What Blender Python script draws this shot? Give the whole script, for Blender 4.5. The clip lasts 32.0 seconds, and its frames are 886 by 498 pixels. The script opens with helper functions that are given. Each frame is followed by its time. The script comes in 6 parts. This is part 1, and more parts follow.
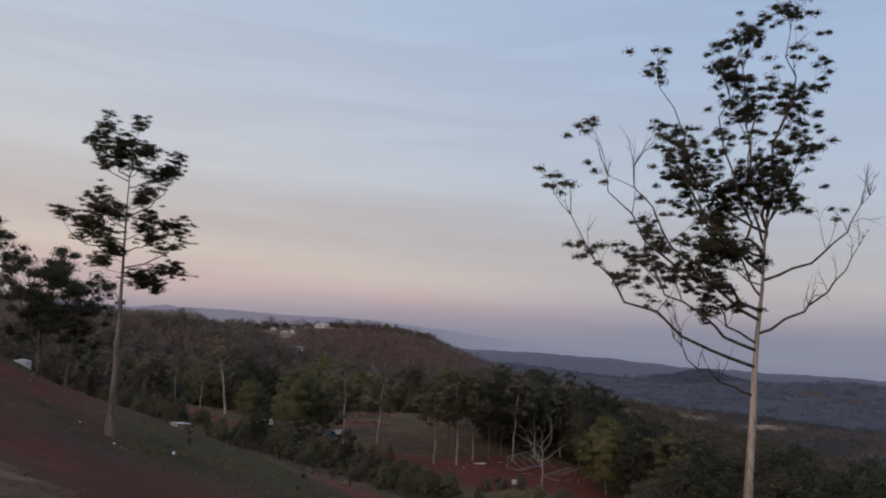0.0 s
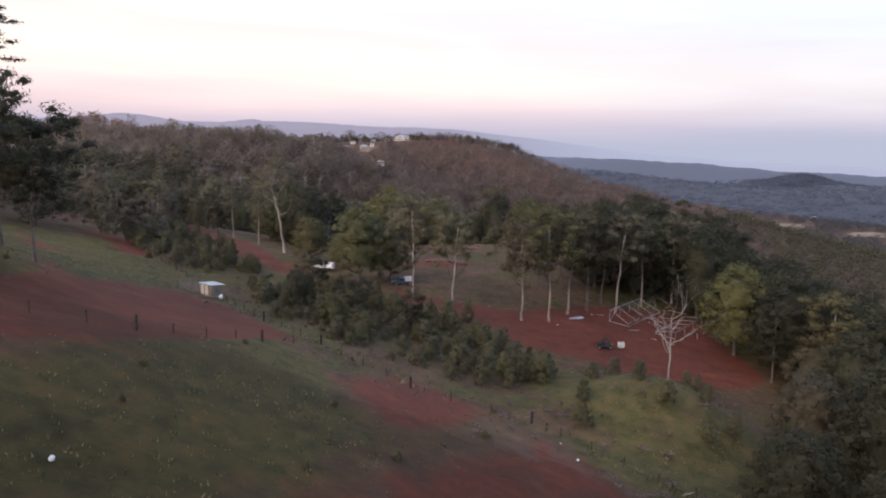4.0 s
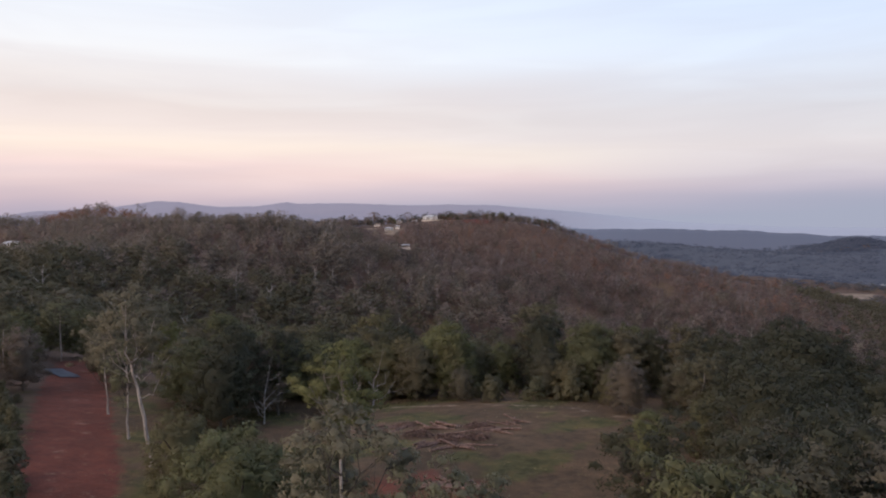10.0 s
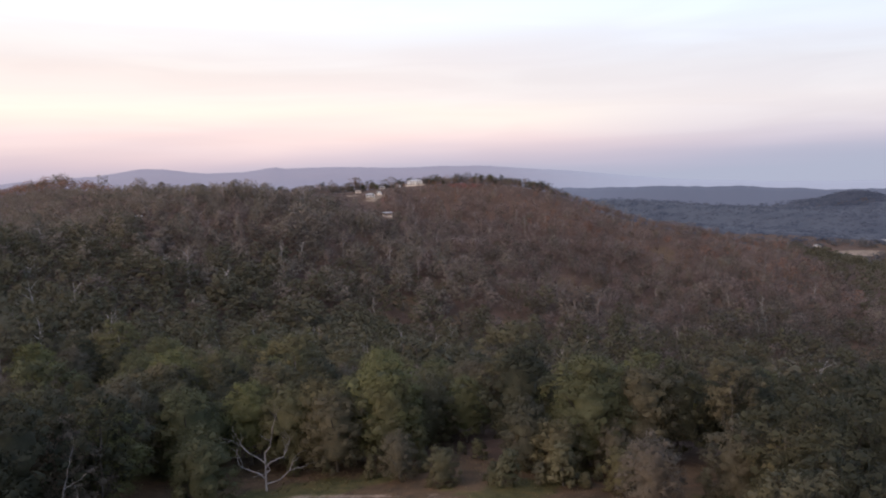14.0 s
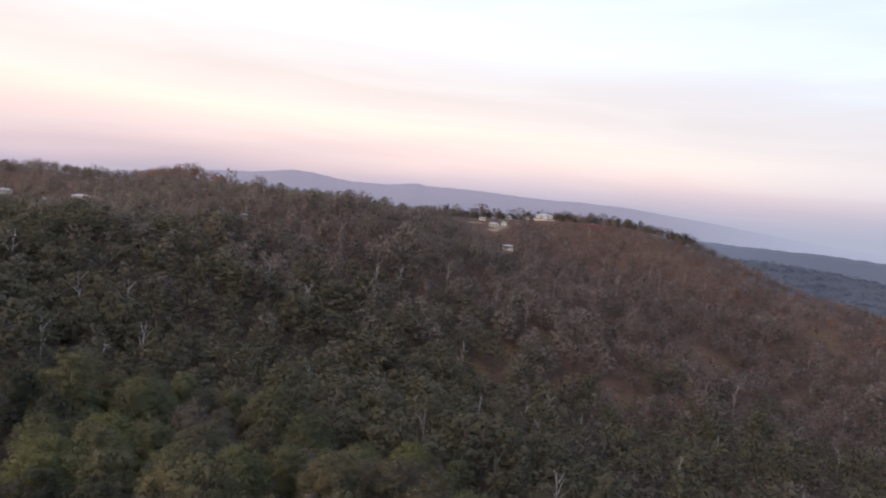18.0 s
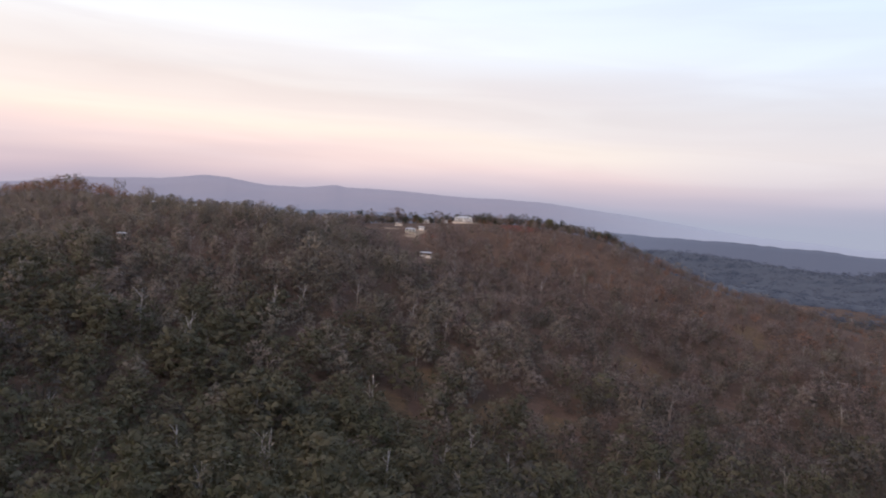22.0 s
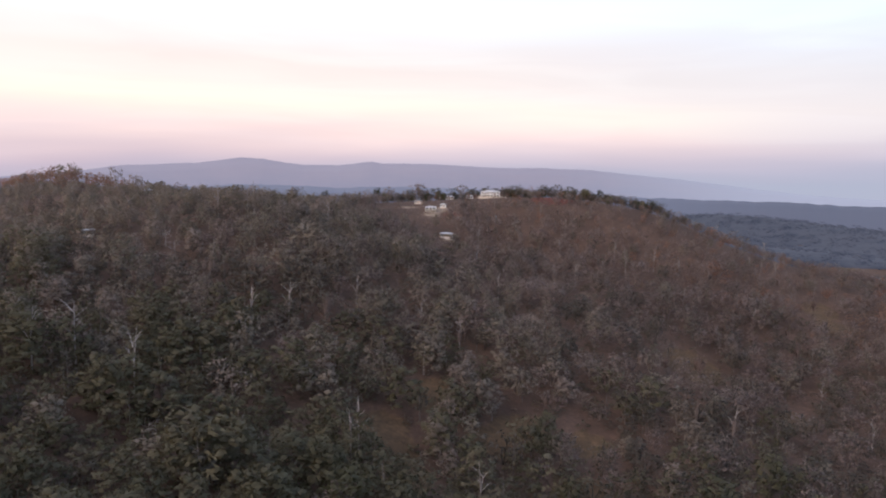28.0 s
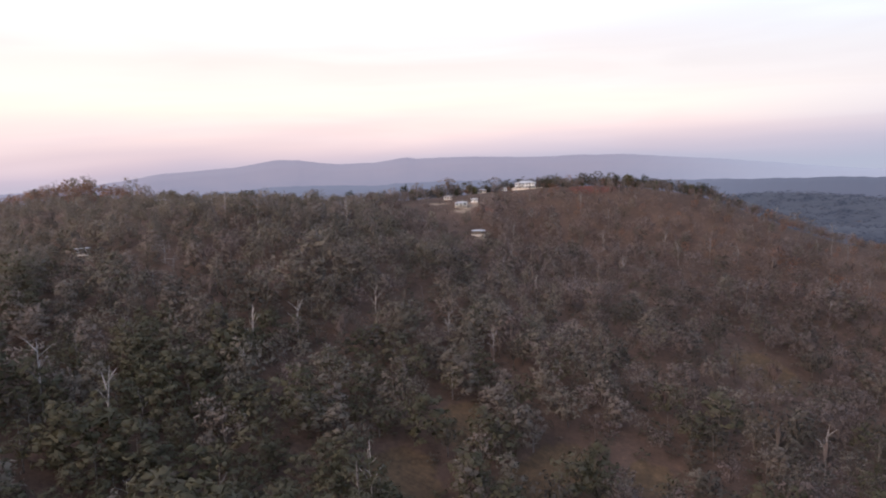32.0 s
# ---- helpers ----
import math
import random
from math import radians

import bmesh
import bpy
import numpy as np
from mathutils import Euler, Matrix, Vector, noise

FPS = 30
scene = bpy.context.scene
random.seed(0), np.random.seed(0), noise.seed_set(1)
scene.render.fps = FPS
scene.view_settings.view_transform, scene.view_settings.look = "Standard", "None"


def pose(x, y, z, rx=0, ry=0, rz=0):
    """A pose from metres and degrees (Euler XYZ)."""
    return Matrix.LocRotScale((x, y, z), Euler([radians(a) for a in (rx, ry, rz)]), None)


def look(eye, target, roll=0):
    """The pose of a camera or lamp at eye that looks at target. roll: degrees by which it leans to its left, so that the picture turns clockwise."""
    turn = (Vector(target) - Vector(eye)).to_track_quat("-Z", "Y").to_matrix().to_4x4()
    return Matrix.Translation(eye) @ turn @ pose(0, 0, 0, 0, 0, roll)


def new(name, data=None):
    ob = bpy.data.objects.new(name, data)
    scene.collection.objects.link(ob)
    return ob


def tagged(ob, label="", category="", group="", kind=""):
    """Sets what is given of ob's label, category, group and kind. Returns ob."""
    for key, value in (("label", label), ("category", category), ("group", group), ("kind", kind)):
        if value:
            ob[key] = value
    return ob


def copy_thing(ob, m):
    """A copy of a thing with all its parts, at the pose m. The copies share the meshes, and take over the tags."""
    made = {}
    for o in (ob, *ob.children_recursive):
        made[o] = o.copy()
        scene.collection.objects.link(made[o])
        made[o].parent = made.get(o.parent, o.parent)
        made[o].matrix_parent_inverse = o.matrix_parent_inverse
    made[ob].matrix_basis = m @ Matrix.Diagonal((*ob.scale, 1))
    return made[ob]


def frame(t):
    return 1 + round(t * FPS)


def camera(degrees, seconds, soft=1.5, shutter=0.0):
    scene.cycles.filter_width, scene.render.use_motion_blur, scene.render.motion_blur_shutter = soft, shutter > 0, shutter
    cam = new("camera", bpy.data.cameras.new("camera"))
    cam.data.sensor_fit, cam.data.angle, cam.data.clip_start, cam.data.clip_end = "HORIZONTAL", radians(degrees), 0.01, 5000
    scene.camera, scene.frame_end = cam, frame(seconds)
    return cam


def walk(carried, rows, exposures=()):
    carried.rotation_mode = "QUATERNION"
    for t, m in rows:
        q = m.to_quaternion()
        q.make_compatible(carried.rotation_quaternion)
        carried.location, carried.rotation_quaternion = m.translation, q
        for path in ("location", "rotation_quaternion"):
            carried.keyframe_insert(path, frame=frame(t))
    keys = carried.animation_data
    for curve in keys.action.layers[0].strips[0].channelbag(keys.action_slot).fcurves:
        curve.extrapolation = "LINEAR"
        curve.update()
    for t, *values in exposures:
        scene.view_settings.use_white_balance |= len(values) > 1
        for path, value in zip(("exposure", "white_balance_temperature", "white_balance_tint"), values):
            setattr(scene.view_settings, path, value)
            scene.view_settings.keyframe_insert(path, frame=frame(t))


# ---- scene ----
cam = camera(64.0, 32.0, 2.0)
ROWS = [
    (0, 5.36, 0.21, 3.55, 2.90, 6.16, -2.73),
    (0.5, 5.74, 3.65, 3.61, 4.69, 5.79, -3.85),
    (1, 5.97, 7.25, 3.73, 6.55, 5.78, -5.86),
    (1.5, 5.83, 11.60, 4.45, 8.07, 5.86, -7.16),
    (2, 5.55, 15.90, 5.72, 9.20, 5.65, -6.58),
    (2.5, 5.03, 19.94, 6.85, 9.63, 3.95, 0.10),
    (3, 4.41, 25.09, 7.46, 9.96, -1.16, 1.50),
    (3.5, 3.06, 31.59, 7.84, 9.75, -9.63, 0.56),
    (5.5, 0.64, 62.50, 6.88, 8.99, -7.38, -4.37),
    (6, -0.11, 70.31, 7.01, 9.38, -6.93, -4.97),
    (6.5, -0.66, 78.31, 7.07, 9.93, -6.20, -5.38),
    (7, -1.18, 86.09, 7.01, 10.63, -5.47, -5.79),
    (7.5, -1.88, 93.51, 7.16, 11.45, -4.35, -6.70),
    (8, -2.83, 101.46, 7.73, 12.04, -3.19, -7.81),
    (8.5, -4.17, 109.93, 8.56, 12.47, -2.25, -8.11),
    (9, -5.73, 118.70, 9.59, 12.83, -1.05, -6.92),
    (9.5, -7.23, 127.03, 10.53, 12.50, -0.89, -1.82),
    (10, -8.30, 135.00, 11.45, 12.31, -3.44, 0.78),
    (10.5, -9.00, 142.65, 12.24, 12.08, -6.72, 1.66),
    (11, -9.41, 150.00, 12.99, 11.90, -9.13, 2.13),
    (11.5, -9.86, 156.89, 13.57, 11.70, -8.32, 2.34),
    (12, -10.35, 163.80, 14.02, 11.36, -7.75, 2.15),
    (12.5, -10.60, 170.78, 14.22, 11.15, -7.11, 2.35),
    (13, -10.77, 178.02, 14.42, 11.17, -6.76, 2.65),
    (13.5, -10.41, 185.79, 14.54, 11.39, -6.92, 3.15),
    (15.5, -6.35, 218.86, 13.98, 16.11, -4.83, -6.32),
    (16, -6.31, 227.76, 14.07, 18.75, -4.98, -7.03),
    (16.5, -7.43, 236.73, 14.30, 20.64, -4.92, -7.23),
    (17, -9.12, 245.50, 14.59, 21.76, -4.87, -7.04),
    (17.5, -11.06, 254.06, 15.06, 22.48, -4.68, -5.94),
    (18, -13.12, 262.38, 15.68, 23.16, -4.64, -5.15),
    (18.5, -15.01, 270.52, 16.30, 23.78, -4.57, -4.45),
    (19, -16.59, 278.34, 17.00, 24.53, -4.39, -3.65),
    (19.5, -17.84, 285.44, 17.78, 25.28, -4.26, -2.66),
    (20, -18.97, 291.24, 18.67, 25.73, -4.05, -2.36),
    (20.5, -19.97, 296.41, 19.59, 24.32, -3.55, -2.36),
    (21, -20.81, 301.30, 20.54, 21.42, -3.31, -2.46),
    (21.5, -21.59, 306.11, 21.42, 17.74, -3.78, -3.04),
    (22, -22.28, 311.43, 22.16, 16.88, -4.27, -3.34),
    (22.5, -23.08, 317.21, 22.78, 17.38, -4.60, -3.34),
    (23, -23.97, 323.32, 23.28, 17.81, -4.32, -3.44),
    (23.5, -24.65, 329.42, 23.62, 18.26, -4.08, -3.34),
    (24, -25.18, 335.44, 23.86, 18.35, -3.71, -3.35),
    (24.5, -25.52, 341.48, 23.95, 18.41, -3.40, -3.45),
    (25, -25.74, 347.94, 24.03, 18.42, -3.08, -3.45),
    (25.5, -25.80, 354.60, 24.10, 18.61, -2.83, -3.25),
    (27.5, -25.57, 382.13, 24.31, 19.73, -3.89, -1.65),
    (28, -25.93, 389.17, 24.36, 20.14, -6.61, -0.66),
    (28.5, -26.29, 396.20, 24.35, 20.75, -9.88, 0.21),
    (29, -27.10, 402.74, 24.30, 21.14, -9.98, 0.71),
    (29.5, -28.40, 408.85, 24.20, 21.46, -9.24, 1.50),
    (30, -30.10, 414.82, 24.08, 21.74, -8.50, 1.90),
    (30.5, -32.04, 420.83, 23.97, 22.06, -8.05, 2.30),
    (31, -33.77, 426.98, 23.92, 22.44, -7.74, 2.30),
    (31.5, -35.16, 433.13, 23.92, 22.74, -7.52, 2.40),
    (32, -36.41, 439.18, 24.00, 23.10, -7.13, 2.41),
]
walk(
    cam,
    [(t, pose(x, y, z, 90 + pitch, roll, yaw)) for t, x, y, z, yaw, pitch, roll in ROWS],
    [(0, -0.87), (2.2, -0.79), (2.8, -0.72), (3.0, -0.6), (3.2, -0.25), (3.5, 0.12), (5.5, 0.22), (6.5, 0.22), (8, -0.2), (9.3, -0.3), (10.2, -0.14), (11, 0.0), (13, 0), (16, 0), (20, 0), (21, -0.05), (24, -0.12), (25.5, -0.12), (28, 0.05), (30, 0.1), (32, 0.1)],
)

# ---- sky and light ----
SUN_HEIGHT, SUN_TURN = 30.0, 215.0


def node(tree, kind, **inputs):
    n = tree.nodes.new(kind)
    for key, value in inputs.items():
        n.inputs[key.replace("_", " ")].default_value = value
    return n


def ramp(tree, fac, stops, mode="EASE"):
    n = tree.nodes.new("ShaderNodeValToRGB")
    n.color_ramp.interpolation = mode
    for i, (at, col) in enumerate(stops):
        e = n.color_ramp.elements[i] if i < 2 else n.color_ramp.elements.new(at)
        e.position = at
        e.color = (*col, 1) if len(col) == 3 else col
    if fac is not None:
        tree.links.new(fac, n.inputs[0])
    return n


def calc(tree, op, a, b=0.0, c=0.0):
    n = tree.nodes.new("ShaderNodeMath")
    n.operation = op
    for i, v in enumerate((a, b, c)):
        if isinstance(v, (int, float)):
            n.inputs[i].default_value = v
        else:
            tree.links.new(v, n.inputs[i])
    return n.outputs[0]


def mix(tree, fac, a, b, blend="MIX"):
    n = tree.nodes.new("ShaderNodeMix")
    n.data_type, n.blend_type = "RGBA", blend
    for sock, v in ((n.inputs[0], fac), (n.inputs[6], a), (n.inputs[7], b)):
        if isinstance(v, (int, float)):
            sock.default_value = v
        elif isinstance(v, tuple):
            sock.default_value = (*v, 1)
        else:
            tree.links.new(v, sock)
    return n.outputs[2]


world = bpy.data.worlds.new("dusk")
world.use_nodes = True
scene.world = world
wt = world.node_tree
wt.nodes.clear()
coord = wt.nodes.new("ShaderNodeTexCoord")
axes = wt.nodes.new("ShaderNodeSeparateXYZ")
wt.links.new(coord.outputs["Generated"], axes.inputs[0])
stretch = wt.nodes.new("ShaderNodeMapping")
stretch.inputs["Scale"].default_value = (0.9, 0.9, 8.5)
stretch.inputs["Rotation"].default_value = (0, radians(-2.0), 0)
wt.links.new(coord.outputs["Generated"], stretch.inputs[0])
streak = node(wt, "ShaderNodeTexNoise", Scale=1.6, Detail=3.0, Roughness=0.45, Distortion=0.35)
wt.links.new(stretch.outputs[0], streak.inputs["Vector"])
# height above the horizon, pushed up and down a little by the cloud streaks; the bands sink to the right
lift = calc(wt, "MULTIPLY_ADD", calc(wt, "SUBTRACT", streak.outputs[0], 0.5), 0.085, axes.outputs[2])
high = calc(wt, "MULTIPLY_ADD", axes.outputs[0], 0.02, calc(wt, "ADD", lift, 0.1))
low_air = [(0.085, (0.58, 0.51, 0.66)), (0.122, (0.80, 0.67, 0.75))]
high_air = [(0.228, (0.87, 0.775, 0.755)), (0.252, (0.89, 0.84, 0.84)), (0.285, (0.95, 0.98, 1.03)), (0.5, (0.80, 0.97, 1.2)), (1.0, (0.40, 0.55, 0.95))]
# a pink and a cream streak under the smoke, which die out to the right
dusk = ramp(wt, high, low_air + [(0.15, (0.96, 0.77, 0.79)), (0.178, (1.02, 0.885, 0.81)), (0.2, (0.93, 0.82, 0.80))] + high_air, "LINEAR")
dull = ramp(wt, high, low_air + [(0.15, (0.82, 0.72, 0.78)), (0.185, (0.95, 0.82, 0.80))] + high_air, "LINEAR")
reach = ramp(wt, calc(wt, "ADD", axes.outputs[0], 0.5), [(0.38, (0, 0, 0)), (0.66, (1, 1, 1))])
dusk = mix(wt, reach.outputs[0], dusk.outputs[0], dull.outputs[0])
# warmer towards the left, cooler to the right
side = calc(wt, "MULTIPLY_ADD", axes.outputs[0], -0.55, 0.5)
warm = ramp(wt, side, [(0.25, (0.84, 0.87, 0.95)), (0.85, (1.13, 1.06, 1.0))])
tinted = mix(wt, 1.0, dusk, warm.outputs[0], "MULTIPLY")
# fine wisps
wisp = node(wt, "ShaderNodeTexNoise", Scale=3.2, Detail=4.0, Roughness=0.5, Distortion=0.6)
wt.links.new(stretch.outputs[0], wisp.inputs["Vector"])
tinted = mix(wt, 1.0, tinted, ramp(wt, wisp.outputs[0], [(0.34, (0.965, 0.95, 0.955)), (0.66, (1.02, 1.02, 1.02))]).outputs[0], "MULTIPLY")
# the smoky blue air over the plain, thicker to the right
murk = calc(wt, "MULTIPLY_ADD", axes.outputs[0], -0.03, lift)
veil = ramp(wt, calc(wt, "ADD", murk, 0.1), [(0.07, (1, 1, 1)), (0.145, (0, 0, 0))])
tinted = mix(wt, veil.outputs[0], tinted, (0.46, 0.49, 0.64))
sky = wt.nodes.new("ShaderNodeTexSky")
sky.sky_type, sky.sun_disc = "NISHITA", False
sky.sun_elevation, sky.sun_rotation = radians(SUN_HEIGHT), radians(SUN_TURN)
sky.dust_density = 3.0
back = wt.nodes.new("ShaderNodeBackground")
back.inputs[1].default_value = 0.05
wt.links.new(sky.outputs[0], back.inputs[0])
glow = wt.nodes.new("ShaderNodeBackground")
glow.inputs[1].default_value = 0.9
wt.links.new(tinted, glow.inputs[0])
both = wt.nodes.new("ShaderNodeAddShader")
wt.links.new(back.outputs[0], both.inputs[0])
wt.links.new(glow.outputs[0], both.inputs[1])
out = wt.nodes.new("ShaderNodeOutputWorld")
wt.links.new(both.outputs[0], out.inputs[0])

lamp = bpy.data.lights.new("sun", "SUN")
lamp.energy, lamp.angle, lamp.color = 2.6, radians(60), (1.0, 0.74, 0.62)
low = radians(SUN_HEIGHT)
away = Vector((math.sin(radians(SUN_TURN)) * math.cos(low), math.cos(radians(SUN_TURN)) * math.cos(low), math.sin(low)))
new("sun", lamp).matrix_world = look(away * 300, (0, 0, 0))

# ---- materials ----
def material(name, rough=0.8, metal=0.0):
    m = bpy.data.materials.new(name)
    m.use_nodes = True
    t = m.node_tree
    p = t.nodes["Principled BSDF"]
    p.inputs["Roughness"].default_value, p.inputs["Metallic"].default_value = rough, metal
    p.inputs["Specular IOR Level"].default_value = 0.25
    return m, t, p


def place(t, scale=(1, 1, 1)):
    c = t.nodes.new("ShaderNodeTexCoord")
    n = t.nodes.new("ShaderNodeMapping")
    n.inputs["Scale"].default_value = scale
    t.links.new(c.outputs["Object"], n.inputs[0])
    return n.outputs[0]


def speckle(t, where, scale, detail=4.0, rough=0.55):
    n = node(t, "ShaderNodeTexNoise", Scale=scale, Detail=detail, Roughness=rough)
    t.links.new(where, n.inputs["Vector"])
    return n.outputs[0]


def relief(t, p, height, strength, distance=0.05):
    b = node(t, "ShaderNodeBump", Strength=strength, Distance=distance)
    t.links.new(height, b.inputs["Height"])
    t.links.new(b.outputs[0], p.inputs["Normal"])


def worn(name, dark, light, scale=2.0, rough=0.8, metal=0.0, stretch=(1, 1, 1), bump=0.25, fine=12.0):
    """A surface between two colours: patches and grain."""
    m, t, p = material(name, rough, metal)
    w = place(t, stretch)
    big, small = speckle(t, w, scale), speckle(t, w, scale * fine, 3.0)
    f = calc(t, "MULTIPLY_ADD", calc(t, "SUBTRACT", small, 0.5), 0.8, big)
    t.links.new(ramp(t, f, [(0.32, dark), (0.68, light)]).outputs[0], p.inputs["Base Color"])
    relief(t, p, small, bump)
    return m


def leafage(name, colours, brown=(0.085, 0.06, 0.045), spread=0.5):
    """Leaves: each leaf and each tree differs; some trees run to dry brown."""
    m, t, p = material(name, 0.62)
    g = t.nodes.new("ShaderNodeNewGeometry")
    each = g.outputs["Random Per Island"]
    tint = t.nodes.new("ShaderNodeAttribute")
    tint.attribute_name = "tint"
    own = t.nodes.new("ShaderNodeObjectInfo")
    mixed = calc(t, "ADD", tint.outputs["Fac"], calc(t, "MULTIPLY", own.outputs["Random"], 0.999))
    mixed = calc(t, "FRACT", mixed)
    tree_col = ramp(t, mixed, [(i / (len(colours) - 1), c) for i, c in enumerate(colours)], "LINEAR").outputs[0]
    lite = ramp(t, each, [(0.0, (1 - spread,) * 3), (1.0, (1 + spread,) * 3)], "LINEAR").outputs[0]
    col = mix(t, 1.0, tree_col, lite, "MULTIPLY")
    w = place(t)
    mottle = calc(t, "MULTIPLY_ADD", speckle(t, w, 3.0, 3.0, 0.7), 0.6, calc(t, "MULTIPLY", speckle(t, w, 0.6, 2.0), 0.4))
    col = mix(t, 1.0, col, ramp(t, mottle, [(0.36, (0.8, 0.8, 0.82)), (0.64, (1.2, 1.2, 1.18))], "LINEAR").outputs[0], "MULTIPLY")
    dry = calc(t, "GREATER_THAN", each, 0.9)
    col = mix(t, calc(t, "MULTIPLY", dry, 0.3), col, brown)
    t.links.new(col, p.inputs["Base Color"])
    thin = t.nodes.new("ShaderNodeBsdfTranslucent")
    t.links.new(col, thin.inputs[0])
    both = t.nodes.new("ShaderNodeMixShader")
    both.inputs[0].default_value = 0.45
    t.links.new(p.outputs[0], both.inputs[1])
    t.links.new(thin.outputs[0], both.inputs[2])
    t.links.new(both.outputs[0], t.nodes["Material Output"].inputs[0])
    return m


GUM = leafage("gum_leaves", [(0.091, 0.096, 0.047), (0.137, 0.130, 0.059), (0.116, 0.100, 0.066), (0.154, 0.130, 0.063), (0.106, 0.112, 0.053)], spread=0.16)
OLIVE = leafage("olive_gum_leaves", [(0.150, 0.147, 0.078), (0.179, 0.164, 0.095), (0.164, 0.141, 0.095), (0.141, 0.141, 0.074)], spread=0.16)
YELLOW_GUM = leafage("yellow_green_gum_leaves", [(0.161, 0.156, 0.056), (0.140, 0.140, 0.064)], spread=0.16)
DARK_GUM = leafage("dark_gum_leaves", [(0.054, 0.055, 0.032), (0.071, 0.068, 0.037)], spread=0.16)
BUSH = leafage("bush_leaves", [(0.100, 0.096, 0.053), (0.143, 0.135, 0.070), (0.122, 0.111, 0.070), (0.160, 0.142, 0.070)], spread=0.16)
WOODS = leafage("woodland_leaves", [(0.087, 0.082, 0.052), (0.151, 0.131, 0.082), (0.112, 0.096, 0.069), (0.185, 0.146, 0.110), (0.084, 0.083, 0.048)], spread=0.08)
# paler than the gully leaves: haze over the far slope is put into this colour
HAZED_HILL_WOODS = leafage("hazed_hill_leaves", [(0.148, 0.127, 0.095), (0.225, 0.187, 0.141), (0.177, 0.146, 0.115), (0.248, 0.197, 0.161), (0.136, 0.120, 0.085)], spread=0.08)
# cool blue-grey: the distance haze is mixed into the valley trees' leaf colour
HAZY_VALLEY = leafage("hazed_valley_leaves", [(0.085, 0.089, 0.090), (0.110, 0.106, 0.100), (0.100, 0.099, 0.104)], spread=0.16)
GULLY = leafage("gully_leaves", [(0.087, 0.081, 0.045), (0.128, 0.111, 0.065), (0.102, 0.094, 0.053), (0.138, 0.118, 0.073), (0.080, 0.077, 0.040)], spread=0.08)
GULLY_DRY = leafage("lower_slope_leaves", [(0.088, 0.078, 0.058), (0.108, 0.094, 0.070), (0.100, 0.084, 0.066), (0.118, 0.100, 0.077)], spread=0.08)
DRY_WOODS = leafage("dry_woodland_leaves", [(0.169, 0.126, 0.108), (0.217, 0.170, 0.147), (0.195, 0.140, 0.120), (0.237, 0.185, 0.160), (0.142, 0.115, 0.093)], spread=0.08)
RED_WOODS = leafage("russet_woodland_leaves", [(0.290, 0.148, 0.098), (0.240, 0.140, 0.098), (0.200, 0.142, 0.100)], spread=0.16)
STRAW = leafage("grass_blades", [(0.18, 0.158, 0.068), (0.285, 0.232, 0.128), (0.135, 0.138, 0.051), (0.225, 0.173, 0.098)], spread=0.4)
PALE_BARK = worn("pale_gum_bark", (0.13, 0.105, 0.09), (0.34, 0.29, 0.245), 0.5, 0.85, stretch=(3, 3, 0.4))
GREY_BARK = worn("grey_gum_bark", (0.07, 0.058, 0.05), (0.19, 0.16, 0.135), 0.7, 0.9, stretch=(3, 3, 0.5))
LIMB_BARK = worn("dark_limb_bark", (0.035, 0.029, 0.025), (0.1, 0.082, 0.068), 0.7, 0.9, stretch=(3, 3, 0.5))
DUSK_BARK = worn("brown_grey_gum_bark", (0.075, 0.06, 0.052), (0.23, 0.195, 0.165), 0.6, 0.9, stretch=(3, 3, 0.4))
WHITE_BARK = worn("white_gum_bark", (0.17, 0.14, 0.12), (0.44, 0.38, 0.33), 0.5, 0.85, stretch=(3, 3, 0.4))
DEAD_BARK = worn("bleached_dead_wood", (0.19, 0.17, 0.155), (0.39, 0.35, 0.32), 0.9, 0.85, stretch=(3, 3, 0.4))
STEEL = worn("galvanised_steel", (0.24, 0.24, 0.24), (0.42, 0.42, 0.42), 1.5, 0.45, 0.6, bump=0.05)
SHEET = worn("weathered_sheet_metal", (0.36, 0.37, 0.38), (0.62, 0.63, 0.63), 1.2, 0.5, 0.3, bump=0.05)
WHITE = worn("white_paint", (0.62, 0.61, 0.58), (0.8, 0.79, 0.77), 1.5, 0.5, bump=0.03)
CREAM = worn("cream_render_wall", (0.58, 0.5, 0.42), (0.72, 0.64, 0.55), 0.8, 0.8, bump=0.05)
ROOF = worn("pale_metal_roof", (0.34, 0.33, 0.32), (0.5, 0.48, 0.46), 0.6, 0.5, 0.2, bump=0.05)
DARK_ROOF = worn("dark_tiled_roof", (0.08, 0.07, 0.07), (0.15, 0.13, 0.12), 0.6, 0.7, bump=0.1)
GLASS = worn("dark_window_glass", (0.02, 0.025, 0.03), (0.04, 0.045, 0.05), 1.0, 0.08, bump=0.0)
BLACK = worn("black_rubber", (0.012, 0.012, 0.013), (0.03, 0.03, 0.03), 4.0, 0.8)
DARK_PAINT = worn("dark_vehicle_paint", (0.015, 0.017, 0.02), (0.03, 0.034, 0.04), 2.0, 0.3, bump=0.02)
BLUE_PAINT = worn("dark_blue_vehicle_paint", (0.03, 0.045, 0.075), (0.05, 0.07, 0.11), 2.0, 0.3, bump=0.02)
TIMBER = worn("weathered_timber", (0.12, 0.09, 0.07), (0.27, 0.22, 0.18), 2.0, 0.9, stretch=(1, 1, 0.2))
POST_WOOD = worn("dark_fence_post_wood", (0.02, 0.018, 0.016), (0.07, 0.06, 0.05), 3.0, 0.9)
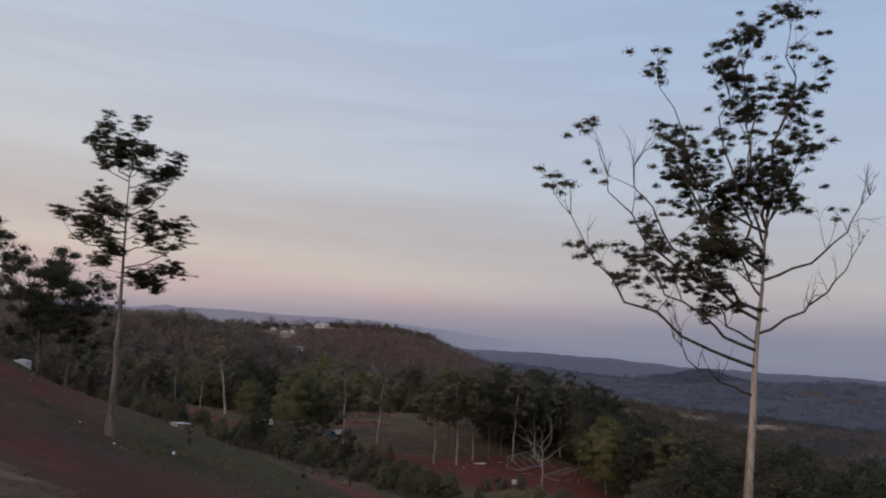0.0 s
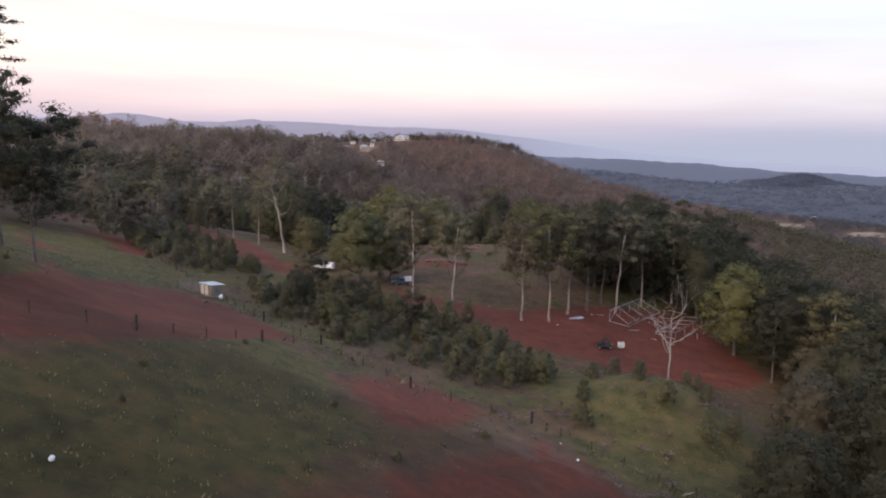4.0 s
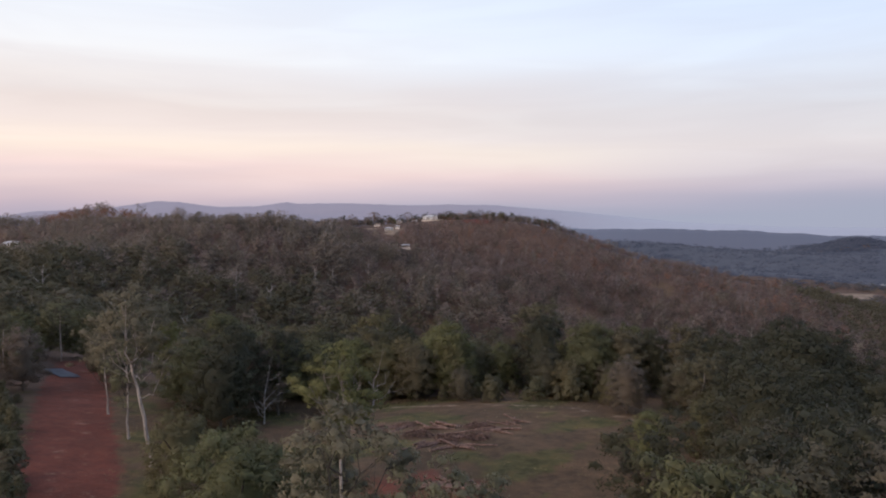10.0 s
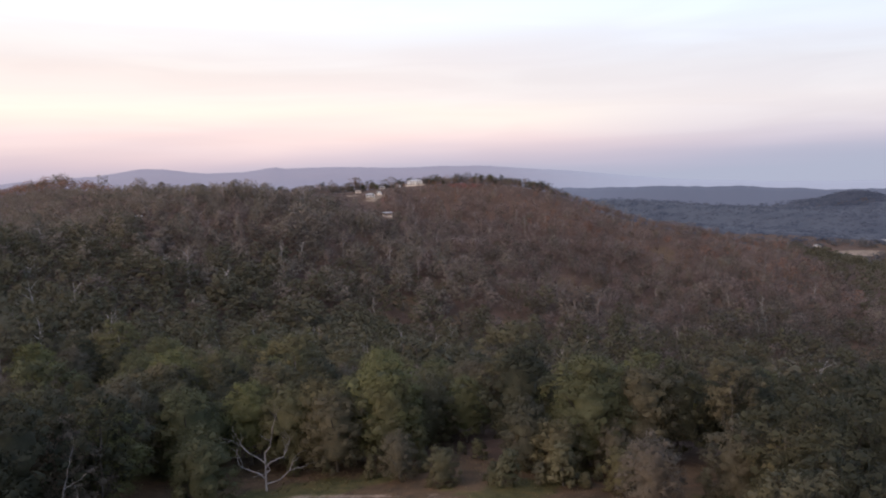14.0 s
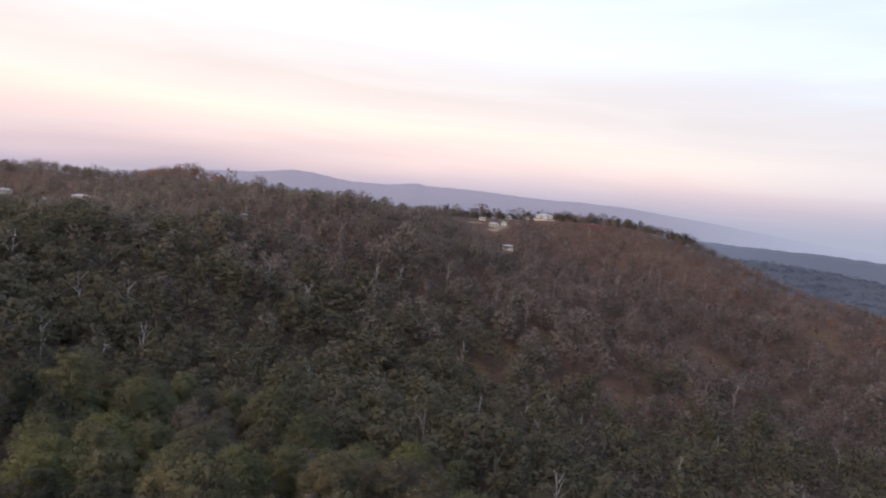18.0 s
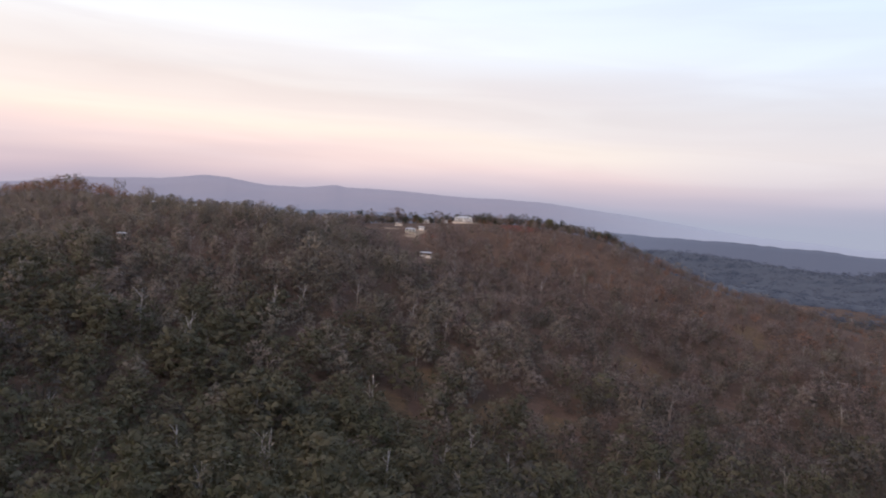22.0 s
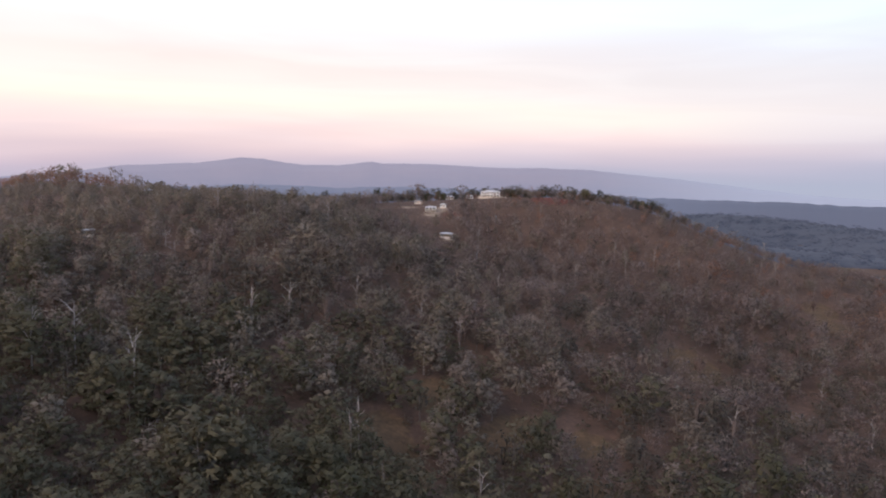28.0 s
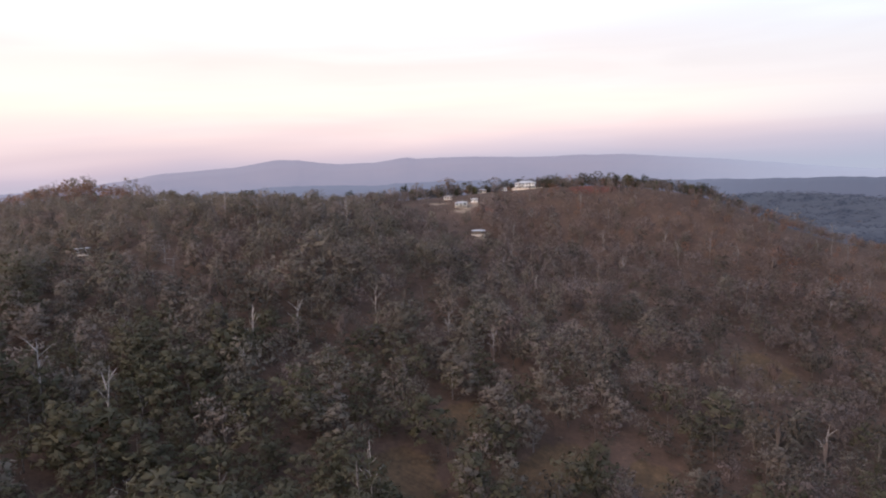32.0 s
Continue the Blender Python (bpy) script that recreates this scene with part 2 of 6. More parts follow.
LOG = worn("felled_log_bark", (0.075, 0.045, 0.035), (0.2, 0.13, 0.1), 1.2, 0.9, stretch=(1, 1, 0.3))
CUT = worn("sawn_log_end", (0.3, 0.2, 0.13), (0.5, 0.36, 0.25), 3.0, 0.9)
TARP = worn("blue_grey_tarpaulin", (0.1, 0.11, 0.13), (0.19, 0.2, 0.23), 0.6, 0.6, bump=0.3)
CONCRETE = worn("dusty_concrete", (0.2, 0.17, 0.14), (0.34, 0.3, 0.25), 0.5, 0.9)
PLASTIC = worn("white_plastic_tank", (0.6, 0.6, 0.58), (0.76, 0.76, 0.74), 1.0, 0.4, bump=0.02)


def earth():
    """Red soil, pasture, dry grass and leaf litter, laid out by the zones of the land."""
    m, t, p = material("earth", 0.95)
    w = place(t)
    big, mid, fine = speckle(t, w, 0.03), speckle(t, w, 0.22, 5.0), speckle(t, w, 2.4, 5.0, 0.65)
    grain = calc(t, "MULTIPLY_ADD", fine, 0.55, calc(t, "MULTIPLY", mid, 0.5))

    def zone(name):
        a = t.nodes.new("ShaderNodeAttribute")
        a.attribute_name = name
        soft = calc(t, "MULTIPLY_ADD", calc(t, "SUBTRACT", mid, 0.5), 0.9, a.outputs["Fac"])
        soft = calc(t, "MULTIPLY_ADD", calc(t, "SUBTRACT", fine, 0.5), 0.5, soft)
        return ramp(t, soft, [(0.35, (0, 0, 0)), (0.65, (1, 1, 1))]).outputs[0]

    litter = ramp(t, grain, [(0.25, (0.048, 0.033, 0.025)), (0.5, (0.084, 0.057, 0.044)), (0.8, (0.14, 0.098, 0.074))]).outputs[0]
    dry = ramp(t, grain, [(0.25, (0.047, 0.031, 0.017)), (0.5, (0.089, 0.058, 0.031)), (0.8, (0.153, 0.104, 0.060))]).outputs[0]
    green = ramp(t, grain, [(0.25, (0.036, 0.033, 0.010)), (0.5, (0.071, 0.062, 0.020)), (0.8, (0.115, 0.098, 0.038))]).outputs[0]
    red = ramp(t, grain, [(0.25, (0.063, 0.019, 0.012)), (0.5, (0.115, 0.033, 0.019)), (0.8, (0.179, 0.061, 0.037))]).outputs[0]
    pale = ramp(t, grain, [(0.25, (0.15, 0.108, 0.074)), (0.8, (0.3, 0.23, 0.165))]).outputs[0]
    # darker tussocks and bleached patches in the turf
    clump = calc(t, "MULTIPLY_ADD", speckle(t, w, 0.55, 4.0, 0.6), 0.6, calc(t, "MULTIPLY", speckle(t, place(t, (1.0, 1.6, 1.0)), 0.16, 3.0), 0.4))
    turf = ramp(t, clump, [(0.36, (0.5, 0.55, 0.42)), (0.5, (1.0, 1.0, 1.0)), (0.64, (1.5, 1.25, 1.25))], "LINEAR").outputs[0]
    green = mix(t, 1.0, green, turf, "MULTIPLY")
    dry = mix(t, 1.0, dry, ramp(t, clump, [(0.36, (0.62, 0.62, 0.6)), (0.64, (1.3, 1.22, 1.18))], "LINEAR").outputs[0], "MULTIPLY")
    red = mix(t, 1.0, red, ramp(t, clump, [(0.34, (0.72, 0.78, 0.82)), (0.66, (1.22, 1.2, 1.2))], "LINEAR").outputs[0], "MULTIPLY")
    litter = mix(t, 1.0, litter, ramp(t, clump, [(0.36, (0.75, 0.68, 0.6)), (0.64, (1.25, 1.12, 1.0))], "LINEAR").outputs[0], "MULTIPLY")
    col = mix(t, zone("dry"), litter, dry)
    col = mix(t, zone("green"), col, green)
    col = mix(t, zone("red"), col, red)
    col = mix(t, zone("pale"), col, pale)
    # the near slope's colour is multiplied darker and warmer, ending about y = 128
    col = mix(t, zone("near_dark"), col, mix(t, 1.0, col, (0.66, 0.6, 0.48), "MULTIPLY"))
    shade = ramp(t, big, [(0.3, (0.8, 0.8, 0.8)), (0.7, (1.15, 1.15, 1.15))]).outputs[0]
    t.links.new(mix(t, 1.0, col, shade, "MULTIPLY"), p.inputs["Base Color"])
    relief(t, p, grain, 0.9, 0.25)
    return m


EARTH = earth()


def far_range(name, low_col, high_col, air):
    """Distant country; the kilometres of air before it are put in as a glowing haze colour."""
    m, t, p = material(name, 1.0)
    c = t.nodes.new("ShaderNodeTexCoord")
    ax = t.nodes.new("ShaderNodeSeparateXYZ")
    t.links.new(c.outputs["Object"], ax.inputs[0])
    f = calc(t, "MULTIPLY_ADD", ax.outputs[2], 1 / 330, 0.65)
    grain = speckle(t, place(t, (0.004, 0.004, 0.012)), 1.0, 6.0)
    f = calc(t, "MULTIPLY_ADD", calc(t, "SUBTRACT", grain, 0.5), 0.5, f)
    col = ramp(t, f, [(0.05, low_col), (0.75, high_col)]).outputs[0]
    # the painted haze thickens towards the open plain
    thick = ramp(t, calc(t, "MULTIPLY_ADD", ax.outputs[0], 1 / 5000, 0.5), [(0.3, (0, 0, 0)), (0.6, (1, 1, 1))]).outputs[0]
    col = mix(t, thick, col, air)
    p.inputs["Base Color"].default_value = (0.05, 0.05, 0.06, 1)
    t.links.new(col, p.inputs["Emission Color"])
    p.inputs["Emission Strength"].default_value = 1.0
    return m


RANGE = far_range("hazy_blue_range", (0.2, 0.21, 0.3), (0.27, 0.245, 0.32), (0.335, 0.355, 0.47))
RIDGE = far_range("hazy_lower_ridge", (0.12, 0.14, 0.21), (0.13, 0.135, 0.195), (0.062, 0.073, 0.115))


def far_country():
    """Wooded plain kilometres off; smoky air is put in as a dimmed base and blue glow."""
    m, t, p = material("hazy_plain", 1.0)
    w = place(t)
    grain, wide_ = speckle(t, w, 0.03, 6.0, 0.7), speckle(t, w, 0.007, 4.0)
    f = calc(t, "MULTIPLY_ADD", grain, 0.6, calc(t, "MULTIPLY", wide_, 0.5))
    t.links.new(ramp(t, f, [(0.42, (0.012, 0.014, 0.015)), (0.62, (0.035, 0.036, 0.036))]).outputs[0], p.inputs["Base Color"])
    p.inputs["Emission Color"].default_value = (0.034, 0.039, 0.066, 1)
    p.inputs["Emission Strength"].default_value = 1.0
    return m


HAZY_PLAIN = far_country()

# ---- helpers for meshes ----
def mesh_of(name, verts, faces, mat, smooth=False, facing=None, **point_values):
    """A mesh from arrays: verts n x 3, faces m x 3 or m x 4; facing: soft normals, one a vert."""
    verts, faces = np.asarray(verts, np.float32), np.asarray(faces, np.int32)
    me = bpy.data.meshes.new(name)
    k = faces.shape[1]
    me.vertices.add(len(verts))
    me.vertices.foreach_set("co", verts.ravel())
    me.loops.add(faces.size)
    me.loops.foreach_set("vertex_index", faces.ravel())
    me.polygons.add(len(faces))
    me.polygons.foreach_set("loop_start", np.arange(0, faces.size, k, dtype=np.int32))
    if smooth:
        me.polygons.foreach_set("use_smooth", np.ones(len(faces), bool))
    me.update(calc_edges=True)
    for key, value in point_values.items():
        a = me.attributes.new(key, "FLOAT", "POINT")
        a.data.foreach_set("value", np.asarray(value, np.float32))
    if facing is not None:
        me.polygons.foreach_set("use_smooth", np.ones(len(faces), bool))
        n = np.asarray(facing, np.float32)
        me.normals_split_custom_set_from_vertices(n / (np.linalg.norm(n, axis=1)[:, None] + 1e-9))
    me.materials.append(mat)
    return me


def part(name, bm, mat, parent=None, label=""):
    """A bmesh, or a ready mesh, as one object under its thing."""
    if isinstance(bm, bmesh.types.BMesh):
        me = bpy.data.meshes.new(name)
        bm.normal_update()
        bm.to_mesh(me)
        bm.free()
        me.materials.append(mat)
    else:
        me = bm
    ob = new(name, me)
    ob.parent = parent
    return tagged(ob, label)


def thing(name, label, category, m, group="", kind=""):
    ob = new(name)
    ob.matrix_basis = m
    return tagged(ob, label, category, group, kind)


def bar(bm, a, b, w, h=None, up=(0, 0, 1)):
    """A straight bar of section w x h from a to b, with small bevels left to the section."""
    a, b = Vector(a), Vector(b)
    d = b - a
    y = d.normalized()
    x = y.cross(Vector(up))
    x = (x if x.length > 1e-4 else y.cross(Vector((1, 0, 0)))).normalized()
    z = x.cross(y)
    m = Matrix((x, y, z)).transposed().to_4x4()
    m.translation = (a + b) / 2
    bmesh.ops.create_cube(bm, size=1, matrix=m @ Matrix.Diagonal((w, d.length, h or w, 1)))
    return bm


def box(bm, lo, hi):
    c = [(a + b) / 2 for a, b in zip(lo, hi)]
    s = [b - a for a, b in zip(lo, hi)]
    bmesh.ops.create_cube(bm, size=1, matrix=Matrix.Translation(c) @ Matrix.Diagonal((*s, 1)))
    return bm


def rod(bm, a, b, r0, r1=None, sides=10):
    a, b = Vector(a), Vector(b)
    m = (b - a).to_track_quat("Z", "Y").to_matrix().to_4x4()
    m.translation = (a + b) / 2
    bmesh.ops.create_cone(bm, cap_ends=True, segments=sides, radius1=r0, radius2=r0 if r1 is None else r1, depth=(b - a).length, matrix=m)
    return bm


def bevelled(bm, width=0.02, n=1):
    bmesh.ops.bevel(bm, geom=bm.edges[:], offset=width, segments=n, affect="EDGES", clamp_overlap=True)
    return bm


def fresh():
    return bmesh.new()


# ---- the land ----
LAND_X = [-1100, -650, -380, -200, -80, 20, 140, 270, 500]
LAND_Y = [-250, 0, 80, 160, 260, 340, 500, 660, 830, 1000, 1180, 1500]
LAND = [
    [-142, -58, -14, 7, 11, 4, -19, -57, -126],
    [-124, -48, -7, 9, 7, -4, -32, -78, -159],
    [-118, -44, -5, 10, 6, -26, -40, -84, -164],
    [-111, -36, -4, 3, -20, -35, -55, -96, -169],
    [-101, -26, -8, -22, -31, -32, -73, -110, -177],
    [-90, -23, -18, -35, -44, -44, -81, -117, -182],
    [-57, -24, -36, -76, -86, -100, -114, -139, -185],
    [4, -43, -31, -81, -112, -112, -124, -146, -182],
    [-4, -10, -7, -59, -88, -116, -122, -142, -182],
    [-60, -14, -16, -51, -66, -88, -106, -128, -178],
    [-120, -62, -25, -9, -22, -60, -90, -116, -172],
    [-151, -175, -129, -111, -118, -140, -160, -175, -195],
]


def weights(knots, q):
    """Cubic weights of the knots at the places q."""
    k = np.array(knots, float)
    q = np.clip(np.asarray(q, float), k[0], k[-1])
    i = np.clip(np.searchsorted(k, q, side="right") - 1, 0, len(k) - 2)
    h = k[i + 1] - k[i]
    s = (q - k[i]) / h
    w = np.zeros((len(q), len(k)))
    r = np.arange(len(q))
    a, b = 2 * s**3 - 3 * s**2 + 1, 3 * s**2 - 2 * s**3
    c, d = (s**3 - 2 * s**2 + s) * h, (s**3 - s**2) * h
    np.add.at(w, (r, i), a)
    np.add.at(w, (r, i + 1), b)
    for slope, j in ((c, i), (d, i + 1)):
        lo, hi = np.maximum(j - 1, 0), np.minimum(j + 1, len(k) - 1)
        run = k[hi] - k[lo]
        np.add.at(w, (r, hi), slope / run)
        np.add.at(w, (r, lo), -slope / run)
    return w


def step(a, b, v):
    s = np.clip((np.asarray(v, float) - a) / (b - a), 0, 1)
    return s * s * (3 - 2 * s)


def ground(x, y):
    """Height of the land at the places x, y."""
    x, y = np.atleast_1d(np.asarray(x, float)), np.atleast_1d(np.asarray(y, float))
    z = np.einsum("nk,kj,nj->n", weights(LAND_Y, y), np.array(LAND, float), weights(LAND_X, x))
    far = np.maximum(step(1350, 2000, y), np.maximum(step(450, 900, x), np.maximum(step(1000, 1700, -x), step(200, 900, -y))))
    z = z * (1 - far) - 200 * far
    # low rolling hills out on the plain
    r = np.hypot(x, y)
    z += step(1300, 2200, r) * (14 * np.sin(x / 310 + 1) * np.sin(y / 270) + 10 * np.sin(x / 140 + y / 190))
    z += 44 * np.exp(-((x - 1130) / 130) ** 2 - ((y - 3620) / 150) ** 2)
    z += 34 * np.exp(-((x - 1500) / 330) ** 2 - ((y - 2950) / 150) ** 2)
    # the wooded knolls at the ridge's end
    z += 15 * np.exp(-(((x + 655) / 46) ** 2) - ((y - 955) / 60) ** 2)
    z += 11 * np.exp(-(((x + 740) / 55) ** 2) - ((y - 815) / 50) ** 2)
    # a hollow in the slope under the tall gum
    z -= 1.2 * np.exp(-(((x + 27) / 14) ** 2) - ((y - 63) / 12) ** 2)
    # the shallow fold of the ploughed plot
    z -= 2.6 * np.exp(-(((x + 50) / 13) ** 2) - ((y - 108) / 26) ** 2)
    # the bank on which the dead tree stands
    z += 7 * np.exp(-((x - 18) / 13) ** 2 - ((y - 139) / 13) ** 2)
    return z


def high(x, y):
    return float(ground(x, y)[0])


def rough(x, y, size, seed=0.0):
    """Cheap smooth noise from 0 to 1."""
    u, v = np.asarray(x) / size + seed * 7.3, np.asarray(y) / size - seed * 3.1
    n = np.sin(u + 1.3 * np.sin(v * 0.7 + seed)) + np.sin(v * 1.3 + 1.1 * np.sin(u * 0.8)) + 0.6 * np.sin(u * 2.3 - v * 1.9) + 0.4 * np.sin(u * 4.1 + v * 3.7)
    return 0.5 + n / 6


def inside(x, y, corners, soft=4.0):
    """1 inside the corners, 0 outside, over a soft edge."""
    x, y = np.asarray(x, float), np.asarray(y, float)
    near, odd = np.full(x.shape, 1e9), np.zeros(x.shape, bool)
    for (ax, ay), (bx, by) in zip(corners, corners[1:] + corners[:1]):
        dx, dy = bx - ax, by - ay
        s = np.clip(((x - ax) * dx + (y - ay) * dy) / (dx * dx + dy * dy), 0, 1)
        near = np.minimum(near, np.hypot(x - ax - s * dx, y - ay - s * dy))
        cross = (ay > y) != (by > y)
        odd ^= cross & (x < (bx - ax) * (y - ay) / (by - ay + 1e-9) + ax)
    return np.clip(0.5 + np.where(odd, near, -near) / soft, 0, 1)


def along(x, y, line, width, soft=2.0):
    """1 on a lane along the line."""
    x, y = np.asarray(x, float), np.asarray(y, float)
    near = np.full(x.shape, 1e9)
    for (ax, ay), (bx, by) in zip(line, line[1:]):
        dx, dy = bx - ax, by - ay
        s = np.clip(((x - ax) * dx + (y - ay) * dy) / (dx * dx + dy * dy), 0, 1)
        near = np.minimum(near, np.hypot(x - ax - s * dx, y - ay - s * dy))
    return np.clip(0.5 + (width / 2 - near) / soft, 0, 1)


PLOT = [(-42, 76), (-37, 83), (-35, 92), (-35, 108), (-34, 120), (-32.5, 129), (-52, 145.5), (-62, 148), (-62, 134), (-58, 110), (-51, 88)]
YARD = [(-18, 186), (-4, 193), (12, 206), (36, 212), (44, 180), (37, 170), (24, 165), (10, 166), (-3, 168)]
FIELD = [(-66, 285), (-51, 290), (-35, 288.5), (-15, 286), (-2, 277), (5, 269), (3, 254), (-9, 234), (-40, 225), (-72, 250)]
TRACK = [(-160, 318), (-146, 300), (-124, 271), (-98, 240), (-80, 217), (-58, 201), (-30, 190), (-6, 180)]
FENCE = [(-93, 190), (-79, 178), (-60, 157), (-42, 139), (-29.5, 129.5), (-15, 121), (0, 123), (18, 113), (34, 104)]
LAWN = [(-62, 134), (-62, 152), (-79, 178), (-102, 190), (-118, 184), (-104, 140), (-72, 106), (-58, 92), (-58, 110)]
GRASS = [(-36, 76), (-32, 98), (-28, 126), (-21, 113), (-13, 95), (-14, 82), (-20, 69), (-25, 64), (-32, 70)]
PATCH = [(-24, 112), (-19, 128), (-4, 125), (-5, 114), (-12, 97)]
FORE = [(-25, 61), (-20, 68), (-14, 81), (-4, 109), (1, 120), (10, 112), (18, 104), (25, 60), (-10, 30), (-50, 30), (-42, 55)]
GLADE = [(-4, 148), (8, 156), (26, 136), (22, 124), (9, 123), (0, 130)]
WAY = [(-44, 138), (-26, 130), (-13, 130), (0, 126), (-6, 104), (-14, 84)]
CLEARINGS = [(-27, 860, 22), (-157, 670, 15), (-145, 655, 14), (-67, 678, 13), (-28, 790, 15), (31, 824, 14), (69, 1035, 17), (-288, 581, 9), (-150, 714, 15), (-105, 712, 16), (-115, 692, 13), (76, 999, 17), (138, 1023, 15), (-133, 640, 13), (-72, 722, 12), (172, 735, 20), (-176, 1150, 15)]
PADDOCKS = [(800, 2345, 95), (676, 1688, 60), (531, 1800, 55), (960, 2500, 80)]
TERRACES = [(-254, 1156, 15), (-288, 1062, 13), (-246, 996, 8), (-316, 1080, 8), (-282, 1084, 9), (-262, 1048, 7)]


def zones(x, y):
    r = np.hypot(x, y)
    home = (1 - step(300, 330, y)) * (1 - step(45, 90, x)) * (1 - step(110, 170, -x))
    open_slope = home * (1 - step(112, 140, y - 0.5 * np.abs(x)))
    n1, n2 = rough(x, y, 9, 1), rough(x, y, 21, 2)
    red = np.maximum.reduce([inside(x, y, PLOT, 3), inside(x, y, YARD, 5), along(x, y, TRACK, 6, 5) * 0.3, along(x, y, TRACK[:6], 9, 5) * 0.75, along(x, y, TRACK[:5], 14, 6)])
    bank = 1 - step(62, 92, y + 0.25 * x + 14 * (n2 - 0.5))
    red = np.maximum(red, open_slope * (0.58 * bank * step(0.3, 0.62, n1) + 0.5 * (1 - bank) * step(0.62, 0.75, n1)))
    red = np.maximum(red, 0.8 * inside(x, y, [(-22, 104), (-8, 112), (-6, 122), (-18, 119), (-28, 112)], 6))
    red = np.maximum(red, 0.32 * inside(x, y, [(-45, 196), (-16, 184), (4, 196), (-10, 226), (-40, 232)], 14))
    red = np.maximum(red * (1 - 0.7 * inside(x, y, GRASS, 6)), 0.62 * inside(x, y, PATCH, 7))
    red = np.maximum(red, 0.66 * inside(x, y, FORE, 8) * (0.6 + 0.6 * n1))
    red = np.maximum(red, along(x, y, [(-116, 201), (-103, 197), (-94, 187)], 8, 5))
    red = np.maximum(red, along(x, y, [(-150, 226), (-131, 224)], 10, 6))
    red = np.maximum(red, 0.5 * inside(x, y, [(-48, 239), (-33, 241), (-18, 236), (-20, 222), (-44, 218)], 9))
    red = np.maximum(red, 0.8 * inside(x, y, [(-39, 197), (-26, 194), (-7, 190), (5, 195), (1, 186), (-15, 179), (-31, 186)], 5))
    green = open_slope * (1 - 0.75 * bank) * step(0.3, 0.55, rough(x, y, 13, 4)) * 0.95
    green = np.maximum(green, inside(x, y, LAWN, 6))
    green = np.maximum(green * (1 - 0.8 * inside(x, y, FORE, 8)) * (1 - inside(x, y, PATCH, 8)), 0.9 * inside(x, y, GRASS, 9))
    green = np.maximum(green, 0.85 * inside(x, y, GLADE, 8))
    green = np.maximum(green, 0.36 * inside(x, y, [(-55, 286), (-19, 286), (3, 275), (4, 252), (-17, 247), (-22, 270), (-49, 278)], 8))
    green = np.maximum(green, 0.18 * inside(x, y, FIELD, 14) * step(0.25, 0.6, rough(x, y, 12, 15)) * step(14, 26, np.hypot(x + 40, y - 254)))
    green = np.maximum(green, 0.7 * home * step(0.45, 0.7, rough(x, y, 5, 17)))
    red = np.maximum(red, 0.3 * home * step(0.6, 0.8, rough(x, y, 7, 18)))
    dry = np.maximum(0.75 * home * (1 - 0.6 * inside(x, y, FORE, 10)), inside(x, y, FIELD, 8))
    for cx, cy, cr in CLEARINGS:
        dry = np.maximum(dry, 1 - step(cr * 0.6, cr * 1.1, np.hypot(x - cx, (y - cy) * 0.8)))
    dry = np.maximum(dry, step(1500, 2300, r) * step(0.66, 0.8, rough(x, y, 60, 5)))
    pale = along(x, y, [(-66, 285), (-51, 290), (-35, 288.5), (-15, 286), (-2, 277), (4, 270)], 2.2, 3) * 0.75
    pale = np.maximum(pale, along(x, y, FENCE, 1.6, 2.5) * 0.45)
    pale = np.maximum(pale, along(x, y, WAY, 2.0, 3.0) * 0.42)
    pale = np.maximum(pale, np.maximum(along(x - 2.0, y - 1.5, TRACK[:6], 2.6, 3.6), along(x + 1.6, y + 1.2, TRACK[:6], 2.0, 3.2)) * 0.48)
    for cx, cy, cr in TERRACES:
        pale = np.maximum(pale, 0.9 * (1 - step(cr * 0.5, cr, np.hypot(x - cx, y - cy))))
    pale = np.maximum(pale, along(x, y, [(330, 1010), (240, 1060), (120, 1020)], 5, 4))
    for cx, cy, cr in PADDOCKS:
        pale = np.maximum(pale, 0.8 * (1 - step(cr * 0.5, cr, np.hypot((x - cx) * 0.7, y - cy))))
    pale = np.maximum(pale, 0.6 * inside(x, y, [(-48, 30), (-17, 33.8), (-11.5, 30.6), (0, 22), (2, 10), (-40, 8)], 1.5))
    red = np.maximum(red, 0.75 * (1 - step(14, 40, np.hypot(x + 178, y - 1152))))
    red = np.maximum(red, 0.5 * (1 - step(10, 26, np.hypot(x + 268, y - 1072))))
    # grass between the thicket and the track, with a worn red way through it
    open_grass = inside(x, y, [(-84, 180), (-78, 196), (-66, 215), (-50, 196), (-46, 183), (-58, 168), (-66, 172)], 8)
    green = np.maximum(green, 0.62 * open_grass)
    red = np.maximum(red, 0.6 * along(x, y, [(-58, 202), (-50, 194), (-44, 184)], 6, 6))
    green = green * (1 - red * 0.8)
    near_dark = home * (1 - step(88, 128, y + 12 * (n2 - 0.5)))
    return dict(red=red, green=green, dry=dry, pale=pale, near_dark=near_dark)


def spread(dense_lo, dense_hi, step_size, reach_lo, reach_hi, mid=None):
    """Grid lines: even and close in the middle, then wider and wider."""
    lines = list(np.arange(dense_lo, dense_hi, step_size))
    for sign, end, reach in ((1, dense_hi, reach_hi), (-1, dense_lo - step_size, reach_lo)):
        at, s = end, step_size
        while sign * at < sign * reach:
            lines.append(at)
            s = min(s * 1.09, 10 if mid and at < mid and sign > 0 else 160)
            at += sign * s
        lines.append(reach)
    return np.array(sorted(lines))


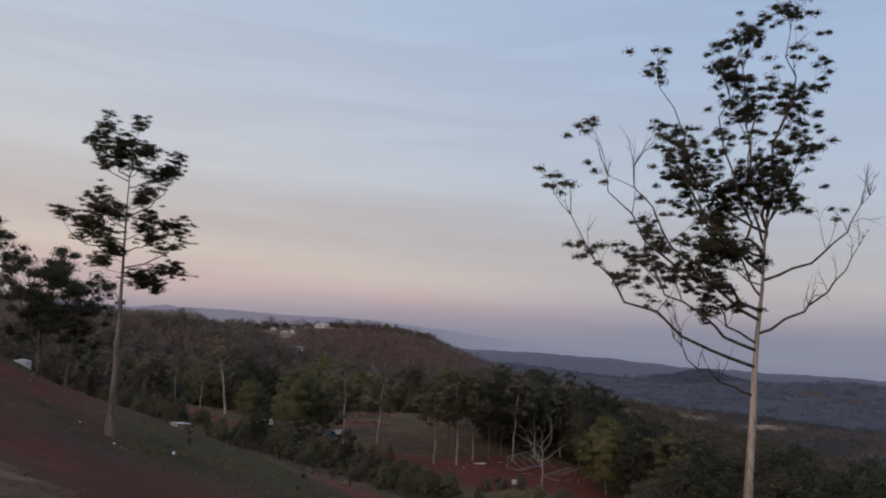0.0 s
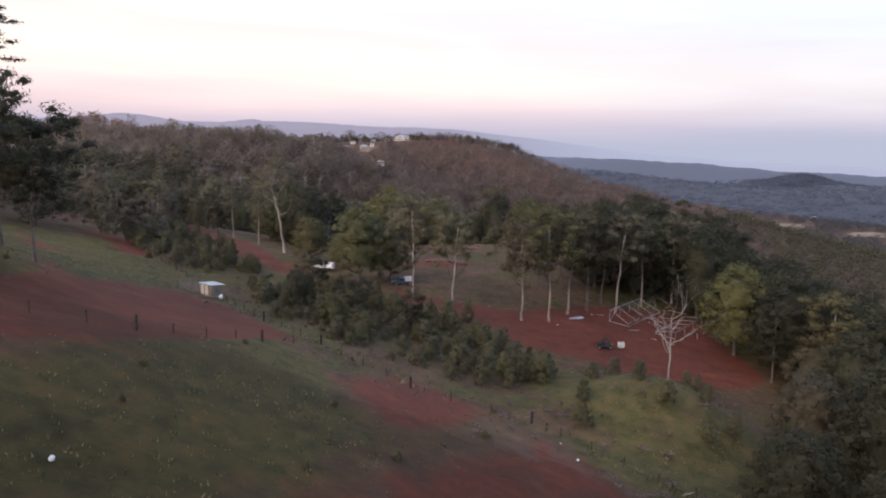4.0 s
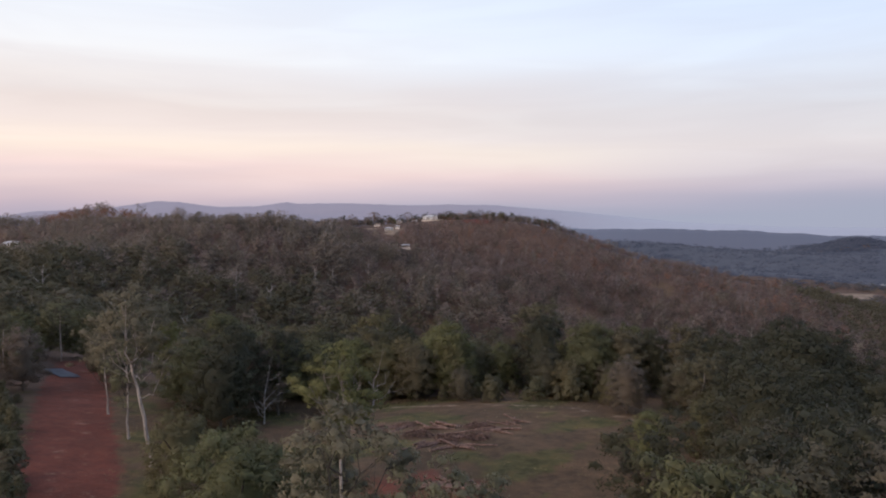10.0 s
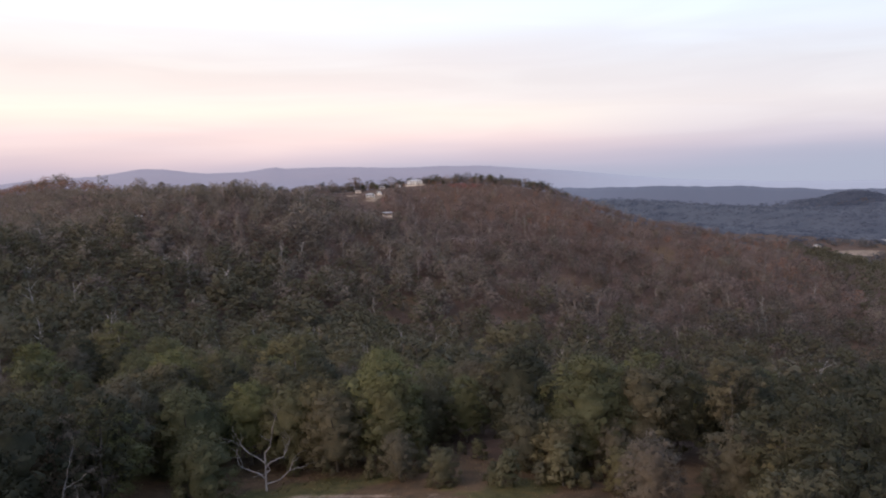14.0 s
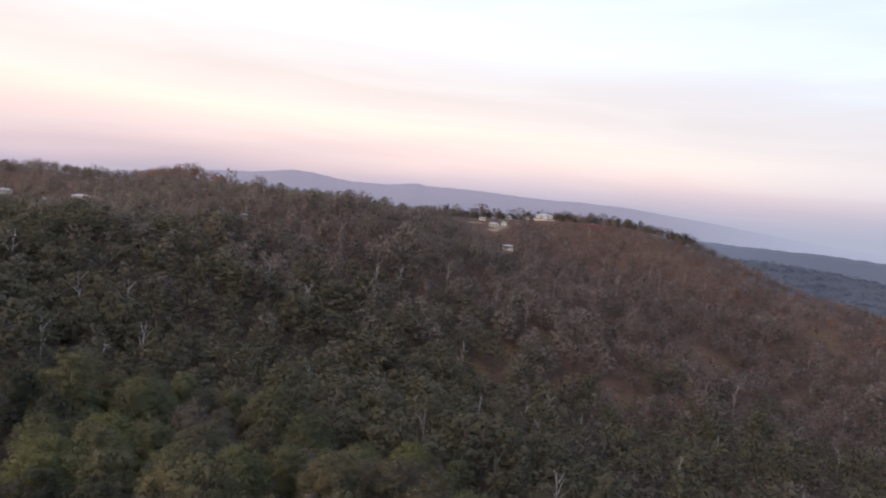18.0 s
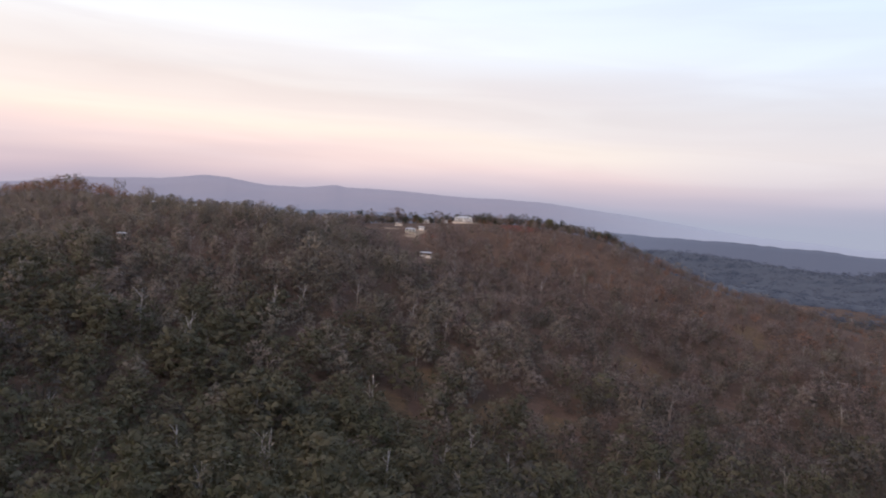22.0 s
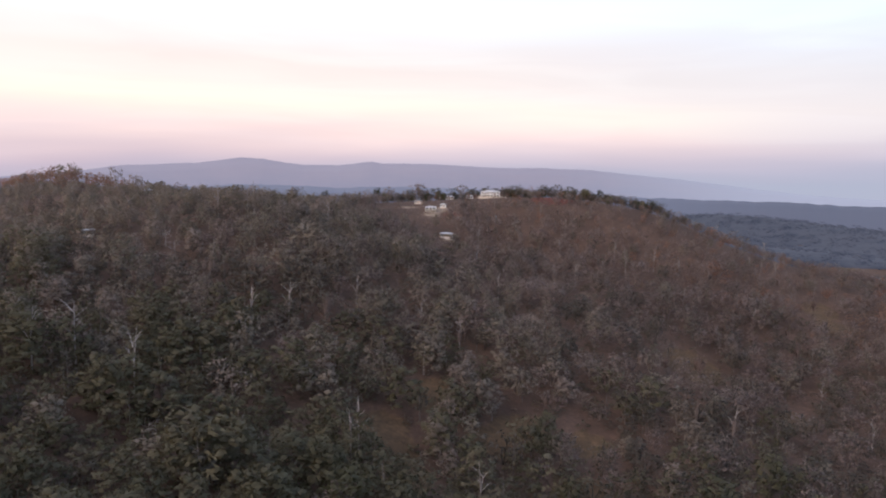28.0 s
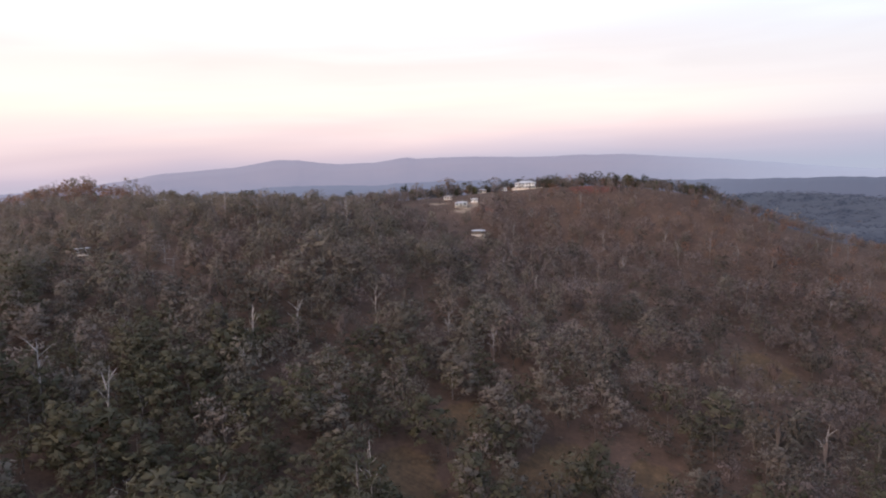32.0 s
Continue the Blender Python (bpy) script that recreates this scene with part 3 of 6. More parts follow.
def land():
    xs, ys = spread(-130, 70, 2.2, -4700, 4700), spread(10, 320, 2.2, -1500, 4800, 1400)
    gx, gy = np.meshgrid(xs, ys)
    x, y = gx.ravel(), gy.ravel()
    z = ground(x, y)
    near = (1 - step(300, 400, np.hypot(x + 20, y - 150)))
    z = z + near * (0.35 * (rough(x, y, 3.0, 6) - 0.5) + 0.5 * (rough(x, y, 8.0, 7) - 0.5))
    n, m = len(xs), len(ys)
    i = (np.arange(m - 1)[:, None] * n + np.arange(n - 1)[None]).ravel()
    faces = np.stack([i, i + 1, i + n + 1, i + n], 1)
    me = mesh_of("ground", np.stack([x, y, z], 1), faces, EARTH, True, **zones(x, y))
    tagged(new("ground", me), "red soil, pasture and leaf-littered ground of hills and plain", "ground", kind="structure")


land()


def ranges():
    """The hazy mountains along the horizon, and a lower ridge before them."""
    far = [(-85, -1.2), (-52, -0.9), (-48.6, -0.75), (-45, -0.35), (-43, 0.0), (-40, 0.12), (-38, 0.2), (-36.3, 0.42), (-34.6, 0.64), (-33, 0.58), (-31.3, 0.3), (-30, 0.16), (-27.3, 0.2), (-25.7, 0.36), (-25, 0.46), (-24.2, 0.32), (-20, 0.32), (-16, 0.12), (-12, 0.1), (-9, 0.04), (-5, -0.3), (-1, -0.68), (3, -1.15), (6, -1.5), (14, -1.9), (30, -2.0), (85, -2.0)]
    near = [(-85, -2.1), (-44, -1.9), (-38, -1.5), (-33, -1.3), (-27, -1.5), (-20, -1.45), (-12, -1.7), (-4, -1.95), (0.7, -2.0), (4.5, -2.05), (8, -2.1), (12, -2.2), (16, -2.5), (85, -2.8)]
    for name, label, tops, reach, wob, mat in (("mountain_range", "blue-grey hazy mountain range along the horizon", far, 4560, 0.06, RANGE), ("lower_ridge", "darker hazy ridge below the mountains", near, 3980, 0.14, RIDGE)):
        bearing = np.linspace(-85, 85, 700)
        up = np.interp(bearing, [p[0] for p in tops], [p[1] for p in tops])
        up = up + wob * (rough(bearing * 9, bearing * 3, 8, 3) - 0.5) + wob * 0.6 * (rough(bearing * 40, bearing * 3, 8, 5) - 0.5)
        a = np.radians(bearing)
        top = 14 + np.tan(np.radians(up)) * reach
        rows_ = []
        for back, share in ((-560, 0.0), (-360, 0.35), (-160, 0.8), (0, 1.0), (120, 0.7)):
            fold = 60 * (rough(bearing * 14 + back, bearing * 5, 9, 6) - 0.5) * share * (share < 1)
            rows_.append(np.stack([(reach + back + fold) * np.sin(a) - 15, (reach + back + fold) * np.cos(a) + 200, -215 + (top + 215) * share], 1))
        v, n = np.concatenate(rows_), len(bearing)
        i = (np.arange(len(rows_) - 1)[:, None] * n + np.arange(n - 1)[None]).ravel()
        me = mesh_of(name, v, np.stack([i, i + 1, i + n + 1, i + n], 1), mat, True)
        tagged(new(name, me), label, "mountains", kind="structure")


ranges()


def far_plain():
    """The plain beyond two kilometres."""
    b, r = np.radians(np.linspace(-62, 62, 180)), np.geomspace(2050, 4690, 60)
    gb, gr = np.meshgrid(b, r)
    x, y = (gr * np.sin(gb)).ravel() - 15, (gr * np.cos(gb)).ravel() + 60
    z = ground(x, y) + 2 + 2 * (rough(x, y, 90, 13) + rough(x, y, 37, 14) - 1)
    z[: len(b)] -= 12
    n = len(b)
    i = (np.arange(len(r) - 1)[:, None] * n + np.arange(n - 1)[None]).ravel()
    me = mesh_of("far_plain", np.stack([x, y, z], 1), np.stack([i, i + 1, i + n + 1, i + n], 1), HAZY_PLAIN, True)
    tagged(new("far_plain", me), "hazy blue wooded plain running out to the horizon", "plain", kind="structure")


far_plain()

# ---- trees ----
def unit(v):
    return v / (np.linalg.norm(v) + 1e-9)


def tubes(limbs, sides=6):
    """Tapered limbs, as (points, radii), in one set of verts and quads."""
    vs, fs, base = [], [], 0
    ring = np.arange(sides) * 2 * np.pi / sides
    for pts, radii in limbs:
        pts = np.asarray(pts)
        tang = np.gradient(pts, axis=0)
        side = np.cross(tang, [0.31, 0.87, 0.13])
        side /= np.linalg.norm(side, axis=1)[:, None] + 1e-9
        other = np.cross(tang, side)
        other /= np.linalg.norm(other, axis=1)[:, None] + 1e-9
        r = np.asarray(radii)[:, None, None]
        v = pts[:, None] + r * (np.cos(ring)[None, :, None] * side[:, None] + np.sin(ring)[None, :, None] * other[:, None])
        n = len(pts)
        i = (np.arange(n - 1)[:, None] * sides + np.arange(sides)[None]).ravel()
        j = (np.arange(n - 1)[:, None] * sides + (np.arange(sides)[None] + 1) % sides).ravel()
        fs.append(np.stack([i, j, j + sides, i + sides], 1) + base)
        vs.append(v.reshape(-1, 3))
        base += n * sides
    return np.concatenate(vs), np.concatenate(fs)


def grow(rng, at, way, length, radius, level, limbs, tips, up=0.12, kids=3, wander=0.16, fan=38, shrink=0.62):
    """A limb that wanders and forks; its ends go into tips."""
    n = 6 if level > 1 else 5
    pts, d = [np.array(at, float)], unit(np.array(way, float))
    for _ in range(n - 1):
        d = unit(d + rng.normal(0, wander, 3) + np.array([0, 0, up]))
        pts.append(pts[-1] + d * length / (n - 1))
    limbs.append((np.array(pts), np.linspace(radius, radius * (0.5 if level else 0.3), n), level))
    if level == 0:
        tips.append(pts[-1])
        return
    for k in range(kids):
        i = n - 1 if k == 0 else int(rng.integers(n // 2, n))
        turn = rng.normal(0, 1, 3)
        side = unit(np.cross(d, turn))
        a = np.radians(fan * rng.uniform(0.5, 1.2)) * (0.5 if k == 0 else 1)
        grow(rng, pts[i], d * np.cos(a) + side * np.sin(a), length * shrink * rng.uniform(0.75, 1.15), radius * (0.55 if k else 0.5), level - 1, limbs, tips, up, kids, wander, fan, shrink)


def rounding(v, centres):
    """Directions out of the middle of a crown, evened over its width and height."""
    d = (v - np.mean(centres, axis=0)) / (np.ptp(centres, axis=0) + 0.1)
    return d / (np.linalg.norm(d, axis=1)[:, None] + 1e-9)


def wound(v, face):
    """Loose triangles, each turned so that its front looks the way it faces."""
    t = np.arange(len(v)).reshape(-1, 3)
    n = np.cross(v[1::3] - v[::3], v[2::3] - v[::3])
    away_ = np.sum(n * face, axis=1) < 0
    t[away_] = t[away_][:, ::-1]
    return t


def leaves(rng, centres, wide, tall, count, size, slim=0.45):
    """Small drooping leaf sprays in flattened tufts round the centres: verts and triangles."""
    c = np.repeat(np.asarray(centres), count, axis=0)
    n = len(c)
    p = rng.normal(0, 1, (n, 3))
    p /= np.linalg.norm(p, axis=1)[:, None]
    p *= rng.uniform(0.25, 1, (n, 1)) ** 0.6 * np.array([wide, wide, tall]) * np.repeat(rng.uniform(0.65, 1.25, len(centres)), count)[:, None]
    p[:, 2] = np.where(p[:, 2] < 0, p[:, 2] * 0.6, p[:, 2])
    # each spray lies on the skin of its tuft, with some disorder
    skin = p / np.array([wide, wide, tall])
    skin /= np.linalg.norm(skin, axis=1)[:, None] + 1e-9
    out_ = skin + rng.normal(0, 0.4, (n, 3)) + np.array([0, 0, 0.2])
    long = np.cross(out_, rng.normal(0, 1, (n, 3)))
    long /= np.linalg.norm(long, axis=1)[:, None]
    flat = np.cross(out_, long)
    flat /= np.linalg.norm(flat, axis=1)[:, None]
    s = size * rng.uniform(0.6, 1.3, (n, 1))
    foot = c + p - long * s * 0.4
    v = np.stack([foot + flat * s * slim * 0.55, foot - flat * s * slim * 0.55, foot + long * s], 1).reshape(-1, 3)
    # soft facing: the tuft's skin and the whole crown's rounding together
    face = skin * 0.45 + rounding(c + p, centres) * 0.65 + rng.normal(0, 0.14, (n, 3)) + np.array([0, 0, 0.4])
    return v, wound(v, face), np.repeat(face, 3, axis=0)


GOLD = (1 + 5**0.5) / 2
KNOB = np.array([(-1, GOLD, 0), (1, GOLD, 0), (-1, -GOLD, 0), (1, -GOLD, 0), (0, -1, GOLD), (0, 1, GOLD), (0, -1, -GOLD), (0, 1, -GOLD), (GOLD, 0, -1), (GOLD, 0, 1), (-GOLD, 0, -1), (-GOLD, 0, 1)]) / (1 + GOLD**2) ** 0.5
KNOB_FACES = np.array([(0, 11, 5), (0, 5, 1), (0, 1, 7), (0, 7, 10), (0, 10, 11), (1, 5, 9), (5, 11, 4), (11, 10, 2), (10, 7, 6), (7, 1, 8), (3, 9, 4), (3, 4, 2), (3, 2, 6), (3, 6, 8), (3, 8, 9), (4, 9, 5), (2, 4, 11), (6, 2, 10), (8, 6, 7), (9, 8, 1)])
DIAMOND = np.array([(1, 0, 0), (-1, 0, 0), (0, 1, 0), (0, -1, 0), (0, 0, 1), (0, 0, -1)], float)
DIAMOND_FACES = np.array([(4, 0, 2), (4, 2, 1), (4, 1, 3), (4, 3, 0), (5, 2, 0), (5, 1, 2), (5, 3, 1), (5, 0, 3)])


def fine_knob():
    """The knob with every face cut in four."""
    v, f, mids = [tuple(p) for p in KNOB], [], {}

    def mid(a, b):
        k = (min(a, b), max(a, b))
        if k not in mids:
            p = np.array(v[a]) + np.array(v[b])
            mids[k] = len(v)
            v.append(tuple(p / np.linalg.norm(p)))
        return mids[k]

    for a, b, c in KNOB_FACES:
        d, e, g = mid(a, b), mid(b, c), mid(c, a)
        f += [(a, d, g), (b, e, d), (c, g, e), (d, e, g)]
    return np.array(v), np.array(f)


FINE_KNOB, FINE_FACES = fine_knob()


def hearts(rng, centres, wide, tall, shape=KNOB, faces=KNOB_FACES, rag=0.2):
    """The dense inside of each tuft: an uneven lump, so that no daylight shows through it."""
    centres = np.asarray(centres)
    n, k = len(centres), len(shape)
    a = rng.uniform(0, 6.283, n)
    c, s = np.cos(a)[:, None], np.sin(a)[:, None]
    p = np.stack([shape[None, :, 0] * c - shape[None, :, 1] * s, shape[None, :, 0] * s + shape[None, :, 1] * c, np.repeat(shape[None, :, 2], n, axis=0)], 2)
    skin = p.reshape(-1, 3)
    p = p * rng.uniform(1 - rag, 1 + rag, (n, k, 1)) * np.array([wide, wide, tall])
    p[:, :, 2] = np.where(p[:, :, 2] < 0, p[:, :, 2] * 0.6, p[:, :, 2])
    v = (p + centres[:, None]).reshape(-1, 3)
    whole = rounding(v, centres)
    f = (faces[None] + (np.arange(n) * k)[:, None, None]).reshape(-1, 3)
    return v, f, skin * 0.4 + whole * 0.65 + np.array([0, 0, 0.4])


def joined(*sets):
    """Several (verts, faces, facings) as one."""
    base, fs = 0, []
    for v, f, _ in sets:
        fs.append(f + base)
        base += len(v)
    return np.concatenate([q[0] for q in sets]), np.concatenate(fs), np.concatenate([q[2] for q in sets])


def foliage(rng, centres, wide, tall, count, size, slim=0.6, fill=0.8, fine=False):
    """Tufts of leaf sprays over their dense hearts."""
    shape, faces = (FINE_KNOB, FINE_FACES) if fine else (DIAMOND, DIAMOND_FACES)
    return joined(hearts(rng, centres, wide * fill, tall * fill, shape, faces, 0.35), leaves(rng, centres, wide, tall, count, size, slim))


def tree(name, label, category, m, limbs, leaf, bark, leaf_mat, sides=7, group="", stock=None):
    """A tree from its trunk, its list of boughs and its leaf arrays: trunk, each limb and the crown are its parts."""
    ob = thing(name, label, category, m, group)
    trunk, *boughs = limbs
    v, f = tubes([trunk], sides + 2)
    part("trunk", mesh_of("trunk", v, f, stock or bark, True), stock or bark, ob)
    for b in boughs:
        thick = [l for l in b if l[1][0] > 0.05]
        fine = [(l[0][::2] if len(l[0]) > 4 else l[0], l[1][::2] if len(l[0]) > 4 else l[1]) for l in b if l[1][0] <= 0.05]
        sets, base = [], 0
        for group_, k in ((thick, sides - 2), (fine, 3)):
            if group_:
                v, f = tubes([l[:2] for l in group_], k)
                sets.append((v, f + base))
                base += len(v)
        v, f = np.concatenate([q[0] for q in sets]), np.concatenate([q[1] for q in sets])
        part("limb", mesh_of("limb", v, f, bark, True), bark, ob)
    if leaf is not None:
        v, f, face = leaf
        part("crown", mesh_of("crown", v, f, leaf_mat, facing=face), leaf_mat, ob)
    return ob


def stem(rng, height, radius, lean=(0, 0), wander=0.012, n=9):
    """A trunk from a little under the ground, flared at its foot."""
    s = np.linspace(0, 1, n)
    p = np.stack([lean[0] * s**1.3, lean[1] * s**1.3, s * (height + 0.6) - 0.6], 1)
    p[1:-1, :2] += rng.normal(0, wander * height, (n - 2, 2)) * 0.35
    r = radius * (1 - 0.55 * s) + radius * 0.5 * np.exp(-s * 18)
    return p, r


def dome(seed, height, wide, foot=0.12, lumps=42, lump=1.5, count=62, size=0.46):
    """A full-crowned tree: lumps of leaf over a rounded crown on a few rising limbs."""
    rng = np.random.default_rng(seed)
    trunk = stem(rng, height * 0.6, height * 0.016, (rng.normal(0, 0.3), rng.normal(0, 0.3)))
    n = np.arange(lumps) + 0.5
    s = n / lumps
    a = n * 2.39996
    zz = foot + (1 - foot) * s
    r = wide * np.sqrt(np.clip(1 - (np.clip((s - 0.35) / 0.65, -0.75, 1)) ** 2, 0.02, 1)) * rng.uniform(0.6, 1.12, lumps)
    c = np.stack([np.cos(a) * r, np.sin(a) * r, zz * height * rng.uniform(0.9, 1.02, lumps) - lump * 0.4], 1)
    limbs = [trunk]
    for k in range(2, lumps, lumps // 4):
        base = np.array([0, 0, max(c[k][2] * 0.55, 0.8)])
        mid_ = base * 0.5 + c[k] * 0.5 + [0, 0, -0.3]
        limbs.append([(np.stack([base, mid_, c[k]]), np.array([0.012, 0.008, 0.003]) * height, 1)])
    body = np.array([[0, 0, (foot + 0.42) * 0.5 * height], [0, 0, (foot + 1.15) * 0.5 * height * 0.9]])
    heart = hearts(rng, body, wide * 0.5, (1 - foot) * height * 0.26, FINE_KNOB, FINE_FACES, 0.2)
    return limbs, joined(heart, foliage(rng, c, lump * 1.1, lump * 0.95, int(count * 1.8), size * 1.2, 0.36, 0.36))


def clustered(seed, height, clear=0.45, wide=4.5, clusters=10, per=7, lump=1.15, count=30, size=0.4, radius=None, fork=False):
    """A gum with a clear pale trunk: each rising limb carries a cluster of leaf lumps, with gaps of sky between the clusters."""
    rng = np.random.default_rng(seed)
    radius = radius or height * 0.0115
    trunk = stem(rng, height * (0.62 if fork else 0.82), radius, (rng.normal(0, 0.035 * height), rng.normal(0, 0.02 * height)), 0.016)
    t, limbs, lumps = trunk[0], [trunk, [], [], [], []], []
    for k in range(clusters):
        s = (k + 0.5) / clusters
        a = k * 2.4 + rng.uniform(-0.4, 0.4)
        r = wide * np.sqrt(np.clip(1 - (s * 1.55 - 0.62) ** 2, 0.06, 1)) * rng.uniform(0.55, 0.95)
        zc = height * (clear + 0.08 + (0.9 - clear) * s)
        i = np.clip((zc / height - rng.uniform(0.16, 0.26)) / (t[-1, 2] / height), 0.25, 0.98) * (len(t) - 1)
        at = t[int(i)] + (t[min(int(i) + 1, len(t) - 1)] - t[int(i)]) * (i - int(i))
        c = np.array([at[0] * 0.8 + np.cos(a) * r, at[1] * 0.8 + np.sin(a) * r, zc])
        q = np.linspace(0, 1, 6)[:, None]
        path = at + (c - at) * q
        path[:, 2] += (-0.9 * np.sin(q * 3.1416) * 0.09 * height)[:, 0]
        path[1:-1] += rng.normal(0, 0.012 * height, (4, 3))
        r0 = radius * rng.uniform(0.38, 0.55) * (0.55 if fork else 1.0)
        bough = [(path, np.linspace(r0, r0 * 0.3, 6), 1)]
        for _ in range(per):
            off = rng.normal(0, 1, 3) * np.array([1.25, 1.25, 0.75]) * lump
            end = c + off
            j = int(rng.integers(3, 6))
            mid_ = (path[j] + end) / 2 + [0, 0, -0.25]
            bough.append((np.stack([path[j], mid_, end]), np.array([0.26, 0.18, 0.08]) * r0, 0))
            lumps.append(end)
        limbs[1 + k % 4] += bough
    return limbs, foliage(rng, np.array(lumps), lump * 1.2, lump * 0.9, int(count * 2.5), size * 1.15, 0.36, 0.42)


def bush(seed, height, wide, count=700, size=0.4):
    """A leafy bush or young wattle, foliage nearly to the ground."""
    rng = np.random.default_rng(seed)
    n = 24
    s = (np.arange(n) + 0.5) / n
    a = np.arange(n) * 2.4
    reach = wide * np.sqrt(np.clip(1.05 - s, 0.03, 1)) * rng.uniform(0.35, 1.05, n)
    c = np.stack([np.cos(a) * reach * 0.75, np.sin(a) * reach * 0.75, (0.12 + 0.82 * s) * height * rng.uniform(0.88, 1.06, n)], 1)
    return [stem(rng, height * 0.8, height * 0.016, wander=0.02, n=6)], foliage(rng, c, wide * 0.34, height * 0.15, count // n, size * 1.5, 0.38, 0.45)


def bare(seed, height, mains=5, spread_=0.42, level=3, radius=None, clear=0.35, stock=0.55):
    rng = np.random.default_rng(seed)
    radius = radius or height * 0.016
    trunk = stem(rng, height * stock, radius, (rng.normal(0, 0.4), rng.normal(0, 0.4)))
    limbs, tips = [trunk], []
    for k in range(mains):
        s = clear + (1 - clear) * k / (mains - 1)
        at = trunk[0][min(int(s * 8), 8)]
        a = k * 2.4 + rng.uniform(-0.5, 0.5)
        bough = []
        grow(rng, at, [np.cos(a), np.sin(a), rng.uniform(0.25, 0.8)], height * spread_ * rng.uniform(0.8, 1.1), radius * 0.55, level, bough, tips, 0.08, 2, 0.24, 42, 0.66)
        limbs.append(bough)
    return limbs, None


def stand(x, y, turn=0.0, size=1.0, sink=0.0):
    return pose(x, y, high(x, y) - sink, 0, 0, turn) @ Matrix.Diagonal((size, size, size, 1))


# the two great gums beside the start
RT = (16.8, 32.1)
LT = (-28.8, 66.6)


def great_gum(name, label, place_, seed, top, radius, boughs, tuft, bark, lean=0.0, reach=0.9):
    """A tall gum: each bough as (height it leaves the trunk, reach to the side, reach away, height of its end, share in leaf)."""
    rng = np.random.default_rng(seed)
    base = high(*place_)
    trunk = stem(rng, top - base, radius, (lean, 0.2), 0.005, n=12)
    trunk = (trunk[0], trunk[1] * np.linspace(1, 0.25, 12))
    limbs, tips, t = [trunk], [], trunk[0]
    for z0, dx, dy, z1, leafy in boughs:
        i = min((z0 - base) / (top - base), 0.995) * (len(t) - 1)
        p0 = t[int(i)] + (t[int(i) + 1] - t[int(i)]) * (i - int(i))
        end = np.array([dx * reach, dy, z0 - base + (z1 - z0) * reach])
        rise = end[2] - p0[2]
        p1 = p0 + np.array([(dx - p0[0]) * 0.45, dy * 0.45, rise * 0.16])
        p2 = p0 + np.array([(dx - p0[0]) * 0.86, dy * 0.86, rise * 0.58])
        s = np.linspace(0, 1, 10)[:, None]
        path = (1 - s) ** 3 * p0 + 3 * s * (1 - s) ** 2 * p1 + 3 * s * s * (1 - s) * p2 + s**3 * end
        span = float(np.linalg.norm(end - p0))
        path[2:-1] += rng.normal(0, 0.022 * span, (7, 3))
        r = radius * 0.22 * min(1, span / 9 + 0.25)
        bough, mine = [(path, np.linspace(r, r * 0.2, 10), 2)], []
        for k in range(11):
            j = int(rng.integers(3, 10)) if k else 9
            way = np.array([rng.normal(0, 0.55), rng.normal(0, 0.55), 1.0]) + 0.5 * unit(path[j] - path[j - 1])
            grow(rng, path[j], way, min(span, 6.5) * rng.uniform(0.12, 0.24) * (0.4 if k == 0 else 1.0), r * 0.3, 1, bough, mine, 0.06, 3, 0.2, 36, 0.62)
        limbs.append(bough)
        for q in mine:
            if rng.random() < leafy:
                tips += [q, q + rng.normal(0, 0.3, 3) * (1.3, 1.3, 0.6), q + rng.normal(0, 0.42, 3) * (1.3, 1.3, 0.6)]
    tree(name, label, "tree", stand(*place_), limbs, foliage(rng, tips, *tuft), LIMB_BARK, DARK_GUM, 9, "", bark)


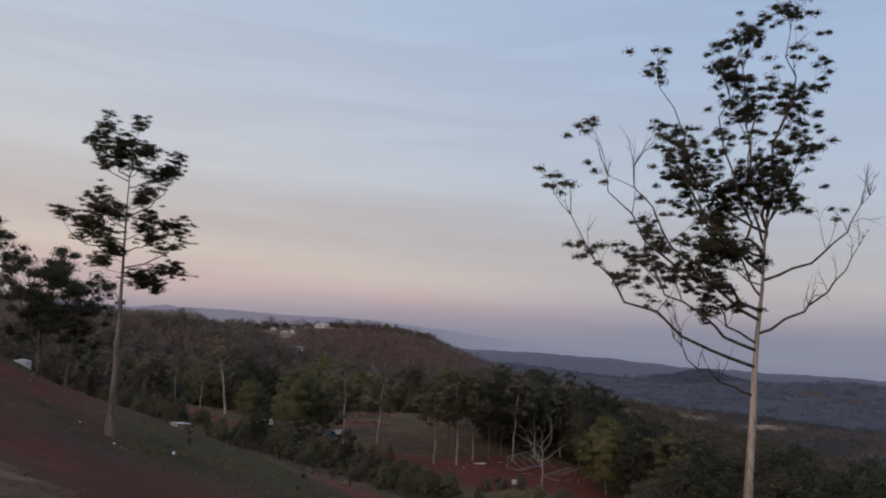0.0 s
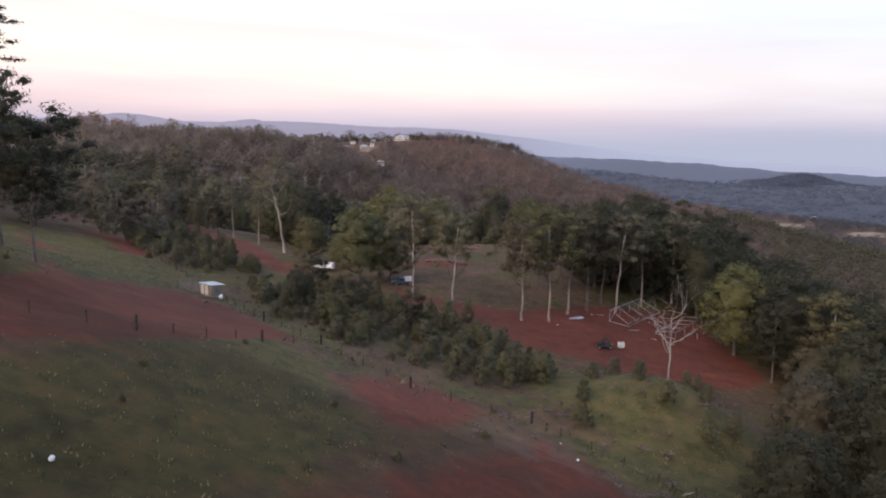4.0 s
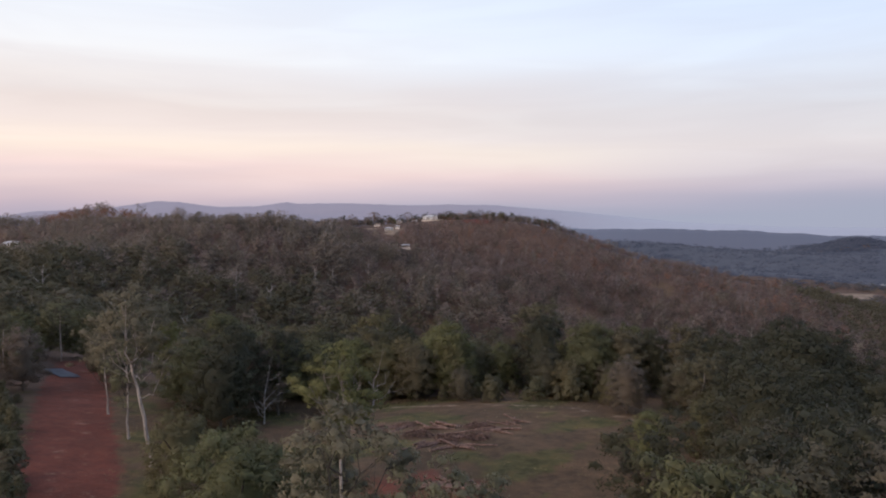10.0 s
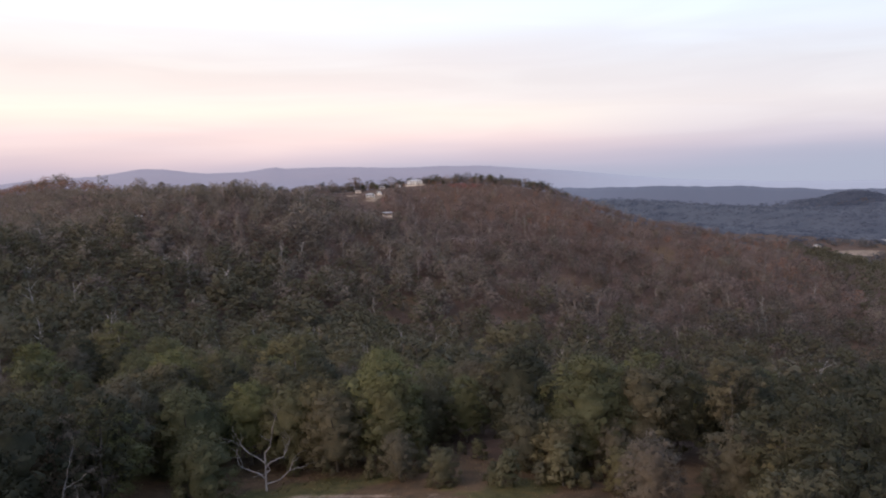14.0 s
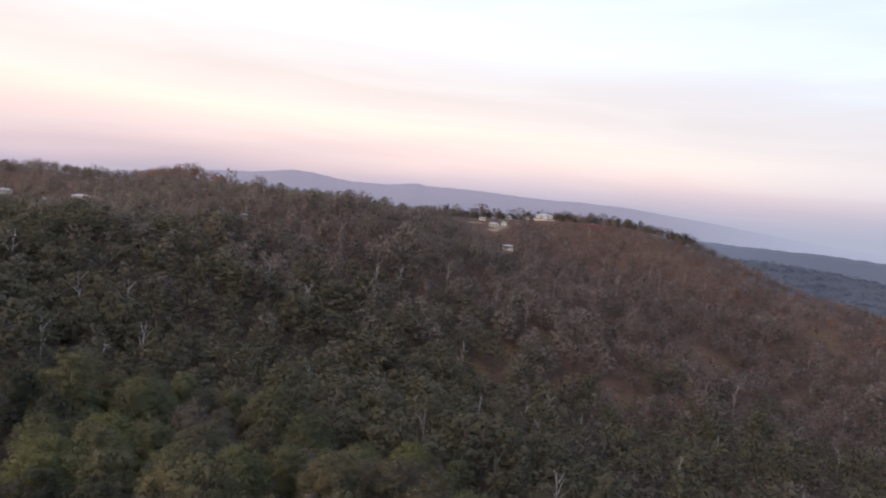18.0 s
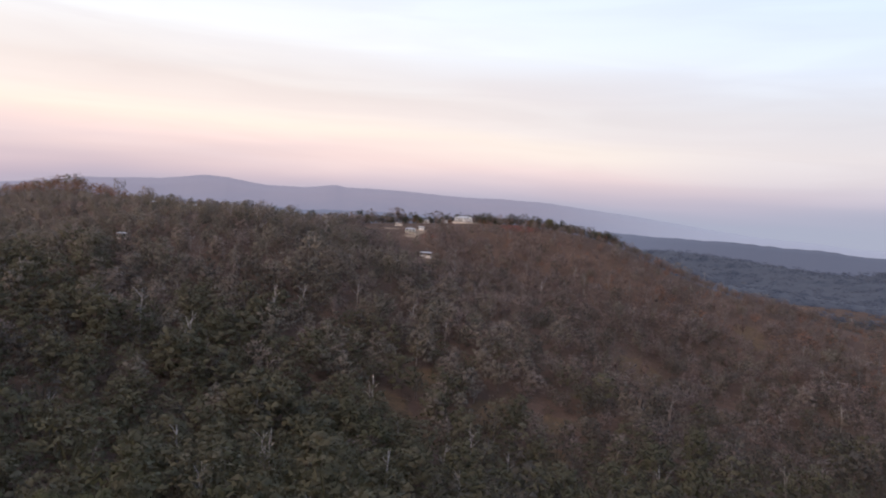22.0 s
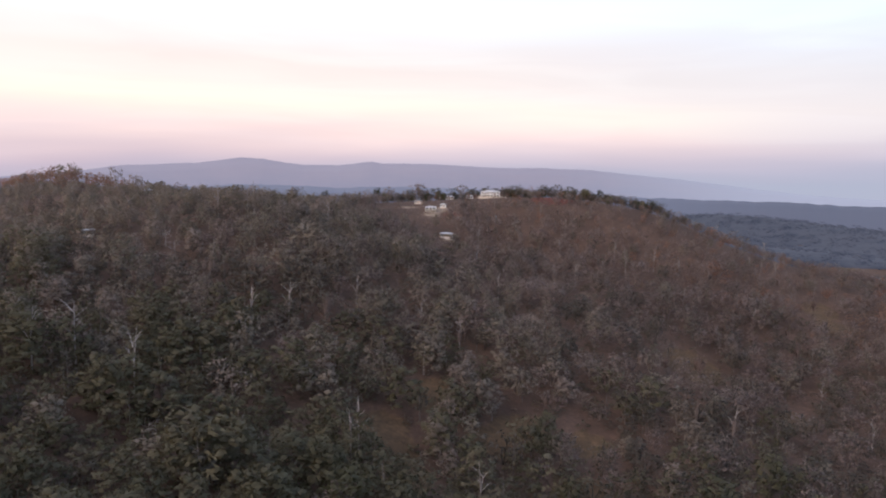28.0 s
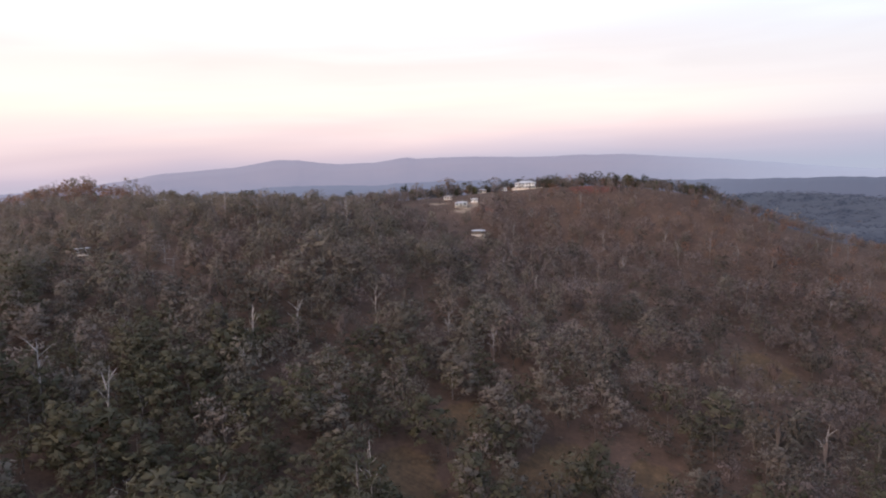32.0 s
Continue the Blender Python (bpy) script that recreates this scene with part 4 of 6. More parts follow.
def great_gums():
    great_gum("tall_gum_tree", "tall slender gum tree with flat dark tufts on the slope", LT, 5, 16.6, 0.38,
              ((6.7, 2.6, 2.5, 4.8, 1), (6.4, 4.9, 1.4, 7.3, 1), (7.2, 1.0, 2.2, 5.3, 0.9), (7.8, 5.0, 2.6, 12.6, 1), (9.4, 2.5, 3.0, 12.5, 1), (8.9, -5.8, -3.0, 12.4, 1), (10.0, -2.9, -3.2, 13.5, 1),
               (11.6, -3.6, -0.7, 15.3, 1), (10.5, -4.8, -1.4, 11.8, 0.9), (12.7, 3.8, 2.0, 19.3, 0.8), (13.3, 2.0, -0.1, 15.1, 1), (15.5, 2.3, 2.3, 17.9, 0.9), (16.1, -3.9, -2.0, 20.0, 1),
               (17.2, -2.6, -2.2, 21.5, 1), (17.4, -0.7, 0.5, 22.4, 1), (17.2, 1.5, -0.4, 19.2, 1), (16.6, -2.2, 0.0, 19.7, 1), (8.3, -1.3, -1.8, 9.8, 1), (7.3, -3.0, -0.4, 8.0, 0.7), (10.5, 2.2, 1.0, 13.2, 0.8), (11.5, -1.6, -1.0, 14.0, 0.8)),
              (0.5, 0.2, 44, 0.15, 0.4, 0.5), GREY_BARK, -0.6, 0.8)
    great_gum("spreading_gum_tree", "pale-trunked gum tree with long bare limbs and dark tufts", RT, 12, 9.6, 0.36,
              ((2.6, -8.1, -4.8, 8.0, 0.3), (1.4, -3.3, -1.4, 3.8, 0), (5.0, -6.8, -5.0, 9.6, 0.12), (4.6, -5.4, -3.2, 10.4, 0.35), (6.6, -4.1, -1.8, 14.2, 0.8), (7.3, -0.9, -0.2, 15.5, 0.9), (8.6, 0.1, 0.3, 17.0, 0.75),
               (9.1, 1.7, -1.2, 17.2, 0.85), (6.3, 4.9, -1.3, 9.9, 0.05), (4.0, 3.9, -2.3, 7.6, 0), (8.8, 2.6, -0.1, 12.6, 0.4), (7.3, -1.7, 2.3, 10.5, 1), (6.1, -1.4, -1.0, 7.4, 1), (8.1, 1.1, -1.8, 11.1, 1),
               (7.8, 0.7, 1.3, 13.5, 1), (3.3, -4.7, -2.1, 7.1, 0.9), (3.6, -2.2, -1.2, 6.7, 0.9), (5.6, -0.4, 0.8, 9.8, 1), (8.4, -2.6, 0.8, 12.6, 0.9)),
              (0.32, 0.2, 60, 0.105, 0.4, 0.55), PALE_BARK, 1.25, 1.0)


great_gums()

# ---- the trees of the farm ----
NURSERY = {
    "gum_a": ("gum_tree", "pale-trunked gum tree with an olive-green crown", *clustered(21, 21, 0.44, 4.9, 12, 7), PALE_BARK, GUM),
    "gum_b": ("gum_tree", "slender pale-trunked gum tree with an open olive crown", *clustered(22, 21, 0.46, 4.6, 11, 6, 1.1, 26), WHITE_BARK, OLIVE),
    "gum_c": ("broad_gum_tree", "broad gum tree with a full green crown", *dome(23, 18, 6.6, 0.2, 74, 1.75, 80, 0.4), GREY_BARK, GUM),
    "gum_d": ("gum_tree", "gum tree with a dark ragged crown", *clustered(24, 18, 0.34, 4.9, 13, 7, 1.2), GREY_BARK, DARK_GUM),
    "round": ("leafy_tree", "round dense green tree with foliage almost to the ground", *dome(25, 13, 5.2, 0.08, 58, 1.55, 84, 0.36), GREY_BARK, GUM),
    "dark_c": ("broad_gum_tree", "broad gum tree with a dense dark green crown", *dome(28, 18, 5.6, 0.2, 84, 1.45, 54, 0.38), GREY_BARK, DARK_GUM),
    "dark_round": ("leafy_tree", "dense dark green tree with foliage almost to the ground", *dome(30, 14, 5.4, 0.06, 70, 1.4, 50, 0.4), GREY_BARK, DARK_GUM),
    "grey": ("leafy_tree", "grey-green full-crowned tree with lumpy foliage", *dome(27, 15, 5.0, 0.16, 76, 1.35, 54, 0.38), GREY_BARK, WOODS),
    "gum_yellow": ("gum_tree", "gum tree with an open yellow-green crown over bare pale limbs", *clustered(29, 20, 0.3, 5.2, 11, 7, 1.15, 32), PALE_BARK, YELLOW_GUM),
    "gold": ("broad_gum_tree", "broad gum tree with a full yellow-green crown", *dome(35, 18, 6.0, 0.25, 66, 1.7, 78, 0.4), GREY_BARK, YELLOW_GUM),
    "scrub_tree": ("scrub_tree", "dense dark scrubby tree with fine foliage to the ground", *dome(36, 8, 3.2, 0.04, 84, 0.85, 70, 0.22), GREY_BARK, DARK_GUM),
    "bush_a": ("bush", "dense grey-green wattle bush", *bush(31, 4.4, 2.4, 1100, 0.3), GREY_BARK, BUSH),
    "bush_b": ("bush", "narrow grey-green young wattle", *bush(32, 5.2, 1.9, 1100, 0.3), GREY_BARK, BUSH),
    "bush_c": ("bush", "low spreading green bush", *bush(33, 2.6, 2.1, 800, 0.28), GREY_BARK, BUSH),
    "white": ("gum_tree", "tall white-trunked gum tree with an olive-brown crown", *clustered(26, 26, 0.52, 5.4, 11, 7, 1.2, 26, 0.42, 0.36, True), WHITE_BARK, OLIVE),
    "dead": ("dead_tree", "bleached dead tree with bare twisted limbs", *bare(41, 14, 8, 0.38, 3, 0.15, 0.5, 0.72), DEAD_BARK, GUM),
    "snag": ("dead_tree", "pale dead tree with thin bare limbs", *bare(42, 13, 6, 0.34, 3), DEAD_BARK, GUM),
    "snag_tall": ("dead_tree", "tall pale bare tree with upright limbs", *bare(43, 17, 5, 0.26, 3, 0.2, 0.55), DEAD_BARK, GUM),
}
FIRST = {}
plant_rng = np.random.default_rng(77)


def plant(kind, x, y, size=1.0, turn=None, group=""):
    """A tree or bush of the nursery at a place; the first of a kind is built, the others are copies."""
    turn = plant_rng.uniform(0, 360) if turn is None else turn
    name, label, limbs, leaf, bark, green = NURSERY[kind]
    m = stand(x, y, turn, size, 0.1)
    if kind not in FIRST:
        FIRST[kind] = tree(name, label, "bush" if name == "bush" else "tree", m, limbs, leaf, bark if leaf is None or kind in ("white", "gum_yellow") else LIMB_BARK, green, 7, group, bark)
        return FIRST[kind]
    loc, rot, scl = m.decompose()
    ob = copy_thing(FIRST[kind], Matrix.Translation(loc) @ rot.to_matrix().to_4x4())
    ob.scale = scl
    return ob


# the belt along the yard, trunk by trunk
for kind, x, y, size in (
    ("gum_b", -29.1, 190.4, 1.12), ("gum_b", -19.7, 185.8, 1.02), ("gum_a", -4.5, 184.7, 1.0), ("gum_a", 1.1, 187.7, 1.17), ("gum_d", 9.4, 201, 1.3), ("gum_b", 16.1, 204.3, 1.12), ("gum_a", 5, 195, 1.1), ("gum_d", 13, 209, 1.25),
    ("gum_a", 23, 214, 1.05), ("gum_b", 31.8, 224, 1.08), ("gum_d", 27, 226, 1.2), ("gold", -44, 198, 1.06), ("gum_c", -38, 205, 0.85),
    ("gum_d", -2, 212, 1.0), ("gum_c", 12, 222, 1.0),
):
    plant(kind, x, y, size)
# round the track and the far side of the field
for kind, x, y, size in (
    ("white", -75.5, 230, 1.06), ("gum_b", -88.5, 242, 0.8), ("gum_b", -104, 257, 0.84), ("dark_round", -80, 258, 1.12), ("gum_c", -64, 220, 0.72), ("gum_c", -52, 216, 0.66), ("gum_yellow", -44.8, 231, 1.04), ("snag", -74.2, 264.8, 0.85), ("gum_c", -92, 270, 0.95), ("gum_d", -76, 275, 1.0), ("round", -66, 284, 0.9),
    ("snag", -60, 292, 0.9), ("grey", -2.5, 283, 0.78), ("round", -32, 294, 0.5), ("bush_a", -22, 293, 1.3), ("bush_a", -14, 294, 1.5), ("gum_c", -61, 305, 0.85), ("round", -78, 300, 1.1), ("gum_c", -52, 302, 0.8), ("gum_c", -44, 307, 0.9), ("gum_a", -66, 312, 0.85), ("round", 10, 292, 0.95), ("gum_c", 16, 284, 0.9), ("grey", -20, 303, 0.8), ("gum_c", -10, 306, 0.9),
):
    plant(kind, x, y, size)
for kind, x, y, size in (
    ("dead", 18.5, 139, 0.92), ("gum_d", 44, 178, 0.95), ("gold", 40, 192, 1.14), ("gum_a", 52, 172, 1.0), ("gum_c", 38, 140, 0.7), ("gum_d", 44, 128, 0.9), ("scrub_tree", 31, 118, 1.2), ("gum_d", 36, 104, 0.7), ("scrub_tree", 28, 90, 1.1), ("scrub_tree", 37, 82, 1.3), ("scrub_tree", 25, 72, 1.1), ("scrub_tree", 34, 62, 1.2),
    ("gum_d", -69.5, 119.5, 1.15), ("gum_d", -64.2, 118.8, 1.1), ("gum_d", -62, 107, 1.0), ("gum_d", -92, 128, 0.9), ("gum_d", -64, 93, 0.92), ("gum_d", -84, 114, 0.9),
    ("gold", -1, 240, 0.62), ("gum_c", 12, 238, 0.8), ("gold", 16, 246, 0.75), ("round", 10, 256, 0.85), ("gum_a", 9, 262, 0.75), ("gum_d", 14, 266, 0.9), ("grey", 12, 273, 0.7),
):
    plant(kind, x, y, size)


def scatter(region, count, gap, kinds, sizes, seed):
    """Plants a stretch of land at random, keeping a gap."""
    rng, put, tries = np.random.default_rng(seed), [], 0
    xs, ys = [c[0] for c in region], [c[1] for c in region]
    while len(put) < count and tries < count * 60:
        tries += 1
        x, y = rng.uniform(min(xs), max(xs)), rng.uniform(min(ys), max(ys))
        if inside([x], [y], region, 0.1)[0] < 0.5 or any((x - a) ** 2 + (y - b) ** 2 < gap * gap for a, b in put):
            continue
        if inside([x], [y], PLOT, 3)[0] > 0.1 or inside([x], [y], YARD, 3)[0] > 0.1 or inside([x], [y], FIELD, 3)[0] > 0.1 or along([x], [y], TRACK, 9, 3)[0] > 0.1 or along([x], [y], FENCE, 3, 1)[0] > 0.2:
            continue
        put.append((x, y))
        plant(kinds[int(rng.integers(len(kinds)))], x, y, rng.uniform(*sizes))


# wattle thicket between the fence and the yard
scatter([(-43, 147), (-59, 171), (-51, 193), (-36, 191), (-28, 174), (-14, 178), (-6, 166), (3, 150), (0, 138), (-8, 135), (-22, 133)], 150, 2.2, ["bush_a", "bush_a", "bush_c", "bush_b", "bush_a", "bush_c"], (0.45, 1.1), 1)
scatter([(-43, 150), (-56, 172), (-46, 189), (-32, 178), (-22, 166), (-28, 150)], 9, 6.5, ["round", "grey", "gum_d"], (0.3, 0.48), 21)
scatter([(-117, 214), (-131, 262), (-112, 246), (-91, 221), (-79, 213), (-66, 193), (-72, 184), (-88, 182), (-100, 196)], 95, 2.7, ["bush_a", "bush_b", "bush_c"], (0.6, 1.15), 2)
scatter([(4, 152), (30, 152), (30, 128), (20, 118), (4, 126)], 13, 4, ["bush_a", "bush_c", "bush_b"], (0.5, 0.9), 3)
scatter([(-80, 100), (-20, 70), (0, 110), (-40, 150)], 14, 8, ["bush_c"], (0.18, 0.35), 4)
scatter([(-77, 184), (-66, 215), (-48, 200), (-46, 182), (-58, 170), (-66, 174)], 12, 4.0, ["bush_c", "bush_b", "bush_c"], (0.3, 0.6), 12)
# the undergrowth along the far side of the field
scatter([(-64, 298), (-20, 295), (9, 288), (15, 302), (-20, 313), (-64, 316)], 26, 3.8, ["round", "grey", "bush_a", "bush_b"], (0.5, 0.85), 11)
# trees on the falling ground beyond the yard and the field, and left of the track
DARK = ["gum_d", "dark_c", "dark_round", "gum_d", "dark_c", "dark_round", "gum_d", "round"]
LEAFY = ["gum_c", "round", "grey", "gum_c", "gum_a", "round", "gold", "grey", "dark_c", "gum_c", "round"]
scatter([(10, 222), (60, 205), (75, 260), (70, 345), (14, 335), (10, 290), (14, 255)], 74, 5.2, DARK, (0.8, 1.35), 5)
scatter([(-100, 270), (-72, 262), (-66, 304), (-20, 309), (14, 304), (14, 338), (-110, 338)], 55, 5.8, LEAFY, (0.75, 1.15), 6)
scatter([(38, 200), (46, 90), (90, 80), (95, 210)], 52, 6.2, DARK, (0.95, 1.35), 7)
scatter([(-130, 215), (-160, 240), (-190, 330), (-150, 345), (-118, 275)], 28, 7.0, ["gum_d", "gum_c", "gum_b", "grey"], (0.75, 1.05), 8)
scatter([(-150, 338), (70, 338), (90, 440), (-190, 440)], 190, 8.6, LEAFY, (0.55, 1.05), 9)
scatter([(23, 58), (46, 58), (52, 132), (30, 128), (24, 100)], 46, 3.4, ["scrub_tree", "bush_b", "scrub_tree", "bush_a", "scrub_tree"], (0.75, 1.3), 10)
# pale dead trees that stand out on the hill
for kind, x, y, size in (
    ("snag_tall", -337, 740, 1.1), ("snag_tall", -324, 733, 1.0), ("snag", -330, 710, 1.0), ("snag_tall", -320, 714, 1.0), ("snag_tall", -330, 545, 1.1), ("snag_tall", -336, 552, 1.0), ("snag", -213, 501, 1.0), ("snag", -190, 509, 0.9),
    ("snag", -180, 606, 0.9), ("snag_tall", -213, 592, 0.9), ("snag", -235, 634, 0.9), ("snag_tall", -186, 733, 0.9), ("snag_tall", -118, 714, 0.9), ("snag", -160, 388, 0.9), ("snag_tall", -300, 655, 0.9), ("snag", -268, 690, 0.9), ("snag_tall", -98, 745, 0.8), ("snag", -175, 519, 0.9),
):
    plant(kind, x, y, size)
for kind, x, y, size in (("dark_round", -275, 1186, 0.75), ("dark_round", -268, 1191, 0.8), ("dark_round", -236, 1181, 0.8), ("round", -228, 1177, 0.7), ("dark_round", -300, 1176, 0.7), ("grey", -311, 1166, 0.65), ("dark_round", -323, 1151, 0.65), ("dark_round", -242, 1193, 0.95), ("dark_round", -261, 1195, 0.95), ("grey", -338, 1132, 0.6), ("dark_round", -215, 1182, 0.65)):
    plant(kind, x, y, size)
# taller trees along the crest, in uneven groups
for k in range(46):
    x = -735 + k * 9.6 + plant_rng.uniform(-9, 9)
    y = 1150 + (x + 300) * 0.42 + plant_rng.uniform(-22, 12)
    if plant_rng.random() < 0.72:
        plant(("round", "grey", "gum_d", "dark_round", "grey")[k % 5], x, y, plant_rng.uniform(0.5, 1.0))
for kind, x, y, size in (
    ("dark_round", -231, 1176, 0.5), ("gum_d", -226, 1170, 0.36), ("grey", -210, 1180, 0.4), ("dark_round", -193, 1172, 0.62), ("gum_d", -189, 1180, 0.5), ("grey", -172, 1176, 0.66), ("round", -167, 1170, 0.82), ("dark_round", -162, 1178, 0.74), ("gum_d", -158, 1166, 0.62),
    ("grey", -148, 1172, 0.9), ("gum_a", -143, 1164, 0.6), ("dark_round", -139, 1174, 0.7), ("gum_d", -131, 1170, 0.72), ("grey", -126, 1178, 0.6), ("round", -120, 1166, 0.7), ("gum_d", -106, 1172, 0.5), ("grey", -92, 1166, 0.72), ("round", -87, 1172, 0.86), ("dark_round", -82, 1164, 0.7),
    ("gum_d", -77, 1170, 0.66), ("grey", -62, 1164, 0.52), ("gum_d", -44, 1160, 0.5),
):
    plant(kind, x, y, size)

# ---- the woods beyond, too many to count ----
def pattern(seed, kind):
    """Leaves of one small model tree of height 1."""
    rng = np.random.default_rng(seed)

    def lumps(n, low, wide, lump, count, size, slim, stretch_=0.75):
        k = np.arange(n) + 0.5
        s = k / n
        r = wide * np.sqrt(np.clip(1 - np.clip((s - 0.35) / 0.65, -0.8, 1) ** 2, 0.02, 1)) * rng.uniform(0.5, 1.1, n)
        c = np.stack([np.cos(k * 2.4) * r, np.sin(k * 2.4) * r, (low + (1 - low) * s) * rng.uniform(0.88, 1.03, n) - lump * 0.4], 1)
        shape, faces = DIAMOND, DIAMOND_FACES
        tufts = leaves(rng, c, lump, lump * stretch_, count, size, slim) if count else None
        solid = 0.42 if count else 0.7
        core = hearts(rng, c, lump * solid, lump * stretch_ * solid, shape, faces, 0.35)
        return joined(core, tufts) if count else core

    if kind == "wispy":
        # a nearly leafless tree: upright twigs and a few thin tufts
        n = 64
        a, s = rng.uniform(0, 6.283, n), rng.uniform(0.3, 0.62, n)
        rise, r = rng.uniform(0, 1, n) ** 0.8, rng.uniform(0.35, 1, n)
        tip = np.stack([np.cos(a) * r * 0.24 * np.sqrt(1.05 - rise**2), np.sin(a) * r * 0.24 * np.sqrt(1.05 - rise**2), 0.5 + 0.48 * rise * (1.1 - 0.25 * r)], 1)
        foot = np.stack([np.cos(a) * 0.05 * r, np.sin(a) * 0.05 * r, s], 1)
        foot = foot + (tip - foot) * rng.uniform(0.0, 0.45, (n, 1))
        flat = np.cross(tip - foot, np.stack([np.cos(a), np.sin(a), np.zeros(n)], 1) + rng.normal(0, 0.5, (n, 3)))
        flat *= 0.02 / np.linalg.norm(flat, axis=1)[:, None]
        v = np.stack([foot - flat, foot + flat, tip], 1).reshape(-1, 3)
        face = np.stack([np.cos(a) * r, np.sin(a) * r, 0.3 + rise], 1)
        return joined((v, wound(v, face), np.repeat(face, 3, axis=0)), leaves(rng, tip[:20], 0.05, 0.05, 2, 0.05, 0.5))
    if kind == "airy":
        # a rounded, half-bare crown: fine leaf sprays round a few rising twigs
        n = 12
        k = np.arange(n) + 0.5
        s = k / n
        r = 0.3 * np.sqrt(np.clip(1 - (s * 1.5 - 0.55) ** 2, 0.05, 1)) * rng.uniform(0.6, 1.1, n)
        c = np.stack([np.cos(k * 2.4) * r, np.sin(k * 2.4) * r, 0.44 + 0.5 * s * rng.uniform(0.9, 1.05, n)], 1)
        foot = np.stack([np.cos(k * 2.4) * 0.02, np.sin(k * 2.4) * 0.02, np.full(n, 0.3)], 1)
        flat = np.stack([-np.sin(k * 2.4), np.cos(k * 2.4), np.zeros(n)], 1) * 0.012
        v = np.stack([foot - flat, foot + flat, c * [1.05, 1.05, 1.0] + [0, 0, 0.03]], 1).reshape(-1, 3)
        face = np.stack([np.cos(k * 2.4), np.sin(k * 2.4), np.full(n, 0.6)], 1)
        return joined((v, wound(v, face), np.repeat(face, 3, axis=0)), leaves(rng, c, 0.15, 0.13, 17, 0.072, 0.45))
    if kind == "puff":
        return lumps(14, 0.34, 0.27, 0.11, 14, 0.085, 0.4, 0.9)
    if kind == "tuft":
        return lumps(6, 0.28, 0.32, 0.2, 10, 0.14, 0.4, 0.8)
    if kind == "rich":
        return lumps(22, 0.24, 0.3, 0.11, 18, 0.08, 0.4, 0.9)
    if kind == "domed":
        return lumps(15, 0.28, 0.27, 0.13, 26, 0.066, 0.42, 0.9)
    if kind == "low":
        return lumps(5, 0.15, 0.5, 0.3, 13, 0.22, 0.4)
    return lumps(6, 0.2, 0.5, 0.35, 0, 0.3, 0.8)


def stick_pattern(seed, limbs=4):
    """A bare stem with a few limbs, height 1, as thin prisms."""
    rng = np.random.default_rng(seed)
    ls = [(np.array([[0, 0, -0.05], [0.01, 0, 0.45], [rng.normal(0, 0.03), rng.normal(0, 0.03), 0.95]]), np.array([0.017, 0.012, 0.004]))]
    for k in range(limbs):
        s = rng.uniform(0.4, 0.8)
        a = k * 2.4 + rng.uniform(0, 1)
        e = np.array([np.cos(a) * 0.16, np.sin(a) * 0.16, s + rng.uniform(0.12, 0.24)])
        ls.append((np.array([[0, 0, s], e * [0.6, 0.6, 1] - [0, 0, 0.05], e]), np.array([0.008, 0.006, 0.003])))
    return tubes(ls, 3)


def woodland(name, label, x, y, h, mat, kinds, seed, width=1.0):
    """One mesh of many trees: every tree a turned and stretched model, with a tint of its own."""
    rng = np.random.default_rng(seed)
    vs, fs, ts, ns, base = [], [], [], [], 0
    z = ground(x, y)
    pick = rng.integers(0, len(kinds), len(x))
    for k, kind in enumerate(kinds):
        w, tri, facing = pattern(seed * 10 + k, kind)
        facing = facing * 0.75 + np.array([0, 0, 0.35])
        sel = pick == k
        n = int(sel.sum())
        if not n:
            continue
        a = rng.uniform(0, 6.283, n)
        hh = h[sel] * rng.uniform(0.65, 1.25, n)
        ww = hh * rng.uniform(0.9, 1.45, n) * width
        c, s = np.cos(a), np.sin(a)
        px = w[None, :, 0] * c[:, None] - w[None, :, 1] * s[:, None]
        py = w[None, :, 0] * s[:, None] + w[None, :, 1] * c[:, None]
        v = np.stack([px * ww[:, None] + x[sel][:, None], py * ww[:, None] + y[sel][:, None], w[None, :, 2] * hh[:, None] + z[sel][:, None] - 0.2], 2)
        vs.append(v.reshape(-1, 3))
        fs.append((tri[None] + (np.arange(n) * len(w))[:, None, None]).reshape(-1, 3) + base)
        base += n * len(w)
        ns.append(np.stack([facing[None, :, 0] * c[:, None] - facing[None, :, 1] * s[:, None], facing[None, :, 0] * s[:, None] + facing[None, :, 1] * c[:, None], np.repeat(facing[None, :, 2], n, axis=0)], 2).reshape(-1, 3))
        ts.append(np.repeat(rng.uniform(0, 1, n), len(w)))
    v, tint = np.concatenate(vs), np.concatenate(ts)
    me = mesh_of(name, v, np.concatenate(fs), mat, facing=np.concatenate(ns), tint=tint)
    return tagged(new(name, me), label, "trees", kind="stuff")


